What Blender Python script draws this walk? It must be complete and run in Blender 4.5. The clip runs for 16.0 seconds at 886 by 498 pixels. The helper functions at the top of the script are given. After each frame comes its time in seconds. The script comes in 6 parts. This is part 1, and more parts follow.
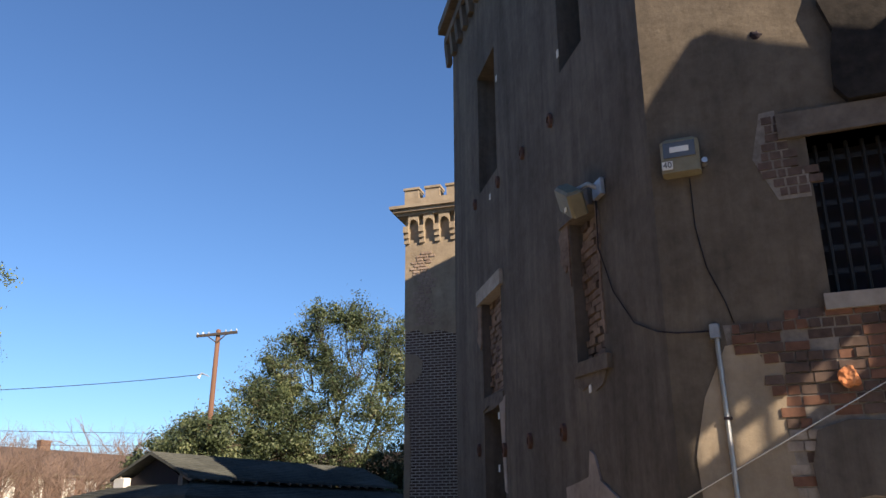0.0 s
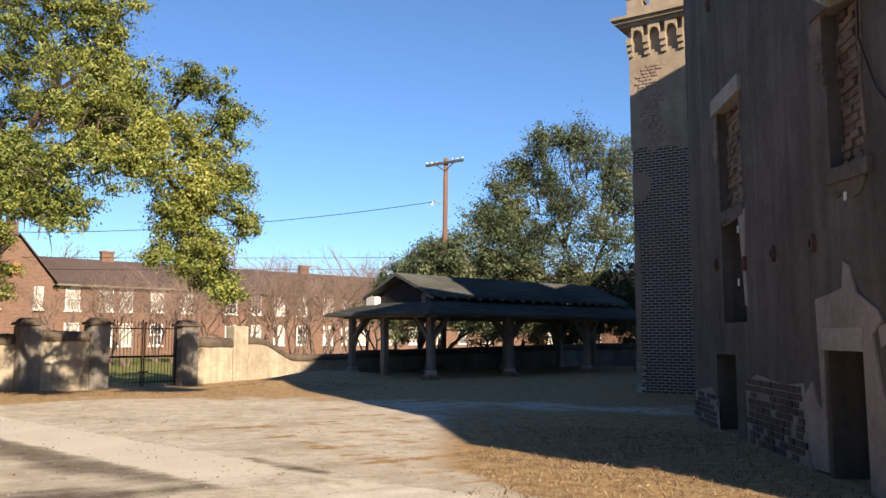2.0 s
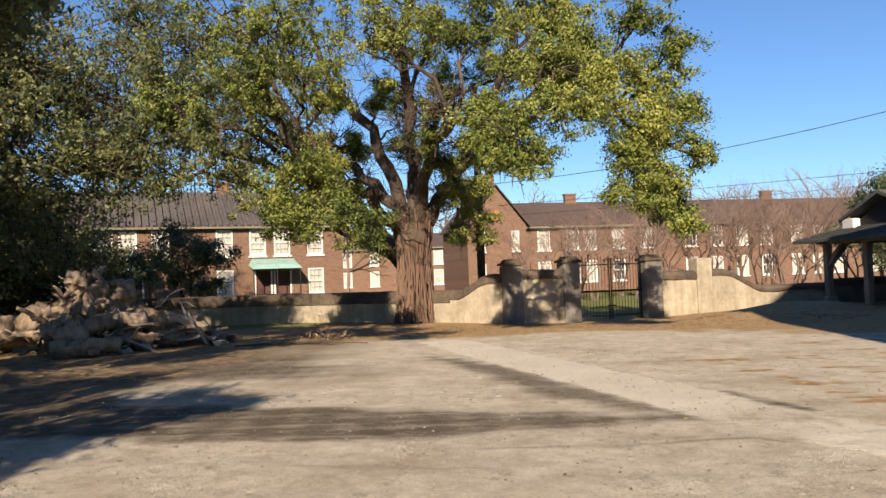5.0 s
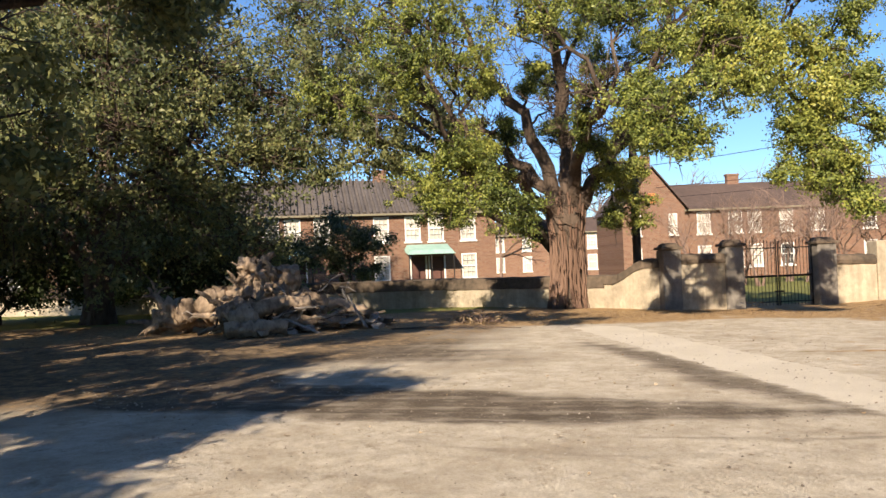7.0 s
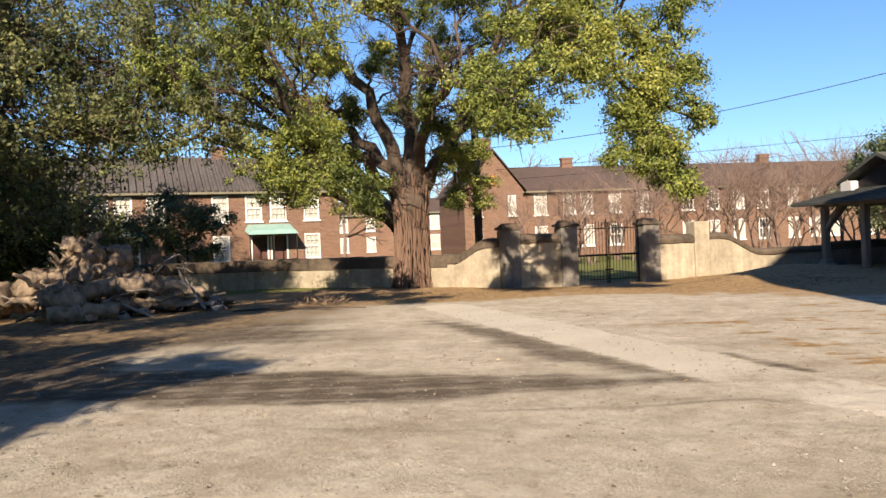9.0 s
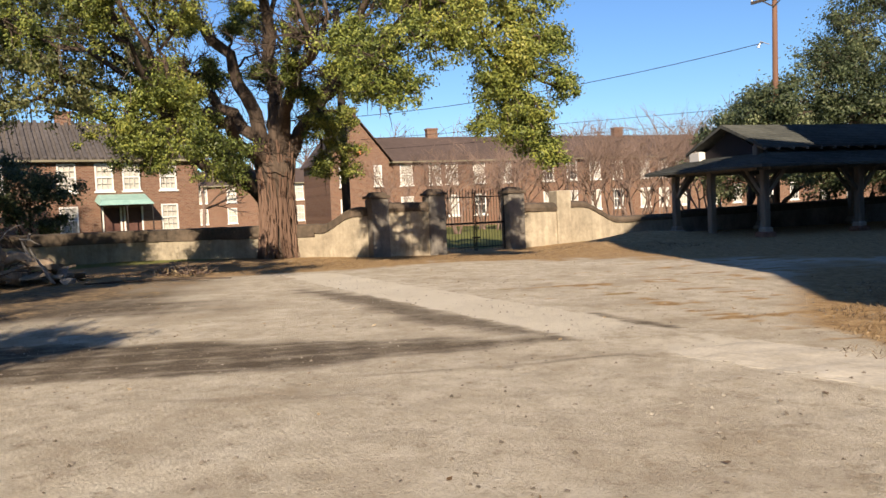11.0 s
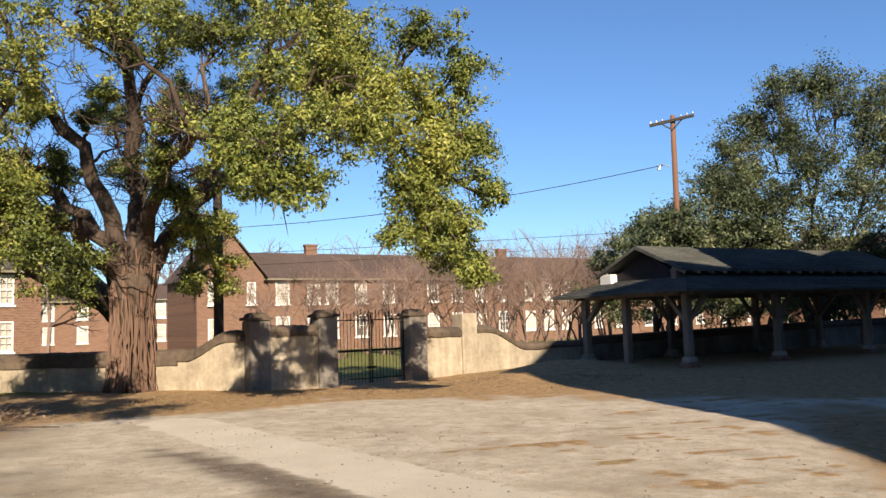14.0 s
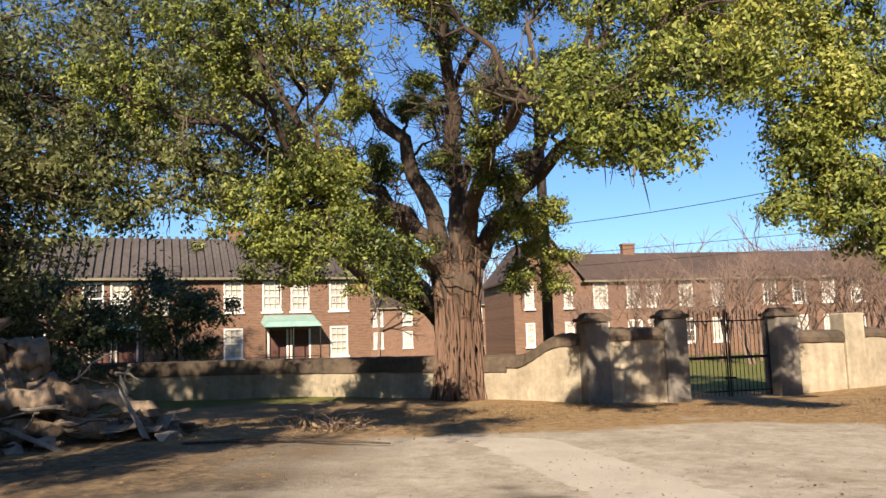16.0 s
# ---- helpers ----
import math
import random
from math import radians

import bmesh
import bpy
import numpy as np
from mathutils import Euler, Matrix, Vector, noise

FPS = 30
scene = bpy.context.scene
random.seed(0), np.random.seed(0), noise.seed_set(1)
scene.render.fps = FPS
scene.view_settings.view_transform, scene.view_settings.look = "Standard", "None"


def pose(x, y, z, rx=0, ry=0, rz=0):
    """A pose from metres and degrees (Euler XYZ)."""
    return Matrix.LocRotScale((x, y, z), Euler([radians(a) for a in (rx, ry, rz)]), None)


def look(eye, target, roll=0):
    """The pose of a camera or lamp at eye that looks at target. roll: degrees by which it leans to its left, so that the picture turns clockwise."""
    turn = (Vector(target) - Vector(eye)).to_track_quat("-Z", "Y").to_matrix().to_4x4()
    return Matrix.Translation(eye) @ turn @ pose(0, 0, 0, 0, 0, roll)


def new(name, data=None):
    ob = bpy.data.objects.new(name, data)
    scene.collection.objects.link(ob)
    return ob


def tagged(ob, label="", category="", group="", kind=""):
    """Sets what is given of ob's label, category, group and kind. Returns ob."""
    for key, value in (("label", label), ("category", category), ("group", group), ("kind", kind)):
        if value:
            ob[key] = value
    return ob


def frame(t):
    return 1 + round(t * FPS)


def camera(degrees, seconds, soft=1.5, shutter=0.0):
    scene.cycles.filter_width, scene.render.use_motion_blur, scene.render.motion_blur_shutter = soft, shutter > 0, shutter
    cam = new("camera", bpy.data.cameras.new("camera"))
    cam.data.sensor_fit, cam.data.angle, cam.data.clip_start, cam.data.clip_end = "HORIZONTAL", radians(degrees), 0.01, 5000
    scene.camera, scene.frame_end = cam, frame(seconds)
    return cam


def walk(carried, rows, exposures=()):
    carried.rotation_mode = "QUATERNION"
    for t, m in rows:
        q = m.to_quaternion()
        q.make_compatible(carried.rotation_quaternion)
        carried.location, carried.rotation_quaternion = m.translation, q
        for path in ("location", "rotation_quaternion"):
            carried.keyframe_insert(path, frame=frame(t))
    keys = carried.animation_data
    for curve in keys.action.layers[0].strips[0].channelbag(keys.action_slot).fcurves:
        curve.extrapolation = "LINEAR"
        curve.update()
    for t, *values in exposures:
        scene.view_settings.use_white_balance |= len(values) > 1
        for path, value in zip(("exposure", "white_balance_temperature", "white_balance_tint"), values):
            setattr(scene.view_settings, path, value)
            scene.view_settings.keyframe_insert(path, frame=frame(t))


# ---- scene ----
cam = camera(57.4, 16.0)
# seconds, eye x, y, z, yaw, pitch, roll
PATH = [
    (0, 0.054, 0.004, 1.579, 0.20, 18.59, 0.30),
    (0.5, -0.006, 0.025, 1.557, 3.80, 15.72, 0.37),
    (1, -0.059, 0.021, 1.552, 9.33, 12.30, -0.15),
    (1.5, -0.039, -0.002, 1.539, 13.48, 9.32, -0.36),
    (2, -0.043, 0.006, 1.515, 15.99, 6.22, -0.11),
    (2.5, -0.040, -0.016, 1.538, 19.78, 3.14, 0.67),
    (3, -0.061, -0.011, 1.525, 25.45, 1.68, 1.29),
    (3.5, -0.075, -0.004, 1.531, 32.68, 1.97, 1.93),
    (4, -0.082, 0.011, 1.530, 38.87, 2.39, 2.32),
    (4.5, -0.099, -0.005, 1.516, 43.87, 2.40, 2.39),
    (5, -0.106, -0.012, 1.531, 47.70, 2.03, 2.09),
    (5.2, -0.107, -0.017, 1.528, 49.19, 1.75, 1.89),
    (7.3, -0.134, -0.002, 1.526, 58.73, 1.41, 2.26),
    (7.5, -0.146, -0.012, 1.517, 58.24, 1.38, 2.06),
    (8, -0.146, -0.005, 1.515, 56.39, 1.34, 1.63),
    (8.5, -0.158, 0.011, 1.514, 52.85, 1.13, 1.81),
    (9, -0.193, 0.004, 1.511, 47.42, -0.45, 2.33),
    (9.2, -0.202, 0.006, 1.518, 45.26, -1.24, 2.48),
    (11.3, -0.515, 0.049, 1.414, 36.00, -3.09, 0.64),
    (11.5, -0.679, 0.160, 1.447, 33.54, -1.18, -4.22),
    (12, -0.989, 0.509, 1.524, 26.60, -0.34, 5.27),
    (12.5, -1.444, 0.948, 1.556, 25.78, 2.27, 1.77),
    (13, -1.932, 1.437, 1.585, 25.89, 3.18, 3.05),
    (13.5, -2.512, 1.989, 1.594, 25.18, 3.68, 2.69),
    (14, -3.138, 2.503, 1.580, 28.70, 5.29, 1.86),
    (14.5, -3.764, 2.979, 1.561, 34.50, 6.13, 2.03),
    (15, -4.432, 3.411, 1.531, 44.85, 7.24, 3.08),
    (15.5, -5.229, 3.888, 1.525, 52.12, 7.05, 2.83),
    (16, -5.801, 4.473, 1.536, 50.11, 6.38, 1.80),
]
walk(cam, [(t, pose(x, y, z, 90 + pitch, roll, yaw)) for t, x, y, z, yaw, pitch, roll in PATH],
     [(0.0, 0.88, 7200.0, 14.0), (1.8, 0.96, 7200.0, 14.0), (3.2, 0.80, 7200.0, 14.0), (4.8, 0.70, 7200.0, 14.0), (7.5, 1.04, 7200.0, 14.0), (8.5, 0.98, 7200.0, 14.0), (9.2, 0.86, 7200.0, 14.0), (12.0, 0.70, 7200.0, 14.0), (13.5, 0.77, 7200.0, 14.0), (16.0, 0.85, 7200.0, 14.0)])

# ---- world ----
world = bpy.data.worlds.new("sky")
scene.world = world
world.use_nodes = True
wn = world.node_tree.nodes
sky = wn.new("ShaderNodeTexSky")
sky.sky_type = 'NISHITA'
sky.sun_disc = False
SUN_DIR = Vector((0.66, -0.75, 0.54)).normalized()      # towards the sun
sky.sun_elevation = math.asin(SUN_DIR.z)
sky.sun_rotation = math.atan2(SUN_DIR.x, SUN_DIR.y)
sky.altitude = 900
sky.air_density, sky.dust_density, sky.ozone_density = 1.2, 0.0, 10.0
wn["Background"].inputs[1].default_value = 0.094
world.node_tree.links.new(sky.outputs[0], wn["Background"].inputs[0])
sun = new("sun", bpy.data.lights.new("sun", 'SUN'))
sun.data.energy, sun.data.angle, sun.data.color = 5.0, radians(0.55), (1.0, 0.9, 0.74)
sun.matrix_world = look((0, 0, 40), Vector((0, 0, 40)) - SUN_DIR)

# ---- materials ----


def shader(name, rough=0.8, metal=0.0, spec=0.3):
    m = bpy.data.materials.new(name)
    m.use_nodes = True
    n, l = m.node_tree.nodes, m.node_tree.links
    b = n["Principled BSDF"]
    b.inputs["Roughness"].default_value = rough
    b.inputs["Metallic"].default_value = metal
    b.inputs["Specular IOR Level"].default_value = spec
    return m, n, l, b


def ramp(n, l, src, stops):
    r = n.new("ShaderNodeValToRGB")
    e = r.color_ramp.elements
    while len(e) < len(stops):
        e.new(0.5)
    for k, (p, c) in zip(e, stops):
        k.position, k.color = p, (*c, 1) if len(c) == 3 else c
    l.new(src, r.inputs[0])
    return r.outputs[0]


def noise_tex(n, l, coord, scale, detail=5, rough=0.6):
    t = n.new("ShaderNodeTexNoise")
    t.inputs["Scale"].default_value, t.inputs["Detail"].default_value, t.inputs["Roughness"].default_value = scale, detail, rough
    l.new(coord, t.inputs["Vector"])
    return t.outputs[0]


def mix(n, l, fac, a, b, mode='MIX'):
    t = n.new("ShaderNodeMix")
    t.data_type, t.blend_type = 'RGBA', mode
    for v, i in ((fac, 0), (a, 6), (b, 7)):
        if hasattr(v, "is_linked"):
            l.new(v, t.inputs[i])
        elif i == 0:
            t.inputs[0].default_value = v
        else:
            t.inputs[i].default_value = (*v, 1)
    return t.outputs[2]


def bump(n, l, b, height, strength, dist):
    t = n.new("ShaderNodeBump")
    t.inputs["Strength"].default_value, t.inputs["Distance"].default_value = strength, dist
    l.new(height, t.inputs["Height"])
    l.new(t.outputs[0], b.inputs["Normal"])


def position(n):
    return n.new("ShaderNodeNewGeometry").outputs["Position"]


def scaled(n, l, v, s):
    t = n.new("ShaderNodeMapping")
    t.inputs["Scale"].default_value = s
    l.new(v, t.inputs[0])
    return t.outputs[0]


def plain(name, dark, light, scale=6.0, rough=0.8, metal=0.0, strength=0.4, dist=0.01, stretch=(1, 1, 1), spec=0.3, coarse=0.25):
    """Surface with grain and larger stains between two tones."""
    m, n, l, b = shader(name, rough, metal, spec)
    p = scaled(n, l, position(n), stretch)
    fine, big = noise_tex(n, l, p, scale), noise_tex(n, l, p, scale * coarse * 0.3, 3)
    c = mix(n, l, 0.5, ramp(n, l, fine, [(0.3, dark), (0.7, light)]), ramp(n, l, big, [(0.35, dark), (0.65, light)]))
    l.new(c, b.inputs["Base Color"])
    bump(n, l, b, fine, strength, dist)
    return m


def leaf_mat(name, stops, trans=0.35):
    m, n, l, b = shader(name, 0.5, 0, 0.35)
    rnd = n.new("ShaderNodeNewGeometry").outputs["Random Per Island"]
    big = noise_tex(n, l, position(n), 0.45, 3)
    add = n.new("ShaderNodeMath")
    add.operation = 'MULTIPLY_ADD'
    l.new(big, add.inputs[0])
    add.inputs[1].default_value = 1.5
    sub = n.new("ShaderNodeMath")
    sub.operation = 'MULTIPLY_ADD'
    l.new(rnd, sub.inputs[0])
    sub.inputs[1].default_value, sub.inputs[2].default_value = 0.5, -0.52
    l.new(sub.outputs[0], add.inputs[2])
    c = ramp(n, l, add.outputs[0], stops)
    l.new(c, b.inputs["Base Color"])
    t = n.new("ShaderNodeBsdfTranslucent")
    l.new(c, t.inputs[0])
    mx = n.new("ShaderNodeMixShader")
    mx.inputs[0].default_value = trans
    l.new(b.outputs[0], mx.inputs[1])
    l.new(t.outputs[0], mx.inputs[2])
    l.new(mx.outputs[0], n["Material Output"].inputs[0])
    return m


def brick_mat(name, c1, c2, mortar, bw=0.22, bh=0.075, squash=0.012, frame_x=(1, 0), stain=None, rough=0.9):
    """Small far bricks: colour by course and brick, raised faces; frame_x is the wall's horizontal direction."""
    m, n, l, b = shader(name, rough)
    p = position(n)
    dot = n.new("ShaderNodeVectorMath")
    dot.operation = 'DOT_PRODUCT'
    dot.inputs[1].default_value = (*frame_x, 0)
    l.new(p, dot.inputs[0])
    sep, com = n.new("ShaderNodeSeparateXYZ"), n.new("ShaderNodeCombineXYZ")
    l.new(p, sep.inputs[0])
    l.new(dot.outputs["Value"], com.inputs[0])
    l.new(sep.outputs[2], com.inputs[1])
    t = n.new("ShaderNodeTexBrick")
    for k, v in (("Scale", 1.0), ("Mortar Size", squash), ("Mortar Smooth", 0.3), ("Brick Width", bw), ("Row Height", bh), ("Bias", 0.0)):
        t.inputs[k].default_value = v
    t.inputs["Color1"].default_value, t.inputs["Color2"].default_value, t.inputs["Mortar"].default_value = (*c1, 1), (*c2, 1), (*mortar, 1)
    l.new(com.outputs[0], t.inputs["Vector"])
    big = noise_tex(n, l, p, 0.8, 6)
    c = mix(n, l, ramp(n, l, big, [(0.35, (0, 0, 0)), (0.7, (1, 1, 1))]), t.outputs[0], stain if stain else tuple(0.6 * v for v in c1))
    c = mix(n, l, 0.55, t.outputs[0], c)
    l.new(c, b.inputs["Base Color"])
    inv = n.new("ShaderNodeMath")
    inv.operation = 'SUBTRACT'
    inv.inputs[0].default_value = 1.0
    l.new(t.outputs[1], inv.inputs[1])
    bump(n, l, b, inv.outputs[0], 0.6, 0.01)
    return m


def stucco_mat(name, dark, light, streak=(0.08, 0.075, 0.07), blotch=0.5, drip=0.0):
    """Weathered render with vertical streaks, stains and hairline pits."""
    m, n, l, b = shader(name, 0.92, 0, 0.15)
    p = position(n)
    base = ramp(n, l, noise_tex(n, l, p, 0.7, 6), [(0.3, dark), (0.7, light)])
    run = noise_tex(n, l, scaled(n, l, p, (1.6, 1.6, 0.22)), 1.5, 8, 0.7)
    blot = noise_tex(n, l, p, 1.9, 9, 0.72)
    run = mix(n, l, blotch, run, blot)
    c = mix(n, l, ramp(n, l, run, [(0.44, (0, 0, 0)), (0.66, (0.85, 0.85, 0.85))]), base, streak)
    if drip:
        runs = noise_tex(n, l, scaled(n, l, p, (2.1, 2.1, 0.1)), 1.4, 8, 0.72)
        c = mix(n, l, ramp(n, l, runs, [(0.45, (0, 0, 0)), (0.64, (drip, drip, drip))]), c, streak)
    fine = noise_tex(n, l, p, 9, 8, 0.7)
    c = mix(n, l, 0.35, c, ramp(n, l, fine, [(0.3, dark), (0.75, light)]))
    l.new(c, b.inputs["Base Color"])
    bump(n, l, b, fine, 0.5, 0.02)
    return m


# Jail-face stuccos are darker than the tan one: the faces' shade is in their colour.
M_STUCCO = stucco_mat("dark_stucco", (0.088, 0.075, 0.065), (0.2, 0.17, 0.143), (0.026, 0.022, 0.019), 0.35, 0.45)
M_STUCCO_JAIL = stucco_mat("shaded_tan_stucco", (0.09, 0.073, 0.056), (0.21, 0.17, 0.13), (0.026, 0.022, 0.018), 0.5, 0.3)
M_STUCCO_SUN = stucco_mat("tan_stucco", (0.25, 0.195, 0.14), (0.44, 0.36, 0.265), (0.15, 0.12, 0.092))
M_PATCH = stucco_mat("patched_stucco", (0.2, 0.165, 0.145), (0.44, 0.37, 0.33), (0.13, 0.11, 0.095), 0.6)
M_STONE = plain("lintel_stone", (0.22, 0.19, 0.16), (0.42, 0.37, 0.32), 8, 0.9, dist=0.015)
M_JAILBRICK = brick_mat("jail_brick", (0.06, 0.037, 0.028), (0.095, 0.06, 0.046), (0.46, 0.42, 0.37), 0.22, 0.08, 0.014, (0.95, -0.3), (0.16, 0.13, 0.12))
M_BRICK = plain("brick", (0.08, 0.04, 0.028), (0.24, 0.12, 0.08), 14, 0.92, dist=0.008)
M_FOOTBRICK = plain("footing_brick", (0.15, 0.075, 0.05), (0.34, 0.19, 0.14), 12, 0.92)
M_MORTAR = plain("mortar", (0.3, 0.27, 0.24), (0.5, 0.46, 0.41), 20, 0.95)
M_HOUSEBRICK = {}
HOUSE_TONES = ((0.128, 0.056, 0.034), (0.228, 0.114, 0.07), (0.25, 0.2, 0.152))
M_WALL = stucco_mat("garden_stucco", (0.29, 0.24, 0.175), (0.58, 0.505, 0.385), (0.085, 0.07, 0.05), 0.6, 0.3)
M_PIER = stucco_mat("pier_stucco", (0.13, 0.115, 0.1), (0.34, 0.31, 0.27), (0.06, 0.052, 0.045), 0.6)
M_PIER_W = stucco_mat("white_pier_stucco", (0.4, 0.36, 0.31), (0.66, 0.61, 0.53), (0.2, 0.175, 0.15), 0.6)
M_COPING = plain("dark_coping", (0.045, 0.038, 0.03), (0.17, 0.125, 0.09), 7, 0.95, dist=0.02)
M_IRON = plain("black_iron", (0.012, 0.012, 0.013), (0.035, 0.032, 0.03), 30, 0.5, 0.3)
M_TIMBER = plain("weathered_timber", (0.11, 0.088, 0.07), (0.32, 0.265, 0.215), 9, 0.85, stretch=(1, 1, 0.15))
M_SHINGLE = plain("dark_shingles", (0.032, 0.035, 0.033), (0.115, 0.118, 0.104), 5, 0.9, dist=0.02, stretch=(1, 1, 3))
M_BARK = plain("bark", (0.03, 0.022, 0.017), (0.135, 0.098, 0.075), 10, 0.95, dist=0.09, strength=1.0, stretch=(1, 1, 0.18))
M_REDBARK = plain("red_brown_bark", (0.085, 0.05, 0.036), (0.26, 0.165, 0.12), 8, 0.95, dist=0.05, strength=0.8, stretch=(1, 1, 0.12))
M_TWIG = plain("grey_twigs", (0.13, 0.085, 0.066), (0.27, 0.19, 0.155), 5, 0.9)
M_MOSS = plain("hanging_moss", (0.07, 0.06, 0.045), (0.2, 0.175, 0.135), 5, 0.95)
M_LEAF = leaf_mat("oak_leaves", [(0.12, (0.035, 0.05, 0.014)), (0.38, (0.12, 0.155, 0.036)), (0.65, (0.25, 0.275, 0.06)), (0.92, (0.38, 0.36, 0.085))], 0.15)
M_LEAF_M = leaf_mat("olive_leaves", [(0.15, (0.08, 0.1, 0.045)), (0.5, (0.17, 0.195, 0.08)), (0.9, (0.36, 0.345, 0.14))], 0.4)
M_LEAF_D = leaf_mat("dark_leaves", [(0.2, (0.016, 0.028, 0.011)), (0.6, (0.045, 0.07, 0.02)), (0.9, (0.12, 0.14, 0.04))], 0.35)
M_LEAF_L = leaf_mat("pale_leaves", [(0.2, (0.045, 0.06, 0.03)), (0.55, (0.115, 0.15, 0.07)), (0.9, (0.3, 0.31, 0.16))], 0.35)
M_DEAD = leaf_mat("dead_leaves", [(0.2, (0.09, 0.055, 0.03)), (0.5, (0.24, 0.16, 0.085)), (0.9, (0.42, 0.32, 0.19))], 0.1)
M_POLE = plain("red_brown_pole", (0.12, 0.06, 0.04), (0.26, 0.14, 0.09), 6, 0.85, stretch=(1, 1, 0.1))
M_DARKPOLE = plain("dark_pole", (0.03, 0.025, 0.022), (0.075, 0.06, 0.05), 6, 0.85, stretch=(1, 1, 0.1))
M_WHITE = plain("white_paint", (0.62, 0.6, 0.56), (0.8, 0.78, 0.73), 6, 0.6)
M_GREYMETAL = plain("grey_metal", (0.3, 0.31, 0.32), (0.5, 0.5, 0.5), 12, 0.45, 0.6)
M_CREAM = plain("cream_box", (0.15, 0.13, 0.085), (0.26, 0.23, 0.155), 9, 0.6)
# Real black parts, and sheets that stand for the shade of unlit insides.
M_BLACK = plain("black_paint_and_shade", (0.01, 0.01, 0.01), (0.025, 0.014, 0.022), 10, 0.7)
M_ROOFTILE = plain("brown_roof", (0.055, 0.039, 0.032), (0.115, 0.08, 0.066), 3, 0.9, dist=0.02)
M_TILEA = plain("grey_brown_tiles", (0.06, 0.052, 0.048), (0.14, 0.12, 0.11), 3, 0.85)
M_COPPER = plain("green_copper", (0.2, 0.36, 0.31), (0.36, 0.52, 0.45), 4, 0.7, 0.1)
M_ROOT = plain("weathered_roots", (0.055, 0.035, 0.024), (0.5, 0.38, 0.27), 7, 0.95, dist=0.05, strength=0.9, stretch=(1, 1, 0.6), coarse=0.6)
M_GREYWOOD = plain("grey_split_wood", (0.16, 0.14, 0.125), (0.42, 0.38, 0.34), 11, 0.9, dist=0.02)
M_RUST = plain("rusty_iron", (0.06, 0.034, 0.027), (0.15, 0.08, 0.06), 18, 0.85)
M_REDORANGE = plain("orange_fruit", (0.5, 0.16, 0.06), (0.7, 0.3, 0.14), 12, 0.8)


def glass_mat(name, tint):
    m, n, l, b = shader(name, 0.06, 0, 0.6)
    l.new(ramp(n, l, noise_tex(n, l, position(n), 0.9, 2), [(0.35, tuple(0.5 * v for v in tint)), (0.65, tint)]), b.inputs["Base Color"])
    return m


M_PANE = glass_mat("window_pane", (0.1, 0.1, 0.1))
M_BLIND = plain("closed_blind", (0.33, 0.315, 0.28), (0.55, 0.52, 0.46), 3, 0.7)

# ---- mesh helpers ----


def mesh_ob(name, verts, faces, material, smooth=False):
    me = bpy.data.meshes.new(name)
    me.from_pydata([tuple(v) for v in verts], [], faces)
    me.validate()
    for m in (material if isinstance(material, (list, tuple)) else [material]):
        me.materials.append(m)
    if smooth:
        me.polygons.foreach_set("use_smooth", [True] * len(me.polygons))
    return new(name, me)


def under(ob, parent, label=""):
    ob.parent = parent
    if label:
        tagged(ob, label)
    return ob


def empty(name, loc, label, category, group="", kind=""):
    e = new(name)
    e.location = loc if len(loc) == 3 else (*loc, 0)
    e.empty_display_size = 0.2
    return tagged(e, label, category, group, kind)


def part(name, geo, material, parent, label="", smooth=False):
    """geo: (verts, faces) in world metres; linked as one mesh under parent."""
    o = mesh_ob(name, geo[0], geo[1], material, smooth)
    if parent is not None:
        o.parent = parent
        o.matrix_parent_inverse = Matrix.Translation(parent.location).inverted()
    if label:
        tagged(o, label)
    return o


def join(*geos):
    v, f = [], []
    for gv, gf in geos:
        k = len(v)
        v += list(gv)
        f += [tuple(i + k for i in q) for q in gf]
    return v, f


BOXF = [(0, 3, 2, 1), (4, 5, 6, 7), (0, 1, 5, 4), (1, 2, 6, 5), (2, 3, 7, 6), (3, 0, 4, 7)]


def box(c, size, ax=(1, 0), bev=0.0, top=1.0):
    """Upright box: centre of its base, (along, across, up), direction of its length; bev chamfers the upright edges and the top, top narrows it."""
    ux, uy = Vector((ax[0], ax[1], 0)).normalized(), Vector((-ax[1], ax[0], 0)).normalized()
    lx, ly, h = size[0] / 2, size[1] / 2, size[2]
    c = Vector(c)
    if bev <= 0:
        q = [(-1, -1), (1, -1), (1, 1), (-1, 1)]
        v = [c + ux * (lx * a) + uy * (ly * b) for a, b in q] + [c + ux * (lx * a * top) + uy * (ly * b * top) + Vector((0, 0, h)) for a, b in q]
        return v, BOXF
    ring = [(-1, -1, 1, 0), (1, -1, -1, 0), (1, -1, 0, 1), (1, 1, 0, -1), (1, 1, -1, 0), (-1, 1, 1, 0), (-1, 1, 0, -1), (-1, -1, 0, 1)]
    v = []
    for z, k, s in ((0, 0, 1.0), (h - bev, 0, top), (h, bev, top)):
        for a, b, da, db in ring:
            v.append(c + ux * (a * (lx * s - k) + da * bev) + uy * (b * (ly * s - k) + db * bev) + Vector((0, 0, z)))
    f = [tuple(range(7, -1, -1)), tuple(range(16, 24))]
    for r in (0, 8):
        f += [(r + i, r + (i + 1) % 8, r + 8 + (i + 1) % 8, r + 8 + i) for i in range(8)]
    return v, f


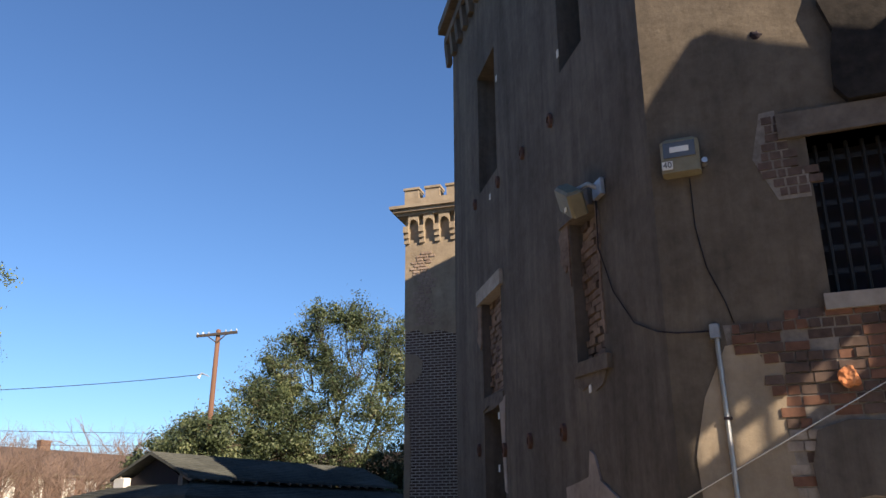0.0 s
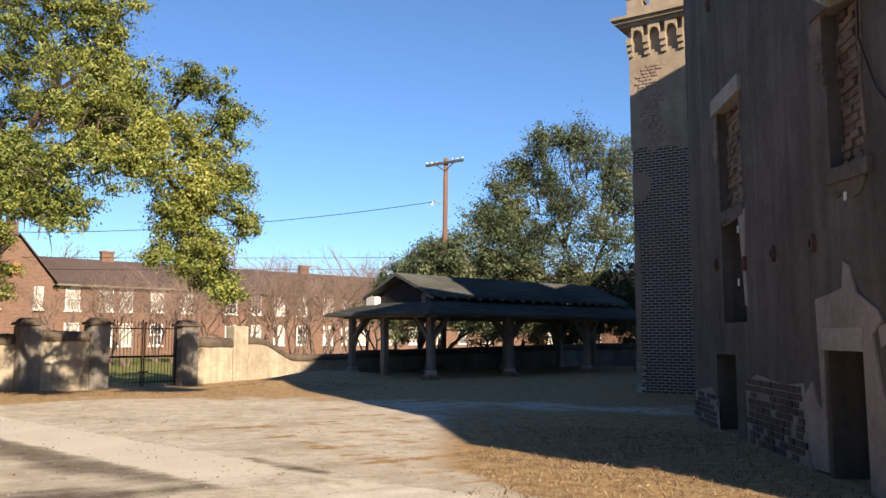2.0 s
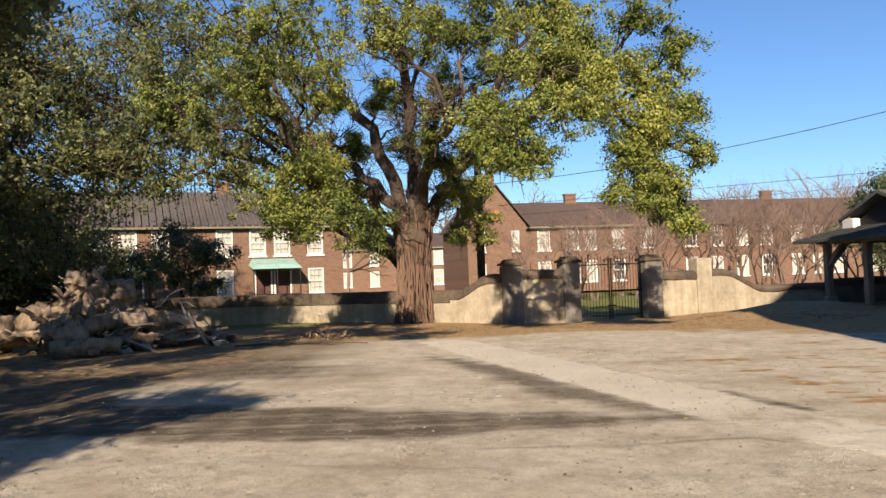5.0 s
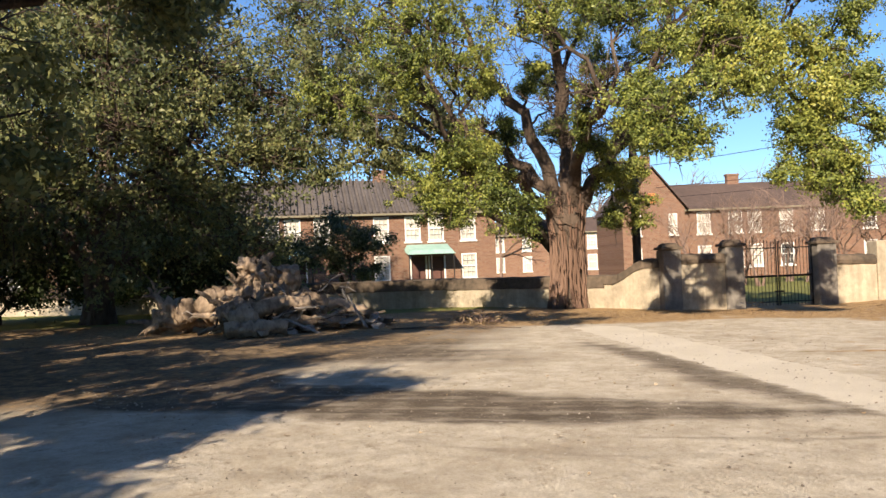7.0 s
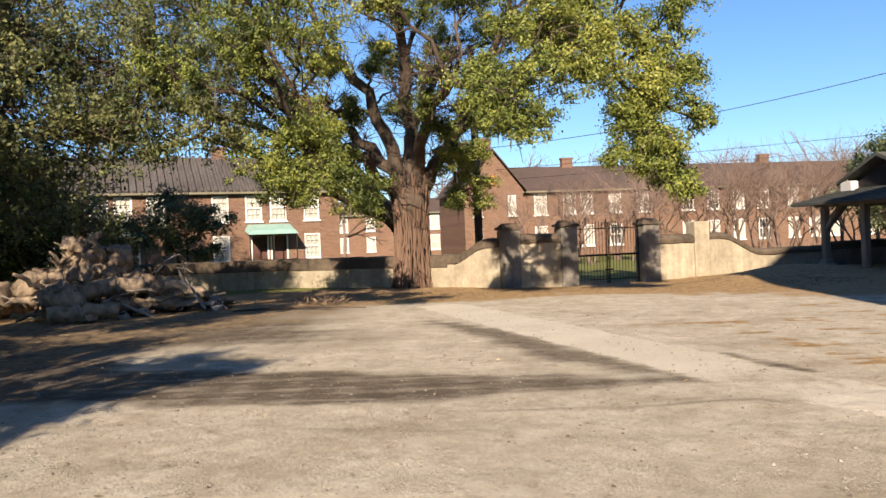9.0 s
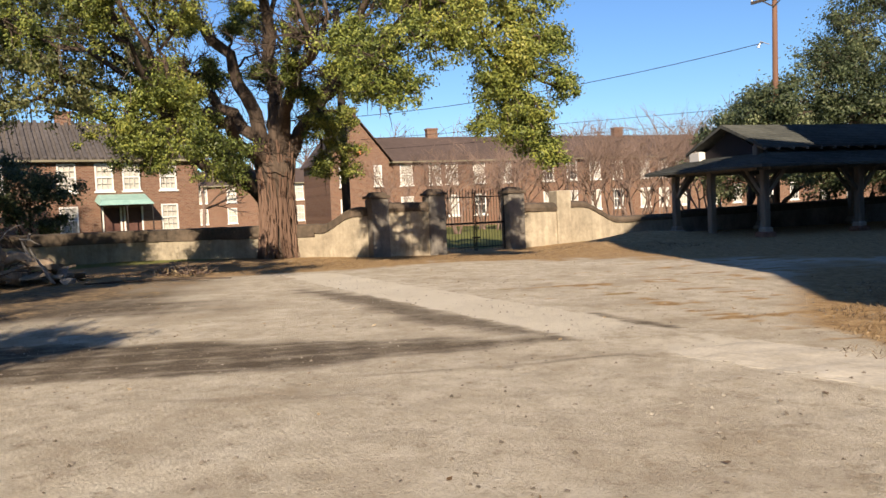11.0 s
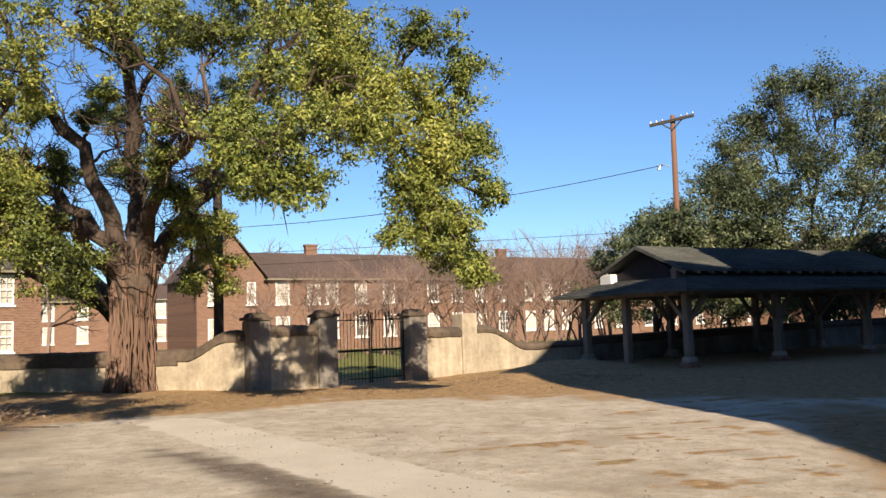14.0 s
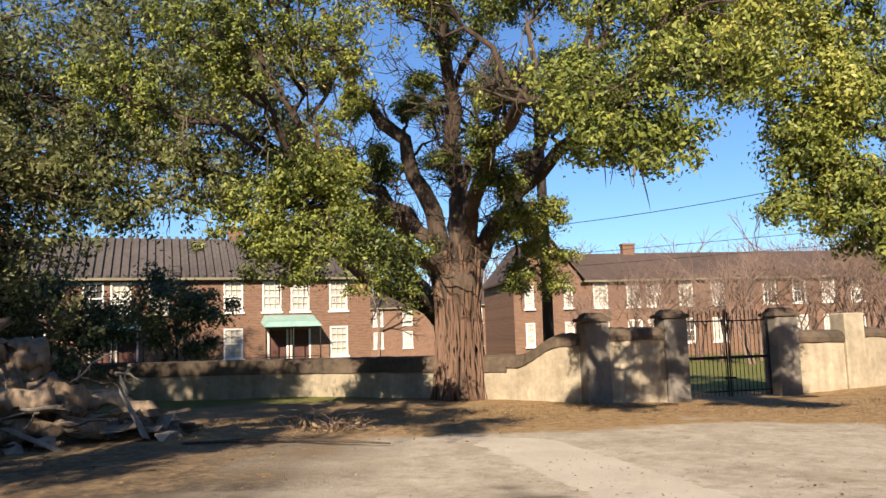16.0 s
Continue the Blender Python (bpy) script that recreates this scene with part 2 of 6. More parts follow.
def beam(p, q, w, h):
    """Squared timber from p to q."""
    p, q = Vector(p), Vector(q)
    d = (q - p).normalized()
    s = d.cross(Vector((0, 0, 1)))
    s = s.normalized() if s.length > 1e-3 else Vector((1, 0, 0))
    u = s.cross(d)
    o = [(-1, -1), (1, -1), (1, 1), (-1, 1)]
    v = [p + s * (w / 2 * a) + u * (h / 2 * b) for a, b in o] + [q + s * (w / 2 * a) + u * (h / 2 * b) for a, b in o]
    return v, BOXF


def tube(pts, radii, sides=8, rib=0.0, ribs=7, seed=0):
    """Tapered tube along a line, closed at its ends; rib gives lengthwise ridges."""
    pts = [Vector(p) for p in pts]
    v, f = [], []
    up = Vector((0.31, 0.17, 0.93))
    for i, p in enumerate(pts):
        d = (pts[min(i + 1, len(pts) - 1)] - pts[max(i - 1, 0)]).normalized()
        s = d.cross(up)
        s = s.normalized() if s.length > 1e-3 else Vector((1, 0, 0))
        u = d.cross(s)
        for k in range(sides):
            a = 2 * math.pi * k / sides
            r = radii[i] * (1 + rib * math.sin(ribs * a + seed + 0.8 * math.sin(i * 0.7)) + rib * 0.6 * math.sin((ribs + 4) * a + 2.1 * seed + i * 0.3))
            v.append(p + s * (r * math.cos(a)) + u * (r * math.sin(a)))
    for i in range(len(pts) - 1):
        for k in range(sides):
            a, b = i * sides + k, i * sides + (k + 1) % sides
            f.append((a, b, b + sides, a + sides))
    f.append(tuple(range(sides - 1, -1, -1)))
    f.append(tuple(range((len(pts) - 1) * sides, len(pts) * sides)))
    return v, f


def bend(p, q, steps, sag=0.0, wob=0.15, rng=random):
    """Points from p to q that arch by sag and wander by wob."""
    p, q = Vector(p), Vector(q)
    L = (q - p).length
    out = []
    for i in range(steps + 1):
        t = i / steps
        w = math.sin(math.pi * t) * wob * L * 0.3
        out.append(p.lerp(q, t) + Vector((rng.uniform(-w, w), rng.uniform(-w, w), rng.uniform(-w, w) + sag * math.sin(math.pi * t))))
    return out


def pierced(o, ax, L, H, holes, thick, z0=0.0, back=True):
    """Wall from o along ax, L long and H high, thick to its back, with rectangular holes (s0, s1, z0, z1) that go through."""
    ux = Vector((ax[0], ax[1], 0)).normalized()
    nb = Vector((-ux.y, ux.x, 0))                     # to the back
    o = Vector((o[0], o[1], 0))
    ss = sorted({0.0, L, *[h[0] for h in holes], *[h[1] for h in holes]})
    zs = sorted({z0, H, *[h[2] for h in holes], *[h[3] for h in holes]})
    v, f, idx = [], [], {}

    def vert(s, z, d):
        k = (round(s, 4), round(z, 4), d)
        if k not in idx:
            idx[k] = len(v)
            v.append(o + ux * s + Vector((0, 0, z)) + nb * (thick if d else 0))
        return idx[k]

    def solid(i, j):
        if i < 0 or j < 0 or i >= len(ss) - 1 or j >= len(zs) - 1:
            return False
        s, z = (ss[i] + ss[i + 1]) / 2, (zs[j] + zs[j + 1]) / 2
        return not any(h[0] < s < h[1] and h[2] < z < h[3] for h in holes)
    for i in range(len(ss) - 1):
        for j in range(len(zs) - 1):
            if not solid(i, j):
                continue
            a, b, c, d = ss[i], ss[i + 1], zs[j], zs[j + 1]
            f.append((vert(a, c, 0), vert(b, c, 0), vert(b, d, 0), vert(a, d, 0)))
            f.append((vert(b, c, 1), vert(a, c, 1), vert(a, d, 1), vert(b, d, 1)))
            for (di, dj, e) in ((-1, 0, ((a, c), (a, d))), (1, 0, ((b, d), (b, c))), (0, -1, ((b, c), (a, c))), (0, 1, ((a, d), (b, d)))):
                if not solid(i + di, j + dj):
                    (s1, z1), (s2, z2) = e
                    f.append((vert(s2, z2, 0), vert(s1, z1, 0), vert(s1, z1, 1), vert(s2, z2, 1)))
    return v, f


def prism(outline, axis_o, ax, depth, off=0.0):
    """Outline of (s, z) on a wall plane through axis_o along ax, extruded by depth towards the front."""
    ux = Vector((ax[0], ax[1], 0)).normalized()
    nf = Vector((ux.y, -ux.x, 0))
    o = Vector((axis_o[0], axis_o[1], 0))
    k = len(outline)
    v = [o + ux * s + Vector((0, 0, z)) + nf * off for s, z in outline] + [o + ux * s + Vector((0, 0, z)) + nf * (off + depth) for s, z in outline]
    f = [tuple(range(k - 1, -1, -1)), tuple(range(k, 2 * k))] + [(i, (i + 1) % k, k + (i + 1) % k, k + i) for i in range(k)]
    return v, f


def blob(c, r, seed, rough=0.25, n=2, squash=(1, 1, 1)):
    """Rough lump: a subdivided icosphere pushed about by noise."""
    bm = bmesh.new()
    bmesh.ops.create_icosphere(bm, subdivisions=n, radius=1.0)
    c = Vector(c)
    for w in bm.verts:
        d = w.co.normalized()
        k = r * (1 + rough * noise.noise(d * 1.7 + Vector((seed * 3.1, seed, 0))) + rough * 0.6 * noise.noise(d * 4.1 + Vector((0, seed * 2.3, 5))))
        w.co = Vector((d.x * squash[0], d.y * squash[1], d.z * squash[2])) * k + c
    v = [w.co.copy() for w in bm.verts]
    f = [tuple(w.index for w in q.verts) for q in bm.faces]
    bm.free()
    return v, f


def leaves_np(centres, count, spread, size, rng, flat=0.5, face=None):
    """Leaf quads (rhombs folded by their own tilt) scattered round the centres; returns verts and faces arrays."""
    c = np.repeat(np.asarray(centres, float), count, 0)
    N = len(c)
    c = c + rng.normal(0, spread, (N, 3))
    d = rng.normal(0, 1, (N, 3))
    if face is not None:                              # lie across the given outward direction
        d -= face * np.sum(d * face, 1)[:, None] * 0.85
    d /= np.linalg.norm(d, axis=1)[:, None]
    e = rng.normal(0, 1, (N, 3))
    e[:, 2] *= flat
    if face is not None:
        e = np.cross(face, d) + rng.normal(0, 0.25, (N, 3))
    e -= d * np.sum(d * e, 1)[:, None]
    e /= np.linalg.norm(e, axis=1)[:, None] + 1e-9
    s = size * rng.uniform(0.6, 1.3, N)[:, None]
    v = np.stack([c - d * s, c - e * s * 0.5 - d * s * 0.1, c + d * s, c + e * s * 0.5 - d * s * 0.1], 1).reshape(-1, 3)
    f = np.arange(4 * N).reshape(-1, 4)
    return v, f


def fast_mesh(name, v, f, material):
    me = bpy.data.meshes.new(name)
    v, f = np.asarray(v, np.float32), np.asarray(f, np.int32)
    k = f.shape[1]
    me.vertices.add(len(v))
    me.vertices.foreach_set("co", v.ravel())
    me.loops.add(f.size)
    me.loops.foreach_set("vertex_index", f.ravel())
    me.polygons.add(len(f))
    me.polygons.foreach_set("loop_start", np.arange(0, f.size, k, dtype=np.int32))
    me.polygons.foreach_set("loop_total", np.full(len(f), k, np.int32))
    me.update(calc_edges=True)
    me.validate()
    me.materials.append(material)
    return new(name, me)


# ---- ground ----
TRACK_A, TRACK_B, TRACK_C = (-14.4, 13.0), (-4.2, 8.0), (6.0, 4.2)      # worn pale track across the yard


def seg_dist(x, y, a, b):
    ax, ay, bx, by = *a, *b
    t = np.clip(((x - ax) * (bx - ax) + (y - ay) * (by - ay)) / ((bx - ax) ** 2 + (by - ay) ** 2), 0, 1)
    return np.hypot(x - ax - t * (bx - ax), y - ay - t * (by - ay))


def wob(x, y, s, seed):
    """Cheap smooth waviness in -1..1."""
    return (np.sin(x * s + seed) * np.cos(y * s * 1.3 + seed * 2) + 0.6 * np.sin(x * s * 2.3 - y * s * 1.9 + seed * 3) + 0.4 * np.cos(x * s * 4.1 + y * s * 3.7 + seed)) / 2


def step(e0, e1, v):
    t = np.clip((v - e0) / (e1 - e0), 0, 1)
    return t * t * (3 - 2 * t)


def streak(x, y, line, soft, wave):
    """1 inside a band of varying half-width along a line, fading over soft metres."""
    out = np.zeros_like(x)
    for (ax, ay, ra), (bx, by, rb) in zip(line, line[1:]):
        t = np.clip(((x - ax) * (bx - ax) + (y - ay) * (by - ay)) / ((bx - ax) ** 2 + (by - ay) ** 2), 0, 1)
        d = np.hypot(x - ax - t * (bx - ax), y - ay - t * (by - ay)) + wave - (ra + t * (rb - ra))
        out = np.maximum(out, 1 - step(-soft / 2, soft, d))
    return out


def wall_front(x, y):
    """Metres in front of the garden wall's line."""
    return np.minimum(np.minimum(0.908 * (x + 17.0) - 0.419 * (y - 23.2), 0.43 * (x + 16.35) - 0.9 * (y - 20.9) + 0.8), 0.62 * (x + 31) - 0.78 * (y - 12))


def ground_height(x, y):
    far = step(14, 22, np.hypot(x + 8, y - 8))
    berm = 0.32 * np.exp(-((x + 12.2) / 1.5) ** 2 - ((y - 26.5) / 4.2) ** 2)
    dip = -0.17 * np.exp(-((x + 17.2) / 4.5) ** 2 - ((y - 22.6) / 4.0) ** 2)
    return 0.03 * wob(x, y, 0.5, 1.3) * (0.4 + far) + berm + dip + 0.012 * wob(x, y, 3.1, 4.0) + 0.006 * wob(x, y, 9.0, 2.0)


def build_ground():
    fine_x = np.concatenate([-30 + np.arange(0, 36.01, 0.12)])
    fine_y = np.concatenate([-4 + np.arange(0, 34.01, 0.12)])
    far = np.array([0.6, 1.4, 2.6, 4.5, 7.5, 12, 20, 34, 60, 110, 220, 500, 1200, 3000])
    xs = np.concatenate([(fine_x[0] - far)[::-1], fine_x, fine_x[-1] + far])
    ys = np.concatenate([(fine_y[0] - far)[::-1], fine_y, fine_y[-1] + far])
    X, Y = np.meshgrid(xs, ys)
    Z = ground_height(X, Y)
    v = np.stack([X, Y, Z], -1).reshape(-1, 3)
    nx, ny = len(xs), len(ys)
    i = (np.arange(ny - 1)[:, None] * nx + np.arange(nx - 1)[None, :]).reshape(-1)
    f = np.stack([i, i + 1, i + 1 + nx, i + nx], 1)
    ob = fast_mesh("ground", v, f, ground_mat())
    x, y = v[:, 0], v[:, 1]
    w1, w2 = wob(x, y, 0.9, 2.0), wob(x, y, 2.7, 5.0)
    track = np.minimum(seg_dist(x, y, TRACK_A, TRACK_B), seg_dist(x, y, TRACK_B, TRACK_C))
    pale = (1 - step(0.52, 0.68, track + 0.06 * w2)) * (1 - 0.6 * np.exp(-((x + 4.0) / 1.1) ** 2))
    ty = TRACK_A[1] + (TRACK_B[1] - TRACK_A[1]) * (x - TRACK_A[0]) / (TRACK_B[0] - TRACK_A[0])
    w3 = wob(x, y, 6.3, 3.0)
    side = (ty - y) / 1.11 + 0.1 * w3                                              # metres on the open side of the track
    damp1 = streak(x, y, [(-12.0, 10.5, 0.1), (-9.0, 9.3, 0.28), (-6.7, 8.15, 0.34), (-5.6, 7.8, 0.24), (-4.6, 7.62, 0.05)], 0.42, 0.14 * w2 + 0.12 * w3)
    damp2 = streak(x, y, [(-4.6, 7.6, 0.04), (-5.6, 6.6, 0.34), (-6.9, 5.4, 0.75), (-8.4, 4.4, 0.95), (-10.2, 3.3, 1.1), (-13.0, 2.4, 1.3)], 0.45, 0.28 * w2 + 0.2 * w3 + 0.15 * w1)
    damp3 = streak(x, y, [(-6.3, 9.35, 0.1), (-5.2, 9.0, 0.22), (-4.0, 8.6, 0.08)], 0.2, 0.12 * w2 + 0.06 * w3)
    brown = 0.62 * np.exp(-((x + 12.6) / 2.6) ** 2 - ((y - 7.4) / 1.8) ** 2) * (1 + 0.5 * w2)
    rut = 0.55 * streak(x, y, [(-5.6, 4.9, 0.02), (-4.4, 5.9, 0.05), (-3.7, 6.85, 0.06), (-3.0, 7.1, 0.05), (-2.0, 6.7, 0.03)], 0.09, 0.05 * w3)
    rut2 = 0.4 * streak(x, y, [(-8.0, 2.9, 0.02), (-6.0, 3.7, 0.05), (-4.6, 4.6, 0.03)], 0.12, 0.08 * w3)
    # Soil grows darker towards negative x on the yard's left.
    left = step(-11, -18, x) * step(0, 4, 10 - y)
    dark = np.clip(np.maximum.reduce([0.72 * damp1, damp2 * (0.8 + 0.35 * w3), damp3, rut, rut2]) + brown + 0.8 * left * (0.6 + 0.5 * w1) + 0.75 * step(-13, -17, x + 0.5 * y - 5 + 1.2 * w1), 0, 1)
    wf = wall_front(x, y)
    straw = (1 - step(4.0, 6.5, wf + 0.9 * w1 + 0.5 * w2))
    near = step(0.9, 2.0, -side + 0.7 * w1) * step(-3.6, -1.6, x + 0.25 * (y - 9)) * (1 - step(15.5, 18.5, y + w1))
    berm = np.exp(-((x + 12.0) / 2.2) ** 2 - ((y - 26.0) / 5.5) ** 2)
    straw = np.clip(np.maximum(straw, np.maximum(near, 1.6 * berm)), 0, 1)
    # Brown straw litter round the pavilion, also darkening ground that lies in shade.
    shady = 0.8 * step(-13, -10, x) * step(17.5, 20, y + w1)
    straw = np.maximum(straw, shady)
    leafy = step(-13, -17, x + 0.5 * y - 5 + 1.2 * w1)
    tufts = 0.8 * step(0.35, 0.8, w2 + 0.7 * w3 + 0.4 * w1) * step(0.6, 1.6, -side) * step(-10, -7, x)
    straw = np.clip(np.maximum.reduce([straw * (1 - 0.5 * leafy), 0.36 * leafy, tufts]), 0, 1)
    patchy = step(0.1, 0.7, w2 + 0.5 * w3)
    grass = np.clip(patchy * (0.8 * np.exp(-((x + 8.6) / 1.3) ** 2 - ((y - 11.2) / 0.6) ** 2) + 0.6 * np.exp(-((x + 5.6) / 1.5) ** 2 - ((y - 11.2) / 1.1) ** 2) + 0.55 * np.exp(-((x + 6.8) / 0.9) ** 2 - ((y - 9.9) / 0.3) ** 2)) + step(-2, -5, wf) * (1 - step(-15.5, -13.5, x)) + 0.3 * step(0.2, 0.8, w1) * straw * (1 - step(-13.5, -11.5, x)), 0, 1)
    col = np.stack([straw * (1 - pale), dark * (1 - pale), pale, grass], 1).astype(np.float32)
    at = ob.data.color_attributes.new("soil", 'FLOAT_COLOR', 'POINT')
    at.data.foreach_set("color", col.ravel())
    ob.data.polygons.foreach_set("use_smooth", [True] * len(ob.data.polygons))
    return tagged(ob, "sandy gravel yard with pale track, dead grass and dark damp soil", "ground", kind="structure")


def ground_mat():
    m, n, l, b = shader("yard_ground", 0.95, 0, 0.15)
    p = position(n)
    a = n.new("ShaderNodeAttribute")
    a.attribute_name = "soil"
    sep = n.new("ShaderNodeSeparateColor")
    l.new(a.outputs["Color"], sep.inputs[0])
    fine, mid, big = noise_tex(n, l, p, 40, 8, 0.72), noise_tex(n, l, p, 5.5, 6, 0.7), noise_tex(n, l, p, 0.8, 6, 0.62)
    drag = noise_tex(n, l, p, 1.9, 8, 0.72)
    grain = ramp(n, l, fine, [(0.32, (0.22, 0.18, 0.135)), (0.45, (0.5, 0.435, 0.345)), (0.6, (0.66, 0.59, 0.485)), (0.74, (0.88, 0.82, 0.71))])
    patch = ramp(n, l, mix(n, l, 0.6, mid, drag), [(0.36, (0.34, 0.275, 0.205)), (0.5, (0.58, 0.505, 0.4)), (0.62, (0.78, 0.71, 0.595))])
    sand = mix(n, l, 0.6, grain, patch)
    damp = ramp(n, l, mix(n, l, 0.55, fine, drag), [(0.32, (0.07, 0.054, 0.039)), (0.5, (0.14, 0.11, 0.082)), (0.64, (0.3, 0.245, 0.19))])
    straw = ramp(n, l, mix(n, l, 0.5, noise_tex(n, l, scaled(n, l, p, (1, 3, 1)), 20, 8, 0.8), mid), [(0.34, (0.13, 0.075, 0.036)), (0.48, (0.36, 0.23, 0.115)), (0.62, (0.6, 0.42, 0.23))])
    track = ramp(n, l, mix(n, l, 0.5, fine, big), [(0.3, (0.56, 0.495, 0.4)), (0.7, (0.78, 0.71, 0.595))])
    green = ramp(n, l, fine, [(0.3, (0.09, 0.11, 0.03)), (0.7, (0.3, 0.29, 0.1))])

    def breaking(src, lo, hi):
        t = n.new("ShaderNodeMath")
        t.operation = 'MULTIPLY_ADD'
        l.new(mix(n, l, 0.5, mid, drag), t.inputs[0])
        t.inputs[1].default_value = 1.3
        s = n.new("ShaderNodeMath")
        s.operation = 'ADD'
        l.new(src, s.inputs[0])
        s.inputs[1].default_value = -0.65
        l.new(s.outputs[0], t.inputs[2])
        return ramp(n, l, t.outputs[0], [(lo, (0, 0, 0)), (hi, (1, 1, 1))])
    scatter = noise_tex(n, l, p, 3.0, 12, 0.8)
    sand = mix(n, l, ramp(n, l, scatter, [(0.54, (0, 0, 0)), (0.66, (0.8, 0.8, 0.8))]), sand, ramp(n, l, fine, [(0.3, (0.16, 0.12, 0.08)), (0.7, (0.4, 0.32, 0.23))]))
    sand = mix(n, l, ramp(n, l, big, [(0.46, (0, 0, 0)), (0.66, (0.55, 0.55, 0.55))]), sand, (0.34, 0.27, 0.19))
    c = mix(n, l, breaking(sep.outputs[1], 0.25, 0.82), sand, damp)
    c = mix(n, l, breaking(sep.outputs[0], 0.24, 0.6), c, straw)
    c = mix(n, l, breaking(sep.outputs[2], 0.38, 0.6), c, track)
    c = mix(n, l, breaking(a.outputs["Alpha"], 0.4, 0.9), c, green)
    c = mix(n, l, 1.0, c, (0.86, 0.86, 0.85), 'MULTIPLY')
    l.new(c, b.inputs["Base Color"])
    bump(n, l, b, mix(n, l, 0.5, fine, mid), 1.0, 0.04)
    return m


build_ground()


def paving_slab(s0, s1, half, seed):
    """Worn concrete slab of the old path, its top following the ground and its edges chipped."""
    a, d = Vector((*TRACK_B, 0)), Vector((TRACK_C[0] - TRACK_B[0], TRACK_C[1] - TRACK_B[1], 0)).normalized()
    n = Vector((-d.y, d.x, 0))
    rng = random.Random(seed)
    nu, nv = 14, 8
    v, f = [], []
    for k in (0.008, -0.08):
        for i in range(nu + 1):
            for j in range(nv + 1):
                rim = i in (0, nu) or j in (0, nv)
                u, w = s0 + (s1 - s0) * i / nu, half * (2 * j / nv - 1)
                p = a + d * (u + (rng.gauss(0, 0.012) if rim else 0)) + n * (w + (rng.gauss(0, 0.025) if rim else 0))
                drop = 0.006 if rim and k > 0 else 0.0
                v.append(Vector((p.x, p.y, float(ground_height(p.x, p.y)) + k - drop)))
    m, N = nv + 1, (nu + 1) * (nv + 1)
    for i in range(nu):
        for j in range(nv):
            q = (i * m + j, (i + 1) * m + j, (i + 1) * m + j + 1, i * m + j + 1)
            f += [q, tuple(N + w for w in reversed(q))]
    ring = [i * m for i in range(nu + 1)] + [nu * m + j for j in range(1, m)] + [i * m + nv for i in range(nu - 1, -1, -1)] + [j for j in range(nv - 1, 0, -1)]
    f += [(ring[i], N + ring[i], N + ring[(i + 1) % len(ring)], ring[(i + 1) % len(ring)]) for i in range(len(ring))]
    tagged(mesh_ob("paving_slab", v, f, M_SLAB), "worn pale concrete path slab set in sandy ground", "paving", "path slabs", "structure")


M_SLAB = plain("worn_concrete", (0.36, 0.315, 0.25), (0.62, 0.56, 0.465), 22, 0.95, strength=0.5, coarse=0.3)
for k, (s0, s1) in enumerate(((1.15, 3.2), (3.23, 5.3), (5.33, 7.4), (7.43, 9.5))):
    paving_slab(s0, s1, 0.52, 60 + k)

# ---- garden wall and gate ----
GU, GO = Vector((0.42, 0.91, 0)).normalized(), Vector((-17.0, 23.2, 0))


def wall_run(name, p, q, h0, h1, material, label, thick=0.36, coping=0.3, steps=24, curve=None):
    """Garden wall from p to q, its top from h0 to h1 (curve: fraction to height), with a heavy coping as a part."""
    p, q = Vector((*p, 0)), Vector((*q, 0))
    d = (q - p).normalized()
    s = Vector((-d.y, d.x, 0))
    rng = random.Random(len(name) + int(p.x * 7))
    root = empty(name, p, label, "wall", kind="structure")
    v, f, cv, cf = [], [], [], []
    for i in range(steps + 1):
        t = i / steps
        c = p.lerp(q, t)
        h = (curve(t) if curve else h0 + (h1 - h0) * t) + rng.uniform(-0.012, 0.012)
        e = rng.uniform(-0.008, 0.008)
        v += [c - s * (thick / 2 + e) - Vector((0, 0, 0.4)), c - s * (thick / 2 + e) + Vector((0, 0, h - coping)), c + s * (thick / 2) + Vector((0, 0, h - coping)), c + s * (thick / 2) - Vector((0, 0, 0.4))]
        w = thick / 2 + 0.055 + rng.uniform(-0.02, 0.02)
        b = h - coping
        cv += [c - s * w + Vector((0, 0, b - 0.02)), c - s * (w + 0.02) + Vector((0, 0, b + coping * 0.35)), c - s * (w * 0.72) + Vector((0, 0, h - 0.05)), c + Vector((0, 0, h)), c + s * (w * 0.72) + Vector((0, 0, h - 0.05)), c + s * w + Vector((0, 0, b - 0.02))]
    for i in range(steps):
        f += [(i * 4 + k, i * 4 + (k + 1) % 4, i * 4 + 4 + (k + 1) % 4, i * 4 + 4 + k) for k in range(4)]
        cf += [(i * 6 + k, i * 6 + (k + 1) % 6, i * 6 + 6 + (k + 1) % 6, i * 6 + 6 + k) for k in range(6)]
    f += [(0, 1, 2, 3), tuple(steps * 4 + k for k in (3, 2, 1, 0))]
    cf += [tuple(range(6)), tuple(steps * 6 + k for k in range(5, -1, -1))]
    part("masonry", (v, f), material, root)
    part("coping", (cv, cf), M_COPING, root, "dark brick coping")
    return root


def pier(c, w, h, material, label, ax=GU, cap=True):
    root = empty("gate_pier", c, label, "pier", "piers of the garden wall")
    part("shaft", box((c[0], c[1], -0.3), (w, w * 0.92, h - (0.0 if not cap else 0.22) + 0.3), ax[:2] if not isinstance(ax, Vector) else (ax.x, ax.y), 0.03), material, root)
    if cap:
        a = (ax.x, ax.y)
        part("cap", join(box((c[0], c[1], h - 0.215), (w + 0.12, w + 0.06, 0.09), a, 0.025), box((c[0], c[1], h - 0.125), (w - 0.02, w - 0.08, 0.125), a, 0.05, 0.85)), M_COPING, root, "stained moulded cap")
    return root


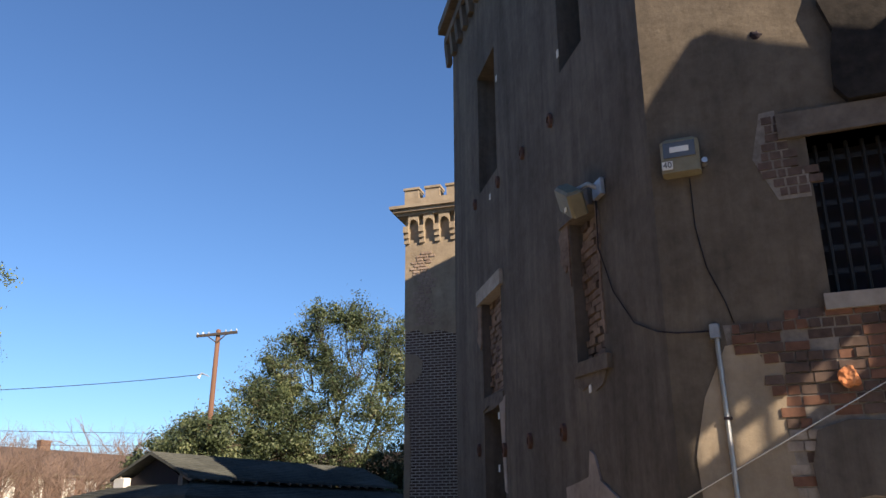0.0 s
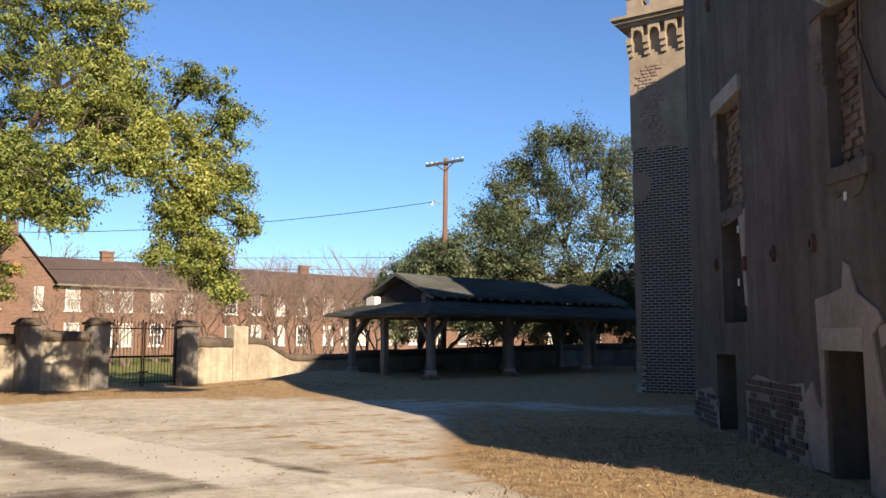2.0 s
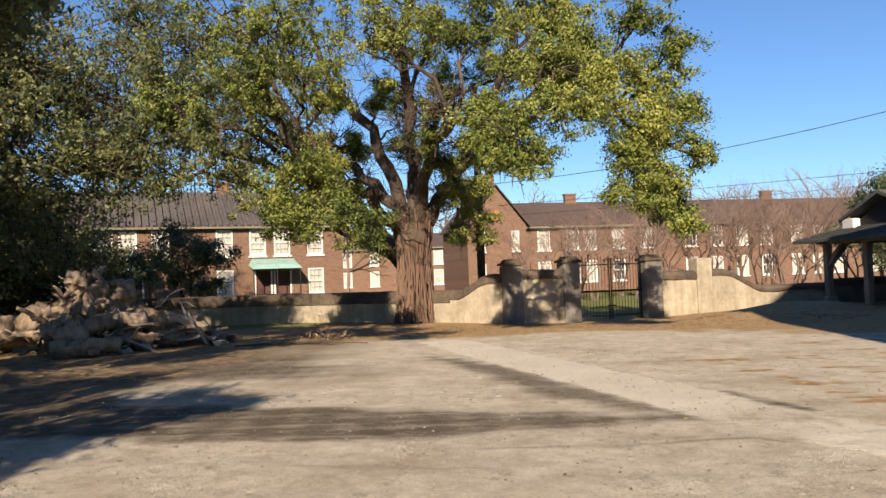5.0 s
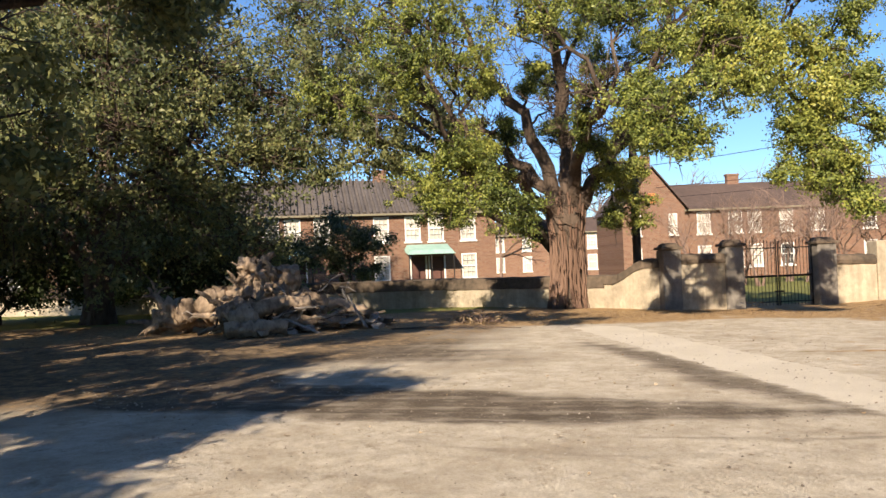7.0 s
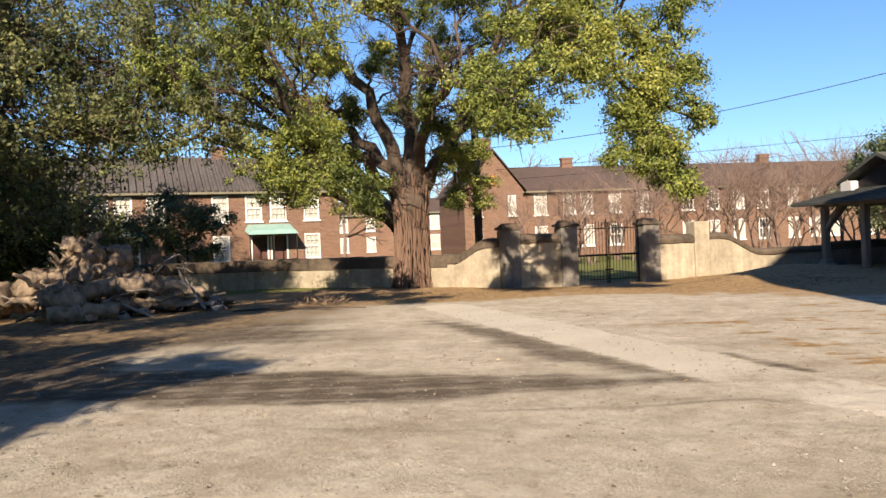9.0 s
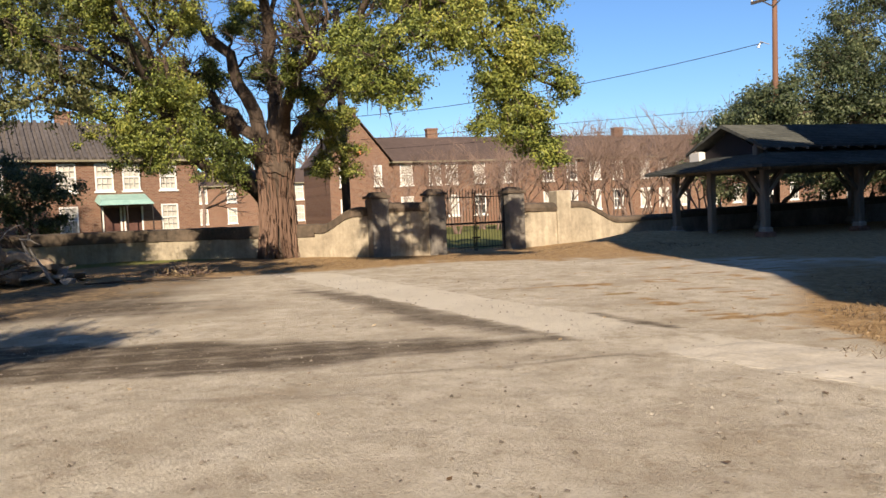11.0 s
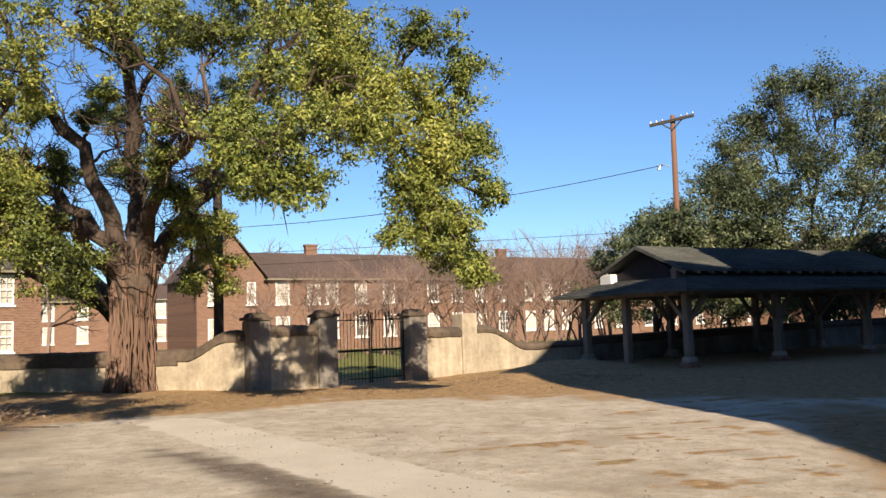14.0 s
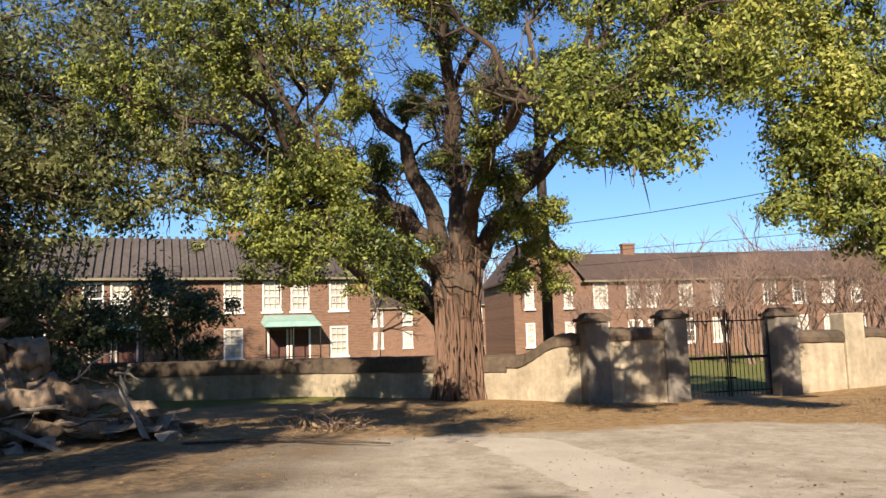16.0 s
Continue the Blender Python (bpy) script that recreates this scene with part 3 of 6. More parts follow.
def on_gate(s, d=0.0):
    p = GO + GU * s + Vector((-GU.y, GU.x, 0)) * d
    return (p.x, p.y)


PA, PB, PC = on_gate(-3.7), on_gate(-1.59), on_gate(1.58)
PD = on_gate(3.66)
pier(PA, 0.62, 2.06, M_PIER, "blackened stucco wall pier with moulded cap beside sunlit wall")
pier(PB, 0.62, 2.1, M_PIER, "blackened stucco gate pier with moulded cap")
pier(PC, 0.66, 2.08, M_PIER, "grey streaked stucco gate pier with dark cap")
pier(PD, 0.62, 1.9, M_WALL, "cream stucco pier of the garden wall", GU, False)
wall_run("wall_gate_1", on_gate(-3.39), on_gate(-1.9), 1.7, 1.68, M_WALL, "short stained stucco wall between gate piers")


def swoop(t):
    k = min(max((t - 0.25) / 0.6, 0), 1)
    return 1.6 - 0.5 * (k * k * (3 - 2 * k))


wall_run("wall_left_1", (PA[0] - 0.25, PA[1] - 0.05), (-20.9, 19.3), 1.6, 1.1, M_WALL, "sunlit cream stucco wall with swept top and dark coping", curve=swoop)
W2, W3, W4 = (-26.6, 16.9), (-32.0, 11.2), (-46.0, 2.0)
# The 0.42 copings take in the shade beneath them as one taller dark band.
wall_run("wall_left_2", (-20.9, 19.3), W2, 1.1, 1.12, M_WALL, "low cream stucco wall under the oak with dark coping", coping=0.42)
wall_run("wall_left_3", W2, W3, 1.12, 1.15, M_WALL, "low stained stucco wall in tree shade with dark coping", coping=0.42)
wall_run("wall_left_4", W3, W4, 1.15, 1.15, M_WALL, "low stained stucco wall behind the stump pile", coping=0.42)
CE = on_gate(1.92)
wall_run("wall_right_1", CE, on_gate(3.35), 1.5, 1.48, M_WALL, "cream stucco wall beside the gate pier", steps=8)
WE = (-13.1, 31.6)


def swoop2(t):
    k = min(max((t - 0.1) / 0.33, 0), 1)
    return 1.5 - 0.66 * (k * k * (3 - 2 * k))


wall_run("wall_right_2", on_gate(3.97), WE, 1.5, 0.84, M_WALL, "sunlit cream stucco wall sweeping down to a low ridge", curve=swoop2, coping=0.22)
# Shade is put into the back walls' colour: dark pier stucco instead of cream.
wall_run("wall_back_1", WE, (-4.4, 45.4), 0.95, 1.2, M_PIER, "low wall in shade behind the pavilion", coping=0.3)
wall_run("wall_back_2", (-4.4, 45.4), (16.0, 42.0), 1.2, 1.35, M_PIER, "low wall at the yard's far end, coloured dark for its shade", coping=0.3)


def iron_gate():
    g = empty("iron_gate", (*on_gate(0.0), 0), "closed black wrought-iron double gate with spear-topped bars", "gate")
    for s0, s1 in ((-1.24, -0.02), (0.01, 1.22)):
        leaf = part("gate_leaf", beam((*on_gate(s0 + 0.02), -0.12), (*on_gate(s0 + 0.02), 2.0), 0.03, 0.03), M_IRON, g)
        part("stile", beam((*on_gate(s1 - 0.02), -0.12), (*on_gate(s1 - 0.02), 2.06), 0.03, 0.03), M_IRON, leaf)
        for z, h in ((0.02, 0.035), (0.86, 0.07), (1.78, 0.035)):
            part("rail", beam((*on_gate(s0), z), (*on_gate(s1), z), 0.025, h), M_IRON, leaf)
        k = 10
        for i in range(k):
            s = s0 + 0.07 + (s1 - s0 - 0.14) * i / (k - 1)
            top = 2.05 + 0.05 * math.sin(i * 1.3)
            part("bar", tube([(*on_gate(s), -0.1), (*on_gate(s), top - 0.12), (*on_gate(s), top - 0.09), (*on_gate(s), top)], [0.0095, 0.0095, 0.018, 0.002], 6), M_IRON, leaf)
    part("latch", box((*on_gate(0.0, -0.05), 0.33), (0.34, 0.04, 0.05), (GU.x, GU.y), 0.01), M_IRON, g, "black sliding bolt")
    return g


iron_gate()

# ---- pavilion ----
PVC, PVA, PVP = Vector((-8.6, 28.3, 0)), Vector((0.533, 0.846, 0)), Vector((0.846, -0.533, 0))


def pv(s, p, z=0.0):
    q = PVC + PVA * s + PVP * p
    return Vector((q.x, q.y, z))


def pavilion():
    r = empty("pavilion", pv(6, -2.4), "open timber pavilion with dark shingled two-tier roof on posts", "pavilion")
    rows_s = [0.0, 4.15, 9.0, 13.0]
    for p in (0.0, -4.9):
        for s in rows_s:
            c = pv(s, p)
            part("footing", box((c.x, c.y, -0.1), (0.52, 0.52, 0.27), (PVA.x, PVA.y), 0.05), M_FOOTBRICK if p == 0 else M_STONE, r, "low brick footing")
            post = part("post", box((c.x, c.y, 0.16), (0.25, 0.25, 2.2), (PVA.x, PVA.y), 0.03), M_TIMBER, r)
            part("plinth", box((c.x, c.y, 0.16), (0.36, 0.36, 0.16), (PVA.x, PVA.y), 0.04), M_STONE, post, "pale stone block")
            for ds in (-1, 1):
                if 0 <= rows_s.index(s) + ds < len(rows_s):
                    part("brace", beam(pv(s + ds * 0.1, p, 1.45), pv(s + ds * 0.85, p, 2.28), 0.13, 0.13), M_TIMBER, post)
            dp = -1 if p == 0 else 1
            if s in (0.0, 13.0):
                part("brace", beam(pv(s, p + dp * 0.1, 1.45), pv(s, p + dp * 0.85, 2.28), 0.13, 0.13), M_TIMBER, post)
    for s in (0.0, 13.0):
        c = pv(s, -2.75)
        part("post", box((c.x, c.y, 0.0), (0.24, 0.24, 2.3), (PVA.x, PVA.y), 0.02), M_TIMBER, r)
    for p in (0.0, -4.9):
        part("beam", beam(pv(-0.4, p, 2.36), pv(13.4, p, 2.36), 0.2, 0.22), M_TIMBER, r)
    for s in (0.0, 13.0):
        part("beam", beam(pv(s, 0.4, 2.36), pv(s, -5.3, 2.36), 0.2, 0.22), M_TIMBER, r)
    lo, hi, ov, zi, ze = 0.95, 12.05, 0.85, 2.98, 2.42
    o = [pv(-ov, ov, ze), pv(13 + ov, ov, ze), pv(13 + ov, -4.9 - ov, ze), pv(-ov, -4.9 - ov, ze)]
    i = [pv(lo, -0.85, zi), pv(hi, -0.85, zi), pv(hi, -4.05, zi), pv(lo, -4.05, zi)]
    dz = Vector((0, 0, 0.1))
    v = o + i + [q - dz for q in o] + [q - dz for q in i]
    f = [(k, (k + 1) % 4, 4 + (k + 1) % 4, 4 + k) for k in range(4)] + [(8 + k, 12 + k, 12 + (k + 1) % 4, 8 + (k + 1) % 4) for k in range(4)] + [(k, 8 + k, 8 + (k + 1) % 4, (k + 1) % 4) for k in range(4)] + [(4 + k, 4 + (k + 1) % 4, 12 + (k + 1) % 4, 12 + k) for k in range(4)]
    low = part("lower_roof", (v, f), M_SHINGLE, r, "dark weathered shingle skirt roof")
    # upper gabled roof
    zr, z1, e0, e1 = 4.02, 3.12, 0.25, 12.6
    pr, pl, pm = -0.35, -4.55, -2.45
    v, f = [], []
    for s in (e0, e1):
        v += [pv(s, pr, z1), pv(s, pm, zr), pv(s, pl, z1), pv(s, pl, z1 - 0.1), pv(s, pm, zr - 0.12), pv(s, pr, z1 - 0.1)]
    f = [(k, (k + 1) % 6, 6 + (k + 1) % 6, 6 + k) for k in range(6)] + [tuple(range(5, -1, -1)), tuple(range(6, 12))]
    part("upper_roof", (v, f), M_SHINGLE, r, "dark shingle gable roof")
    # overlapping courses on the slopes
    def courses(a0, a1, b0, b1, n):
        geo = []
        for k in range(n):
            t = (k + 0.5) / n
            geo.append(beam(a0.lerp(b0, t) + Vector((0, 0, 0.012)), a1.lerp(b1, t) + Vector((0, 0, 0.012)), 0.03, 0.03))
        return join(*geo)
    up = part("shingle_course", courses(pv(e0, pr, z1), pv(e1, pr, z1), pv(e0, pm, zr), pv(e1, pm, zr), 12), M_SHINGLE, r)
    tagged(up, kind="stuff")
    for a, b, c, d in ((o[0], o[1], i[0], i[1]), (o[3], o[0], i[3], i[0])):
        tagged(part("shingle_course", courses(a, b, c, d, 9), M_SHINGLE, low), kind="stuff")
    for s in [e0 + 0.1 + k * 0.62 for k in range(20)]:
        for pe in (pr, pl):
            q = 1 if pe == pr else -1
            part("rafter_tail", beam(pv(s, pe + 0.05 * q, z1 - 0.15), pv(s, pe - 0.5 * q, z1 + 0.05), 0.06, 0.09), M_TIMBER, r)
    # A black sheet fills each open gable in place of its inner shade.
    for s in (0.6, 12.3):
        g = [pv(s, pr - 0.3, zi - 0.15), pv(s, pl + 0.3, zi - 0.15), pv(s, pm, zr - 0.2)]
        part("gable_shade", (g + [q + PVA * 0.06 for q in g], [(0, 1, 2), (5, 4, 3), (0, 3, 4, 1), (1, 4, 5, 2), (2, 5, 3, 0)]), M_BLACK, r, "black sheet standing for the open gable's shade")
    for pe in (-4.1, -0.8):
        c = pv(0.45, pe)
        part("gable_post", box((c.x, c.y, 2.72), (0.3, 0.62 if pe < -2 else 0.24, 0.42), (PVA.x, PVA.y), 0.03), M_WHITE if pe < -2 else M_TIMBER, r, "pale block under the gable")
    return r


pavilion()

# ---- old jail ----
JK, JE1, JE2 = (2.1, 7.35), (-0.2086, 0.978), (0.927, -0.375)       # corner; directions of its two visible faces
J1O = (JK[0] + JE1[0] * 8.75, JK[1] + JE1[1] * 8.75)                 # far end of the shaded face
J1X = (-JE1[0], -JE1[1])                                              # along it, towards the corner


def f1(s, z, out=0.0):
    """Point on the shaded face: metres from the corner, height, metres proud of it."""
    n = Vector((-0.978, -0.2086, 0))
    p = Vector((JK[0] + JE1[0] * s, JK[1] + JE1[1] * s, z)) + n * out
    return p


def f2(s, z, out=0.0):
    n = Vector((-0.375, -0.927, 0))
    return Vector((JK[0] + JE2[0] * s, JK[1] + JE2[1] * s, z)) + n * out


def jail():
    r = empty("jail_tower", (3.4, 10.5, 0), "old jail tower of stained dark stucco over brick", "building")
    H = 12.2
    L1 = 8.75

    def h1(sa, sb, za, zb):
        return (L1 - sb, L1 - sa, za, zb)
    holes = [h1(5.45, 6.65, 3.55, 5.35), h1(5.45, 6.65, 1.75, 3.3), h1(5.45, 6.65, 7.3, 9.7), h1(1.42, 2.25, 3.25, 5.1), h1(1.66, 2.55, -0.4, 1.6), h1(6.1, 7.2, -0.4, 1.25), h1(1.5, 2.3, 7.3, 9.6)]
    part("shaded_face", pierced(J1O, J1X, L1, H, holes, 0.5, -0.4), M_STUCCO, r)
    # recesses behind the openings; the M_BLACK backs stand for shade inside
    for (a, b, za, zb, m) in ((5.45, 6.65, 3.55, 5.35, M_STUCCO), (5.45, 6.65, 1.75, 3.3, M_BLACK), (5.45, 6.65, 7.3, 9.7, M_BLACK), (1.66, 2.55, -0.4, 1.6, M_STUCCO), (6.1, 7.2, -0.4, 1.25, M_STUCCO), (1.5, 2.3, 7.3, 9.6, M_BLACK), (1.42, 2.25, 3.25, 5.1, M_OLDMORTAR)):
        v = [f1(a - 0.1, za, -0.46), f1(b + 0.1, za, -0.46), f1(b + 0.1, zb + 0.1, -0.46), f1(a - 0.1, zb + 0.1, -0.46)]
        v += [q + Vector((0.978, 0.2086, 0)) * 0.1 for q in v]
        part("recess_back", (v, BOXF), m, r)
    holes2 = [(1.42, 3.2, 3.43, 4.95)]
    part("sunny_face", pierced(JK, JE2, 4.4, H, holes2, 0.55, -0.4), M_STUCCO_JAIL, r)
    # rest of the tower's body
    b = [f2(4.4, 0), f2(4.4, 0) + Vector((5, 7.5, 0)), f1(8.75, 0) + Vector((6.5, 3.5, 0)), f1(8.75, 0), f1(8.75, 0, -0.5), f2(4.4, 0, -0.55)]
    v = [Vector((q.x, q.y, -0.3)) for q in b] + [Vector((q.x, q.y, H)) for q in b]
    f = [(k, (k + 1) % 6, 6 + (k + 1) % 6, 6 + k) for k in (0, 1, 2)]
    part("rear_walls", (v, f), M_STUCCO, r)
    ro = [f1(8.75, H - 0.01), f1(0, H - 0.01), f2(4.4, H - 0.01), f2(4.4, H - 0.01) + Vector((5, 7.5, 0)), f1(8.75, H - 0.01) + Vector((6.5, 3.5, 0))]
    part("roof", (ro + [q + Vector((0, 0, 0.2)) for q in ro], [(4, 3, 2, 1, 0), (5, 6, 7, 8, 9)] + [(k, (k + 1) % 5, 5 + (k + 1) % 5, 5 + k) for k in range(5)]), M_STONE, r)
    # cornice with brackets along the shaded face
    for z, o, h in ((12.15, 0.3, 0.22), (11.85, 0.16, 0.2)):
        q = [f1(-0.2, z), f1(8.95, z), f1(8.95, z, o), f1(-0.2, z, o)]
        part("cornice", (q + [w + Vector((0, 0, h)) for w in q], BOXF), M_STUCCO, r)
    for k in range(18):
        s = 0.3 + k * 0.5
        q = [f1(s, 11.35), f1(s + 0.2, 11.35), f1(s + 0.2, 11.35, 0.1), f1(s, 11.35, 0.1)]
        part("bracket", (q + [w + (Vector((0, 0, 0.52)) if i < 2 else Vector((-0.0489, -0.0104, 0.52))) for i, w in enumerate(q)], BOXF), M_STUCCO, r)
    # slit window: brick reveal, sill and head
    rb = random.Random(8)
    for a, b, za, zb in ((1.42, 2.25, 3.27, 5.05), (5.45, 6.65, 3.57, 5.2)):
        j, z = 0, za
        while z < zb:
            s = a + (-0.1 if j % 2 else 0.0)
            while s < b:
                w = 0.2 + rb.uniform(-0.02, 0.015)
                o = -0.15 + rb.uniform(-0.02, 0.03)
                q = [f1(max(s, a), z, -0.45), f1(min(s + w, b), z, -0.45), f1(min(s + w, b), z, o), f1(max(s, a), z, o)]
                part("brick", (q + [t + Vector((0, 0, 0.074)) for t in q], BOXF), M_SLITBRICK if rb.random() < 0.85 else M_OLDBRICK, r)
                s += w + 0.016
            z += 0.09
            j += 1
    for pts in ([(5.32, 3.42), (5.66, 3.36), (5.56, 2.75), (5.46, 2.0), (5.33, 1.96), (5.4, 2.75)], [(0.32, 0.5), (0.72, 0.55), (0.8, 1.2), (0.62, 1.1), (0.55, 1.28), (0.34, 1.24)], [(1.0, 1.5), (1.26, 1.42), (1.3, 1.62), (1.1, 1.66), (0.92, 1.62)]):
        k = len(pts)
        v = [f1(a, z, 0.002) for a, z in pts] + [f1(a, z, 0.016) for a, z in pts]
        part("stucco_repair", (v, [tuple(range(k)), tuple(range(2 * k - 1, k - 1, -1))] + [(i, (i + 1) % k, k + (i + 1) % k, k + i) for i in range(k)]), M_PATCH, r, "pale plaster scar")
    for pts, m in (([(2.27, 5.2), (2.45, 5.16), (2.62, 5.02), (2.56, 4.86), (2.6, 4.7), (2.42, 4.52), (2.34, 4.6), (2.27, 4.3)], M_SLITBRICK), ([(1.38, 3.1), (1.5, 2.98), (1.7, 2.94), (1.85, 3.04), (2.1, 3.0), (2.36, 3.12), (2.3, 3.26), (1.4, 3.26)], M_DARKSTONE), ([(1.3, 4.9), (1.4, 5.1), (1.4, 3.6), (1.33, 3.5), (1.36, 4.1)], M_SLITBRICK), ([(6.67, 5.3), (6.9, 5.2), (6.86, 4.9), (6.95, 4.6), (6.75, 4.4), (6.67, 4.5)], M_SLITBRICK), ([(5.42, 3.5), (5.42, 3.36), (5.9, 3.3), (6.3, 3.38), (6.67, 3.32), (6.67, 3.54)], M_DARKSTONE)):
        k = len(pts)
        v = [f1(a, z, 0.002) for a, z in pts] + [f1(a, z, 0.022) for a, z in pts]
        part("crumbled_edge", (v, [tuple(range(k)), tuple(range(2 * k - 1, k - 1, -1))] + [(i, (i + 1) % k, k + (i + 1) % k, k + i) for i in range(k)]), m, r, "crumbled brick edge")
    for s, z, L, h, o in ((1.25, 3.12, 1.0, 0.16, 0.06), (1.5, 5.08, 1.05, 0.2, 0.05)):
        q = [f1(s, z, -0.3), f1(s + L, z, -0.3), f1(s + L, z + 0.05, o), f1(s, z, o)]
        part("lintel", (q + [w + Vector((0, 0, h)) for w in q], BOXF), M_DARKSTONE, r, "broken stone lintel")
    q = [f1(5.3, 5.2, -0.2), f1(6.85, 5.2, -0.2), f1(6.85, 5.2, 0.06), f1(5.3, 5.2, 0.06)]
    part("lintel", (q + [w + Vector((0, 0, 0.26)) for w in q], BOXF), M_STONE, r, "pale stone lintel")
    # pale repair round the blocked doorway, torn edges
    out = [(1.6, 0.0), (1.62, 1.62), (2.6, 1.62), (2.62, 0.05), (3.05, 0.02), (3.2, 0.45), (3.22, 0.85), (3.0, 1.02), (2.85, 0.78), (2.72, 0.72), (2.78, 1.95), (2.3, 2.0), (2.05, 2.04), (1.98, 2.32), (1.85, 2.26), (1.72, 1.98), (1.45, 1.86), (1.25, 1.78), (1.2, 1.68), (1.4, 1.55), (1.3, 1.15), (1.05, 0.6), (0.92, 0.3), (0.88, 0.0)]
    n = len(out)
    v = [f1(s, z, 0.004) for s, z in out] + [f1(s, z, 0.03) for s, z in out]
    f = [tuple(range(n)), tuple(range(2 * n - 1, n - 1, -1))] + [(i, (i + 1) % n, n + (i + 1) % n, n + i) for i in range(n)]
    part("stucco_repair", (v, f), M_PATCH, r, "pinkish patched stucco round the doorway")
    q = [f1(1.6, 1.38, -0.2), f1(2.62, 1.38, -0.2), f1(2.62, 1.38, 0.04), f1(1.6, 1.38, 0.04)]
    part("lintel", (q + [w + Vector((0, 0, 0.24)) for w in q], BOXF), M_STONE, r, "grey stone door lintel")
    # exposed brick patches at the foot of the shaded face
    rng = random.Random(5)
    for s0, s1, zt in ((3.3, 5.5, 0.95), (7.2, 8.6, 0.6)):
        rows = int(zt / 0.092)
        for j in range(rows):
            s = s0 + rng.uniform(-0.15, 0.15) + (0.11 if j % 2 else 0)
            while s < s1 + rng.uniform(-0.25, 0.2):
                w = 0.2 + rng.uniform(-0.03, 0.02)
                if rng.random() < 0.8:
                    z = 0.02 + j * 0.092
                    o = rng.uniform(0.008, 0.03)
                    q = [f1(s, z, -0.03), f1(s + w, z, -0.03), f1(s + w, z, o), f1(s, z, o)]
                    part("brick", (q + [t + Vector((0, 0, 0.076)) for t in q], BOXF), M_OLDBRICK, r)
                s += w + 0.016
    pts = [(0.12, -0.2), (0.2, 1.4), (0.16, 2.1), (0.28, 2.6), (0.5, 3.05), (0.85, 3.1), (0.98, 2.85), (0.92, 2.3), (1.0, 1.7), (0.9, 1.1), (1.0, -0.2)]
    k = len(pts)
    v = [f2(a, z, 0.003) for a, z in pts] + [f2(a, z, 0.014) for a, z in pts]
    part("stucco_repair", (v, [tuple(range(k)), tuple(range(2 * k - 1, k - 1, -1))] + [(i, (i + 1) % k, k + (i + 1) % k, k + i) for i in range(k)]), M_STUCCO_SUN, r, "smooth tan stucco repair behind the conduit")
    # mortar beds behind the exposed brick
    for pts, fn in (([(0.92, 0.0), (2.95, 0.0), (2.95, 3.28), (1.2, 3.28), (0.95, 3.22), (0.5, 3.24), (0.52, 3.06), (0.72, 2.9), (0.8, 2.6), (0.86, 2.2), (0.92, 1.8)], f2), ([(1.12, 4.36), (1.4, 4.36), (1.4, 4.62), (1.26, 4.64), (1.26, 4.95), (1.19, 5.0), (1.19, 5.27), (1.05, 5.26), (0.94, 4.8)], f2), ([(3.15, 0.0), (5.6, 0.0), (5.62, 0.85), (5.1, 1.0), (4.0, 0.92), (3.3, 0.98), (3.2, 0.5)], f1), ([(7.1, 0.0), (8.7, 0.0), (8.7, 0.55), (7.6, 0.68), (7.15, 0.5)], f1)):
        k = len(pts)
        v = [fn(a, z, 0.002) for a, z in pts] + [fn(a, z, 0.008) for a, z in pts]
        part("mortar_bed", (v, [tuple(range(k)), tuple(range(2 * k - 1, k - 1, -1))] + [(i, (i + 1) % k, k + (i + 1) % k, k + i) for i in range(k)]), M_OLDMORTAR, r)
    # sunny face: bricks bared where the render fell off, its left edge wandering with height
    edge = [(0.0, 0.2), (1.0, 0.95), (1.3, 1.0), (1.93, 0.95), (2.26, 0.9), (2.59, 0.85), (2.89, 0.75), (3.0, 0.56), (3.2, 0.55), (3.22, 0.98), (3.4, 1.15), (3.56, 1.25)]
    z, j = 0.05, 0
    while z < 3.28:
        left = next(a[1] + (b[1] - a[1]) * (z - a[0]) / (b[0] - a[0]) for a, b in zip(edge, edge[1:]) if a[0] <= z <= b[0])
        s = left + rng.uniform(-0.05, 0.05)
        first = True
        while s < 2.95:
            w = (0.1 if j % 3 == 0 else 0.2) + rng.uniform(-0.015, 0.015)
            if first:
                w *= rng.uniform(0.4, 1.0)
            scabbed = 1.12 < s < 1.75 and 1.75 < z < 2.32                  # render still hanging on
            if rng.random() > 0.04 and not scabbed:
                o = rng.uniform(0.012, 0.04)
                q = [f2(s, z, -0.03), f2(s + w, z, -0.03), f2(s + w, z, o), f2(s, z, o)]
                m = M_WASHED if z < 2.3 and rng.random() < 0.75 else (M_BRICK if rng.random() < 0.45 else M_OLDBRICK)
                part("brick", (q + [t + Vector((rng.gauss(0, 0.003), 0, 0.077)) for t in q], BOXF), m, r)
            s += w + 0.015
            first = False
        z += 0.094
        j += 1
    for j in range(9):                                                     # small torn patch beside the lintel
        z = 4.4 + j * 0.092
        s = (1.16, 1.1, 1.02, 0.98, 1.0, 1.04, 1.06, 1.08, 1.08)[j] + rng.uniform(-0.02, 0.02)
        while s < 1.4 - (0.12 if 2 < j < 6 else 0.0):
            w = rng.choice((0.06, 0.09, 0.12))
            q = [f2(s, z, -0.03), f2(s + w, z, -0.03), f2(s + w, z, 0.018), f2(s, z, 0.018)]
            part("brick", (q + [t + Vector((0, 0, 0.072)) for t in q], BOXF), M_OLDBRICK, r)
            s += w + 0.02
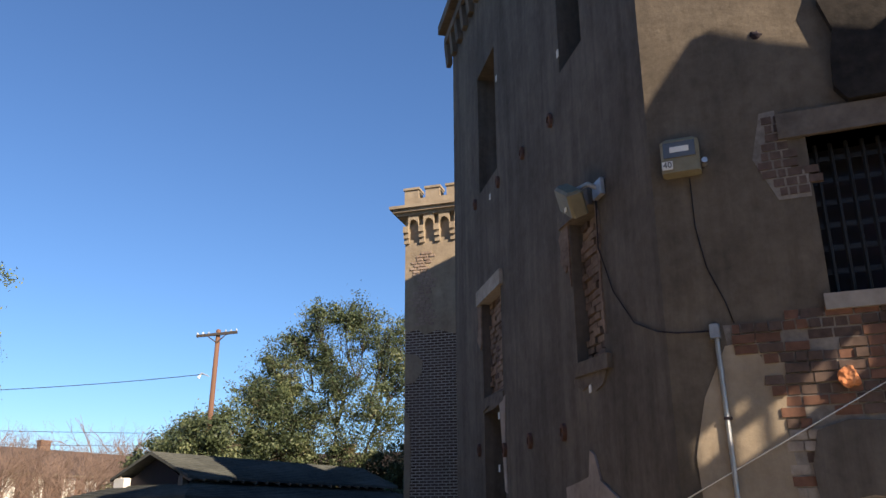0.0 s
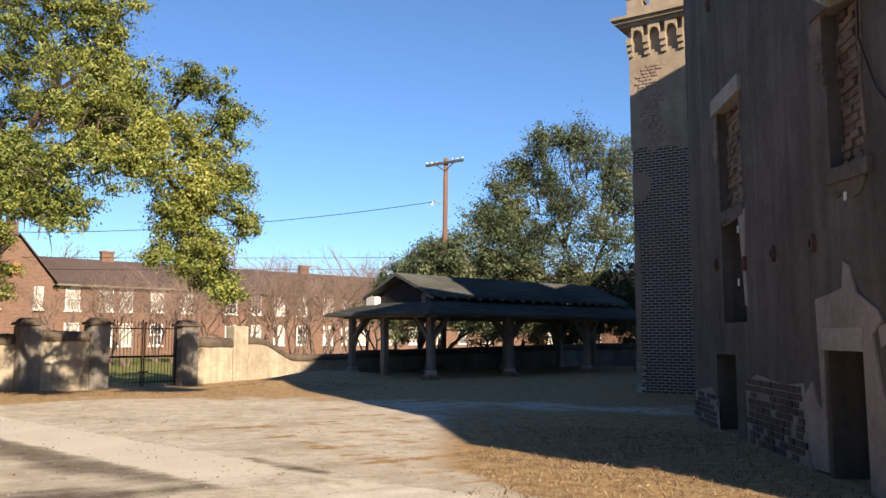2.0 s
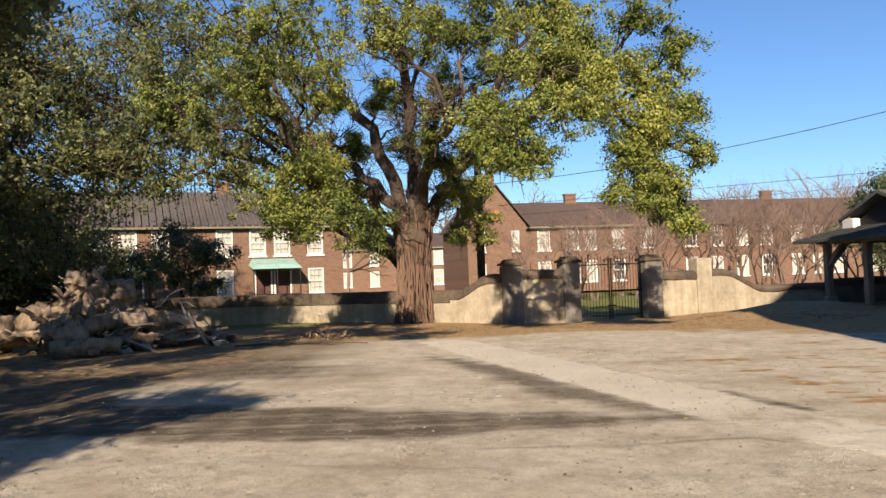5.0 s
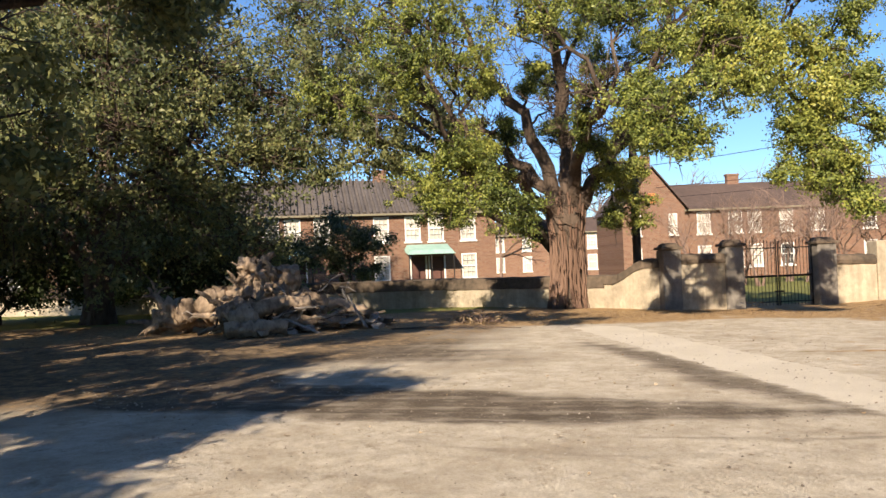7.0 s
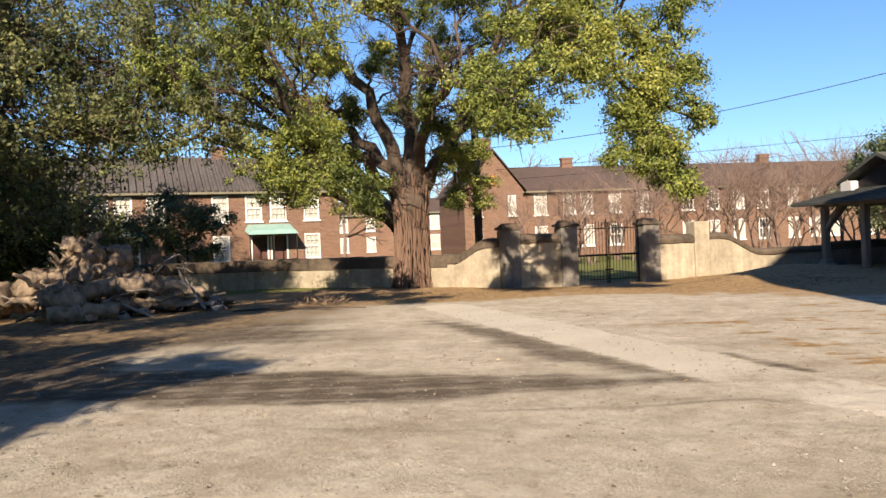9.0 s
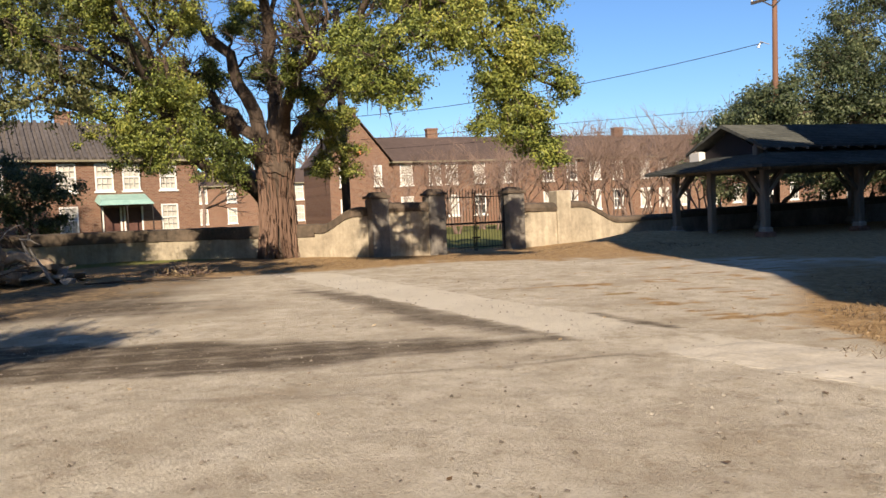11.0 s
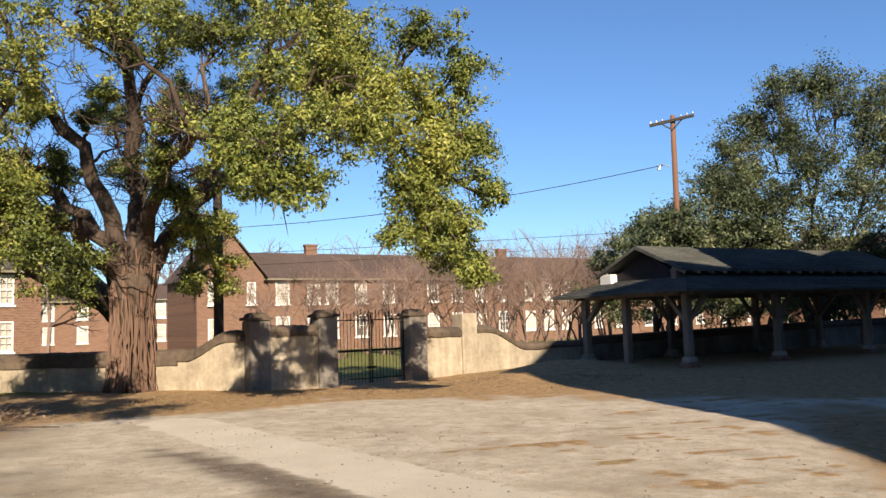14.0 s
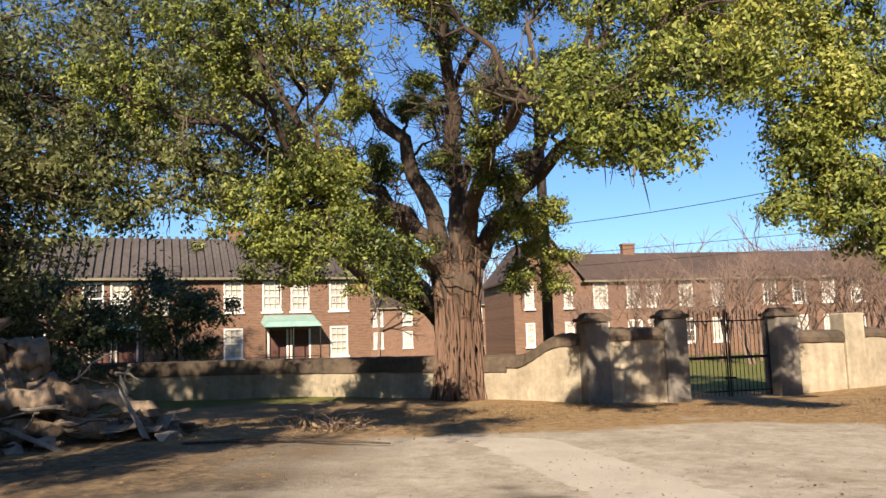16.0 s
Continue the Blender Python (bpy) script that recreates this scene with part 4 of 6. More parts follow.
    scab = [(1.1, 1.72), (1.2, 1.7), (1.5, 1.76), (1.78, 1.72), (1.8, 2.1), (1.7, 2.34), (1.4, 2.36), (1.15, 2.28), (1.08, 2.0)]
    k = len(scab)
    v = [f2(a, z, 0.0) for a, z in scab] + [f2(a, z, 0.05) for a, z in scab]
    part("stucco_remnant", (v, [tuple(range(k)), tuple(range(2 * k - 1, k - 1, -1))] + [(i, (i + 1) % k, k + (i + 1) % k, k + i) for i in range(k)]), M_STUCCO, r)
    for a, b, z, h, o in ((1.36, 3.3, 3.29, 0.14, 0.07), (1.19, 3.4, 4.95, 0.25, 0.05)):
        q = [f2(a, z, -0.4), f2(b, z, -0.4), f2(b, z, o), f2(a, z, o)]
        part("lintel" if z > 4 else "sill", (q + [w + Vector((0, 0, h)) for w in q], BOXF), M_DARKSTONE if z > 4 else M_STONE, r, "stained stone")
    # The black slab behind the bars stands for the shaded inside.
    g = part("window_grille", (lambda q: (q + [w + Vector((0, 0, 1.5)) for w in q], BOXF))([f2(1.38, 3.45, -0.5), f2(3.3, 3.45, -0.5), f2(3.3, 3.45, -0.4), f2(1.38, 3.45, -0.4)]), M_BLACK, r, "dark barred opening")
    for k in range(13):
        s = 1.5 + k * 0.135
        part("bar", tube([f2(s, 3.45, -0.25), f2(s, 4.95, -0.25)], [0.022, 0.022], 6), M_IRON, g)
    for k in range(6):
        z = 3.7 + k * 0.22
        part("bar", beam(f2(1.43, z, -0.25), f2(3.2, z, -0.25), 0.012, 0.05), M_IRON, g)
    # ragged dark sheet above the window, standing for a deep recess's shade
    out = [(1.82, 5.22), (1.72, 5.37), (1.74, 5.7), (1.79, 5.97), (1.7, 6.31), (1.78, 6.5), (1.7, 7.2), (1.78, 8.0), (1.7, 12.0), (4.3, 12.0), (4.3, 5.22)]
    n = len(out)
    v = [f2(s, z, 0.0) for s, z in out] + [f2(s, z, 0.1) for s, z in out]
    part("recess_shade", (v, [tuple(range(n)), tuple(range(2 * n - 1, n - 1, -1))] + [(i, (i + 1) % n, n + (i + 1) % n, n + i) for i in range(n)]), M_SHADE_BRICK, r, "ragged dark sheet standing for a shaded recess in the brick")
    # hole in the render: a black lump coloured as its shade
    part("hole", blob(f2(1.13, 6.12, -0.05), 0.08, 3, 0.4, 2), M_BLACK, r, "dark hole broken through the stucco")
    return r


M_WASHED = plain("whitewashed_brick", (0.16, 0.12, 0.095), (0.48, 0.42, 0.36), 10, 0.95, dist=0.01)
M_SHADE_BRICK = plain("shade_dark_brick", (0.012, 0.01, 0.009), (0.05, 0.042, 0.036), 9, 0.95, dist=0.03)
M_SLITBRICK = plain("dusty_brick", (0.1, 0.065, 0.05), (0.3, 0.22, 0.17), 14, 0.95, dist=0.01)
M_OLDMORTAR = plain("old_mortar", (0.12, 0.1, 0.085), (0.34, 0.3, 0.26), 14, 0.95)
M_DARKSTONE = plain("dark_stone", (0.07, 0.055, 0.045), (0.2, 0.165, 0.135), 8, 0.9)
M_OLDBRICK = plain("old_dark_brick", (0.04, 0.026, 0.021), (0.16, 0.11, 0.09), 16, 0.95, dist=0.01)
jail()


def tie_plate(s, z):
    c = f1(s, z, 0.02)
    n = Vector((-0.978, -0.2086, 0))
    t = Vector((-0.2086, 0.978, 0))
    v, f = [], []
    for k in range(16):
        a = 2 * math.pi * k / 16
        for r, o in ((0.11, -0.02), (0.105, 0.03), (0.055, 0.035), (0.05, -0.02)):
            v.append(c + t * (r * 0.62 * math.cos(a)) + Vector((0, 0, r * math.sin(a))) + n * o)
    for k in range(16):
        for j in range(4):
            f.append((k * 4 + j, k * 4 + (j + 1) % 4, ((k + 1) % 16) * 4 + (j + 1) % 4, ((k + 1) % 16) * 4 + j))
    o = mesh_ob("wall_tie_ring", v, f, M_RUST)
    tagged(o, "rusty oval iron tie ring on dark stucco", "wall tie", "tie rings on the tower")


for s, z in ((4.15, 2.62), (2.8, 2.6), (6.95, 2.72), (5.4, 2.6), (4.0, 6.9), (2.72, 6.8), (5.37, 7.0), (6.93, 7.2)):
    tie_plate(s, z)


def tag_plate(p, ax, w=0.07, h=0.11):
    o = mesh_ob("white_tag", *box((p.x, p.y, p.z - h / 2), (w, 0.012, h), ax, 0.003), M_WHITE)
    tagged(o, "small white numbered survey tag on the stucco", "tag", "survey tags")


for s, z in ((1.88, 3.0), (5.7, 3.15), (5.75, 2.35), (2.3, 7.6), (5.9, 6.95), (5.3, 8.95)):
    tag_plate(f1(s, z, 0.012), J1X)


def floodlight():
    r = empty("floodlight", f1(1.6, 5.05), "tilted cream floodlight with cable above the slit window", "lamp")
    c = f1(1.52, 4.98, 0.22)
    v, f = box((0, 0, 0), (0.5, 0.2, 0.3), (1, 0), 0.03)
    m = Matrix.Translation(c) @ Matrix.Rotation(math.atan2(J1X[1], J1X[0]), 4, 'Z') @ Matrix.Rotation(radians(32), 4, 'Y') @ Matrix.Rotation(radians(25), 4, 'X')
    part("housing", ([m @ w for w in v], f), M_CREAM, r)
    part("arm", tube([f1(1.2, 5.15, 0.02), f1(1.25, 5.22, 0.15), f1(1.4, 5.2, 0.24)], [0.03, 0.03, 0.03], 6), M_GREYMETAL, r)
    part("bracket", box(f1(1.2, 5.05, 0.04), (0.24, 0.06, 0.2), J1X, 0.01), M_GREYMETAL, r)
    tag_plate(c + Vector((-0.12, -0.12, -0.02)), J1X, 0.06, 0.05)


floodlight()


def lamp_box():
    c = f2(0.3, 4.73, 0.08)
    r = empty("wall_floodlight", f2(0.3, 4.73), "pale square floodlight with glass front and number plate", "lamp")
    ax = JE2
    part("housing", box((c.x, c.y, c.z), (0.36, 0.16, 0.36), ax, 0.03), M_CREAM, r)
    p = f2(0.3, 4.88, 0.165)
    part("glass", box((p.x, p.y, p.z), (0.3, 0.012, 0.16), ax, 0.004), M_PANE, r)
    part("reflector", box((p.x, p.y, p.z + 0.05), (0.18, 0.02, 0.06), ax, 0.004), M_WHITE, r)
    q = f2(0.18, 4.76, 0.17)
    pl = part("number_plate", box((q.x, q.y, q.z), (0.1, 0.012, 0.085), ax, 0.002), M_WHITE, r)
    cu = bpy.data.curves.new("digits", 'FONT')
    cu.body, cu.size, cu.align_x, cu.align_y = "40", 0.085, 'CENTER', 'CENTER'
    tx = new("digits_temp", cu)
    me = bpy.data.meshes.new_from_object(tx)
    bpy.data.objects.remove(tx)
    me.materials.append(M_BLACK)
    o = new("digits", me)
    o.parent = r
    w = f2(0.18, 4.802, 0.18)
    ux = Vector((JE2[0], JE2[1], 0)).normalized()
    nn = Vector((-0.375, -0.927, 0))
    m = Matrix((ux.to_4d(), (0, 0, 1, 0), nn.to_4d(), (0, 0, 0, 1))).transposed()
    m.translation = w
    m[3][3] = 1
    for k in range(3):
        m[3][k] = 0
    o.matrix_parent_inverse = Matrix.Translation(r.location).inverted()
    o.matrix_basis = m
    part("arm", tube([f2(0.5, 4.83, 0.0), f2(0.52, 4.83, 0.12)], [0.03, 0.03], 6), M_GREYMETAL, r)


lamp_box()


def cable(name, pts, r, label, material=M_BLACK):
    o = mesh_ob(name, *tube(pts, [r] * len(pts), 5), material, True)
    return tagged(o, label, "cable")


cable("cable", [f1(1.3, 5.05, 0.04), f1(1.35, 4.5, 0.03), f1(1.05, 3.9, 0.02), f1(0.6, 3.45, 0.02), f1(0.1, 3.25, 0.03), Vector((2.05, 7.31, 3.22)), f2(0.1, 3.2, 0.04), f2(0.4, 3.19, 0.03)], 0.008, "black cable slung from floodlight to junction box")
cable("cable", [f2(0.36, 4.7, 0.03), f2(0.36, 4.2, 0.015), f2(0.42, 3.8, 0.012), f2(0.55, 3.45, 0.012), f2(0.6, 3.25, 0.02)], 0.006, "thin black cable below the wall floodlight")


def conduit():
    r = empty("conduit", f2(0.45, 0), "grey metal conduit with junction box down the wall", "conduit")
    part("pipe", tube([f2(0.44, 3.15, 0.04), f2(0.46, 1.9, 0.04), f2(0.48, 0.0, 0.04)], [0.022] * 3, 8), M_GREYMETAL, r)
    p = f2(0.43, 3.12, 0.05)
    part("junction_box", box((p.x, p.y, p.z), (0.09, 0.08, 0.13), JE2, 0.01), M_GREYMETAL, r)
    for z in (2.4, 1.6):
        part("clip", box(f2(0.46, z, 0.035), (0.07, 0.06, 0.025), JE2, 0.004), M_BLACK, r)


conduit()
# A thin white tube slants straight across the front.
cable("thin_white_line", [f2(-0.06, 1.69, 0.045), f2(2.5300000000000002, 3.08, 0.045)], 0.006, "thin straight white line slanting across the bare brick", M_WHITE)
tagged(mesh_ob("wall_tie_ring", *blob(f2(1.45, 2.7, 0.06), 0.085, 8, 0.35, 3, (1, 0.6, 1)), M_REDORANGE), "rusty orange round iron boss in bare brick", "wall tie", "tie rings on the tower")

# Unseen block added to cut the sky light on the jail's front.
south = empty("sky_blocker_south", (-1.0, -20.0, 0.0), "unseen block added behind the walker to cut sky light", "building")
part("wall", box((-1.0, -20.5, -0.3), (15.0, 11.0, 10.0), (1, 0), 0.05), M_STUCCO, south)
part("parapet", box((-1.0, -20.5, 9.7), (15.4, 11.4, 0.5), (1, 0), 0.05), M_STONE, south)
# unseen gabled wall behind the walker, inferred from its shadow and shaped to cast it
WING = [(2.0, 5.65), (0.9, 7.6), (2.6, 9.0), (2.92, 9.28), (3.35, 8.5), (3.8, 7.75), (9.0, 7.4), (9.0, 5.65)]
wing = empty("shadow_wing", (10.0, 5.0, 0.0), "unseen gabled stucco wall shaped to cast the yard's shadow", "building")
# Slots cut so that sun patches fall on the jail's front.
SUN_SLOTS = [(2.61, 2.78, 5.34, 5.6), (2.86, 2.93, 5.48, 5.61), (2.84, 3.0, 5.09, 5.36), (3.05, 3.2, 5.07, 5.37), (3.22, 3.38, 5.06, 5.37), (3.42, 3.61, 5.04, 5.37)]
part("lower_wall", pierced((6.36, 2.3), (0, 1), 6.7, 5.65, [(y0 - 2.3, y1 - 2.3, z0, z1) for y0, y1, z0, z1 in SUN_SLOTS], 0.025, -0.3), M_STUCCO_SUN, wing)
n_w = len(WING)
part("gable_wall", ([(6.3, y, z) for y, z in WING] + [(6.42, y, z) for y, z in WING], [tuple(range(n_w)), tuple(range(2 * n_w - 1, n_w - 1, -1))] + [(i, n_w + i, n_w + (i + 1) % n_w, (i + 1) % n_w) for i in range(n_w)]), M_STUCCO_SUN, wing)
part("body", box((12.8, 5.7, -0.3), (6.6, 6.6, 7.4), (1, 0), 0.05), M_STUCCO_SUN, wing)

# Unseen mass added to keep sky light off the pavilion's corner.
hall = empty("sky_blocker_hall", (10.0, 26.0, 0.0), "unseen hall added behind the jail towers to block sky light", "building")
part("wall", box((11.0, 26.0, -0.3), (12.0, 26.0, 12.0), (1, 0), 0.05), M_STUCCO_JAIL, hall)
part("roof", prism([(-6.3, 11.7), (6.3, 11.7), (6.3, 11.9), (0.0, 14.2), (-6.3, 11.9)], (11.0, 39.2), (1, 0), 26.4), M_ROOFTILE, hall)

# ---- far tower ----
M_JAILPALE = plain("weathered_brick", (0.2, 0.14, 0.11), (0.42, 0.33, 0.27), 12, 0.95)
TO, TX = (-1.1, 23.3), (0.95, -0.3)


def far_tower():
    r = empty("crenellated_tower", (1.5, 24.5, 0), "brick and stucco jail tower with battlements and arched corbels", "building")
    tx, tn = Vector((0.953, -0.301, 0)), Vector((-0.301, -0.953, 0))

    def q(s, z, o=0.0):
        return Vector((TO[0], TO[1], z)) + tx * s + tn * o
    W, D = 5.2, 5.0
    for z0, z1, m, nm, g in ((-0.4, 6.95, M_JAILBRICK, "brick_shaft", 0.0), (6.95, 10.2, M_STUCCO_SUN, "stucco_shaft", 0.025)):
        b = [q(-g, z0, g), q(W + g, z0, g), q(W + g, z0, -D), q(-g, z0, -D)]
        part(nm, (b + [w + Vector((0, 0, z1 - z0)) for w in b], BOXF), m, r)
    # torn lower edge of the render, stucco left on the brick
    for out in ([(0.0, 7.0), (0.0, 6.8), (0.35, 6.9), (0.6, 6.72), (1.0, 6.85), (1.5, 6.7), (2.2, 6.88), (W, 6.8), (W, 7.0)], [(0.0, 6.2), (0.35, 6.15), (0.55, 5.95), (0.5, 5.6), (0.3, 5.35), (0.0, 5.3)], [(0.0, 4.6), (0.16, 4.3), (0.2, 3.0), (0.14, 1.6), (0.22, 0.8), (0.12, 0.3), (0.0, 0.3)]):
        k = len(out)
        v = [q(s, z, 0.002) for s, z in out] + [q(s, z, 0.03) for s, z in out]
        part("stucco_remnant", (v, [tuple(range(k)), tuple(range(2 * k - 1, k - 1, -1))] + [(i, (i + 1) % k, k + (i + 1) % k, k + i) for i in range(k)]), M_STUCCO_SUN, r)
    # exposed brick streak through the stucco
    rng = random.Random(11)
    for j in range(24):
        c0 = 0.5 + 0.12 * math.sin(j * 0.6)
        for k in range(2 if j % 2 else 3):
            s = c0 - 0.22 + k * 0.2 + (0.08 if j % 2 else 0) + rng.uniform(-0.03, 0.03)
            b = [q(s, 7.0 + j * 0.095, 0.01), q(s + 0.17, 7.0 + j * 0.095, 0.01), q(s + 0.17, 7.0 + j * 0.095, 0.05), q(s, 7.0 + j * 0.095, 0.05)]
            part("brick", (b + [w + Vector((0, 0, 0.07)) for w in b], BOXF), M_JAILPALE, r)
    # white-washed corner bricks at the foot
    for j in range(9):
        b = [q(-0.01, 0.0 + j * 0.095, 0.005), q(0.22 if j % 2 else 0.12, j * 0.095, 0.005), q(0.22 if j % 2 else 0.12, j * 0.095, 0.03), q(-0.01, j * 0.095, 0.03)]
        part("brick", (b + [w + Vector((0, 0, 0.075)) for w in b], BOXF), M_PIER_W, r)
    # arched corbel table
    for k in range(11):
        s = -0.02 + k * 0.49
        for z, o, h in ((9.55, 0.06, 0.16), (9.71, 0.12, 0.16), (9.87, 0.18, 0.2)):
            b = [q(s - 0.02, z, 0.02), q(s + 0.14, z, 0.02), q(s + 0.14, z, o + 0.03), q(s - 0.02, z, o + 0.03)]
            part("corbel", (b + [w + Vector((0, 0, h)) for w in b], BOXF), M_STUCCO_SUN, r)
        arch = [(s + 0.14, 10.07), (s + 0.16, 10.15), (s + 0.22, 10.24), (s + 0.305, 10.28), (s + 0.39, 10.24), (s + 0.45, 10.15), (s + 0.47, 10.07), (s + 0.47, 10.42), (s + 0.14, 10.42)]
        n = len(arch)
        v = [q(a, z, 0.02) for a, z in arch] + [q(a, z, 0.2) for a, z in arch]
        part("arch", (v, [tuple(range(n)), tuple(range(2 * n - 1, n - 1, -1))] + [(i, (i + 1) % n, n + (i + 1) % n, n + i) for i in range(n)]), M_STUCCO_SUN, r)
    for z, o, h in ((10.2, 0.02, 0.3), (10.4, 0.24, 0.1), (10.5, 0.34, 0.1), (10.6, 0.42, 0.09)):
        b = [q(-o, z, o), q(W + o, z, o), q(W + o, z, -D), q(-o, z, -D)]
        part("cornice", (b + [w + Vector((0, 0, h)) for w in b], BOXF), M_STUCCO_SUN, r)
    b = [q(-0.05, 10.68, 0.06), q(W, 10.68, 0.06), q(W, 10.68, -0.35), q(-0.05, 10.68, -0.35)]
    part("parapet", (b + [w + Vector((0, 0, 0.33)) for w in b], BOXF), M_STUCCO_SUN, r)
    for k in range(8):
        s = -0.05 + k * 0.68
        b = [q(s, 11.0, 0.06), q(s + 0.46, 11.0, 0.06), q(s + 0.46, 11.0, -0.35), q(s, 11.0, -0.35)]
        part("merlon", (b + [w + Vector((0, 0, 0.3)) for w in b], BOXF), M_STUCCO_SUN, r)
        b = [q(s - 0.03, 11.3, 0.1), q(s + 0.49, 11.3, 0.1), q(s + 0.49, 11.3, -0.38), q(s - 0.03, 11.3, -0.38)]
        part("merlon_cap", (b + [w + Vector((0, 0, 0.07)) for w in b], BOXF), M_STUCCO_SUN, r)
    return r


far_tower()

# ---- terraces beyond the wall ----


def window(parent, o, ux, s, z, w, h, lit, nf):
    """Sash window on a facade: frame, panes, glazing bars, sill."""
    def q(a, b, d):
        return Vector((o[0], o[1], 0)) + ux * a + Vector((0, 0, b)) + nf * d
    e, mid = 0.09, z + h / 2
    holes = []
    for z0, z1 in ((z + e, mid - 0.035), (mid + 0.035, z + h - e)):
        hz = (z1 - z0 - 0.014) / 2
        cw = (w - 2 * e - 0.028) / 3
        for i in range(3):
            for j in range(2):
                holes.append((e + i * (cw + 0.014), e + i * (cw + 0.014) + cw, z0 + j * (hz + 0.014), z0 + j * (hz + 0.014) + hz))
    c0 = q(s, 0, 0.03)
    win = part("window", pierced((c0.x, c0.y), (ux.x, ux.y), w, z + h, holes, 0.1, z), M_WHITE, parent, "white painted sash window")
    c = [q(s, z, -0.1), q(s + w, z, -0.1), q(s + w, z, -0.06), q(s, z, -0.06)]
    part("pane", (c + [t + Vector((0, 0, h)) for t in c], BOXF), M_BLIND if lit else M_PANE, win)
    c = [q(s - 0.08, z - 0.1, -0.02), q(s + w + 0.08, z - 0.1, -0.02), q(s + w + 0.08, z - 0.1, 0.09), q(s - 0.08, z - 0.1, 0.09)]
    part("sill", (c + [t + Vector((0, 0, 0.1)) for t in c], BOXF), M_WHITE, win)


def terrace(name, p, q, depth, eave, ridge, wins, label, roof, seed, ribs=0, doors=()):
    """Two-storey brick terrace whose front runs from p to q; wins: places along the front."""
    ux = (Vector((*q, 0)) - Vector((*p, 0)))
    L = ux.length
    ux.normalize()
    nf = Vector((ux.y, -ux.x, 0))
    key = (round(ux.x, 3), round(ux.y, 3))
    if key not in M_HOUSEBRICK:
        M_HOUSEBRICK[key] = (brick_mat("terrace_brick", *HOUSE_TONES, 0.23, 0.085, 0.012, (ux.x, ux.y), (0.2, 0.112, 0.078)))
    mb = M_HOUSEBRICK[key]
    end = (round(nf.x, 3), round(nf.y, 3))
    if end not in M_HOUSEBRICK:
        M_HOUSEBRICK[end] = brick_mat("terrace_brick", *HOUSE_TONES, 0.23, 0.085, 0.012, (nf.x, nf.y), (0.2, 0.112, 0.078))
    r = empty(name, (*p, 0), label, "house", "brick terraces")
    rng = random.Random(seed)
    holes, made = [], []
    for s in wins:
        for z, h in ((eave - 1.85, 1.6), (0.85, 1.6)):
            if z < 2 and any(abs(s - d) < 1.6 for d in doors):
                continue
            holes.append((s, s + 1.0, z, z + h))
            made.append((s, z, 1.0, h, rng.random() < 0.78))
    for d in doors:
        for e in (d - 1.05, d + 0.15):
            holes.append((e, e + 0.9, 0.15, 2.3))
    part("wall", pierced(p, (ux.x, ux.y), L, eave, holes, 0.3, -0.3), mb, r)

    def P(s, d, z):
        return Vector((*p, 0)) + ux * s - nf * d + Vector((0, 0, z))
    side = []
    for s in (0.0, L - 0.3):
        g = [P(s, 0.3, -0.3), P(s, depth, -0.3), P(s, depth, eave), P(s, depth / 2, ridge - 0.15), P(s, 0.3, eave)]
        side.append((g + [t + ux * 0.3 for t in g], [(0, 1, 2, 3, 4), (9, 8, 7, 6, 5)] + [(i, 5 + i, 5 + (i + 1) % 5, (i + 1) % 5) for i in range(5)]))
    part("gable_wall", side[0], M_HOUSEBRICK[end], r)
    part("gable_wall", side[1], M_HOUSEBRICK[end], r)
    b = [P(0, depth - 0.3, -0.3), P(L, depth - 0.3, -0.3), P(L, depth, -0.3), P(0, depth, -0.3)]
    part("wall", (b + [t + Vector((0, 0, eave + 0.3)) for t in b], BOXF), mb, r)
    # A black sheet stands for the unlit rooms behind the front.
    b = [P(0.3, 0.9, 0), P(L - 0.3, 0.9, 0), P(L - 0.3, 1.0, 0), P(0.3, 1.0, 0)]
    part("room_shade", (b + [t + Vector((0, 0, eave)) for t in b], BOXF), M_BLACK, r)
    v = []
    for s in (-0.3, L + 0.3):
        v += [P(s, -0.35, eave - 0.05), P(s, depth / 2, ridge), P(s, depth + 0.35, eave - 0.05), P(s, depth + 0.35, eave - 0.17), P(s, depth / 2, ridge - 0.14), P(s, -0.35, eave - 0.17)]
    rf = part("roof", (v, [(k, 6 + k, 6 + (k + 1) % 6, (k + 1) % 6) for k in range(6)] + [tuple(range(6)), tuple(range(11, 5, -1))]), roof, r)
    if ribs:
        geo = []
        for k in range(int(L / ribs)):
            s = k * ribs
            geo.append(beam(P(s, -0.36, eave + 0.02), P(s, depth / 2, ridge + 0.07), ribs * 0.45, 0.14))
        part("roof_ribs", join(*geo), roof, rf)
    part("fascia", beam(P(-0.3, -0.37, eave - 0.12), P(L + 0.3, -0.37, eave - 0.1), 0.05, 0.12), M_CREAM, r, "white eaves board")
    for m in made:
        window(r, p, ux, m[0], m[1], m[2], m[3], m[4], nf)
    for d in doors:
        for e in (d - 1.05, d + 0.15):
            c = [P(e, 0.12, 0.15), P(e + 0.9, 0.12, 0.15), P(e + 0.9, 0.18, 0.15), P(e, 0.18, 0.15)]
            door = part("door", (c + [t + Vector((0, 0, 2.15)) for t in c], BOXF), M_REDDOOR, r, "dull red door")
            for a, w in ((-0.1, 0.1), (0.9, 0.1)):
                c = [P(e + a, -0.03, 0.1), P(e + a + w, -0.03, 0.1), P(e + a + w, 0.1, 0.1), P(e + a, 0.1, 0.1)]
                part("door_frame", (c + [t + Vector((0, 0, 2.25)) for t in c], BOXF), M_WHITE, door)
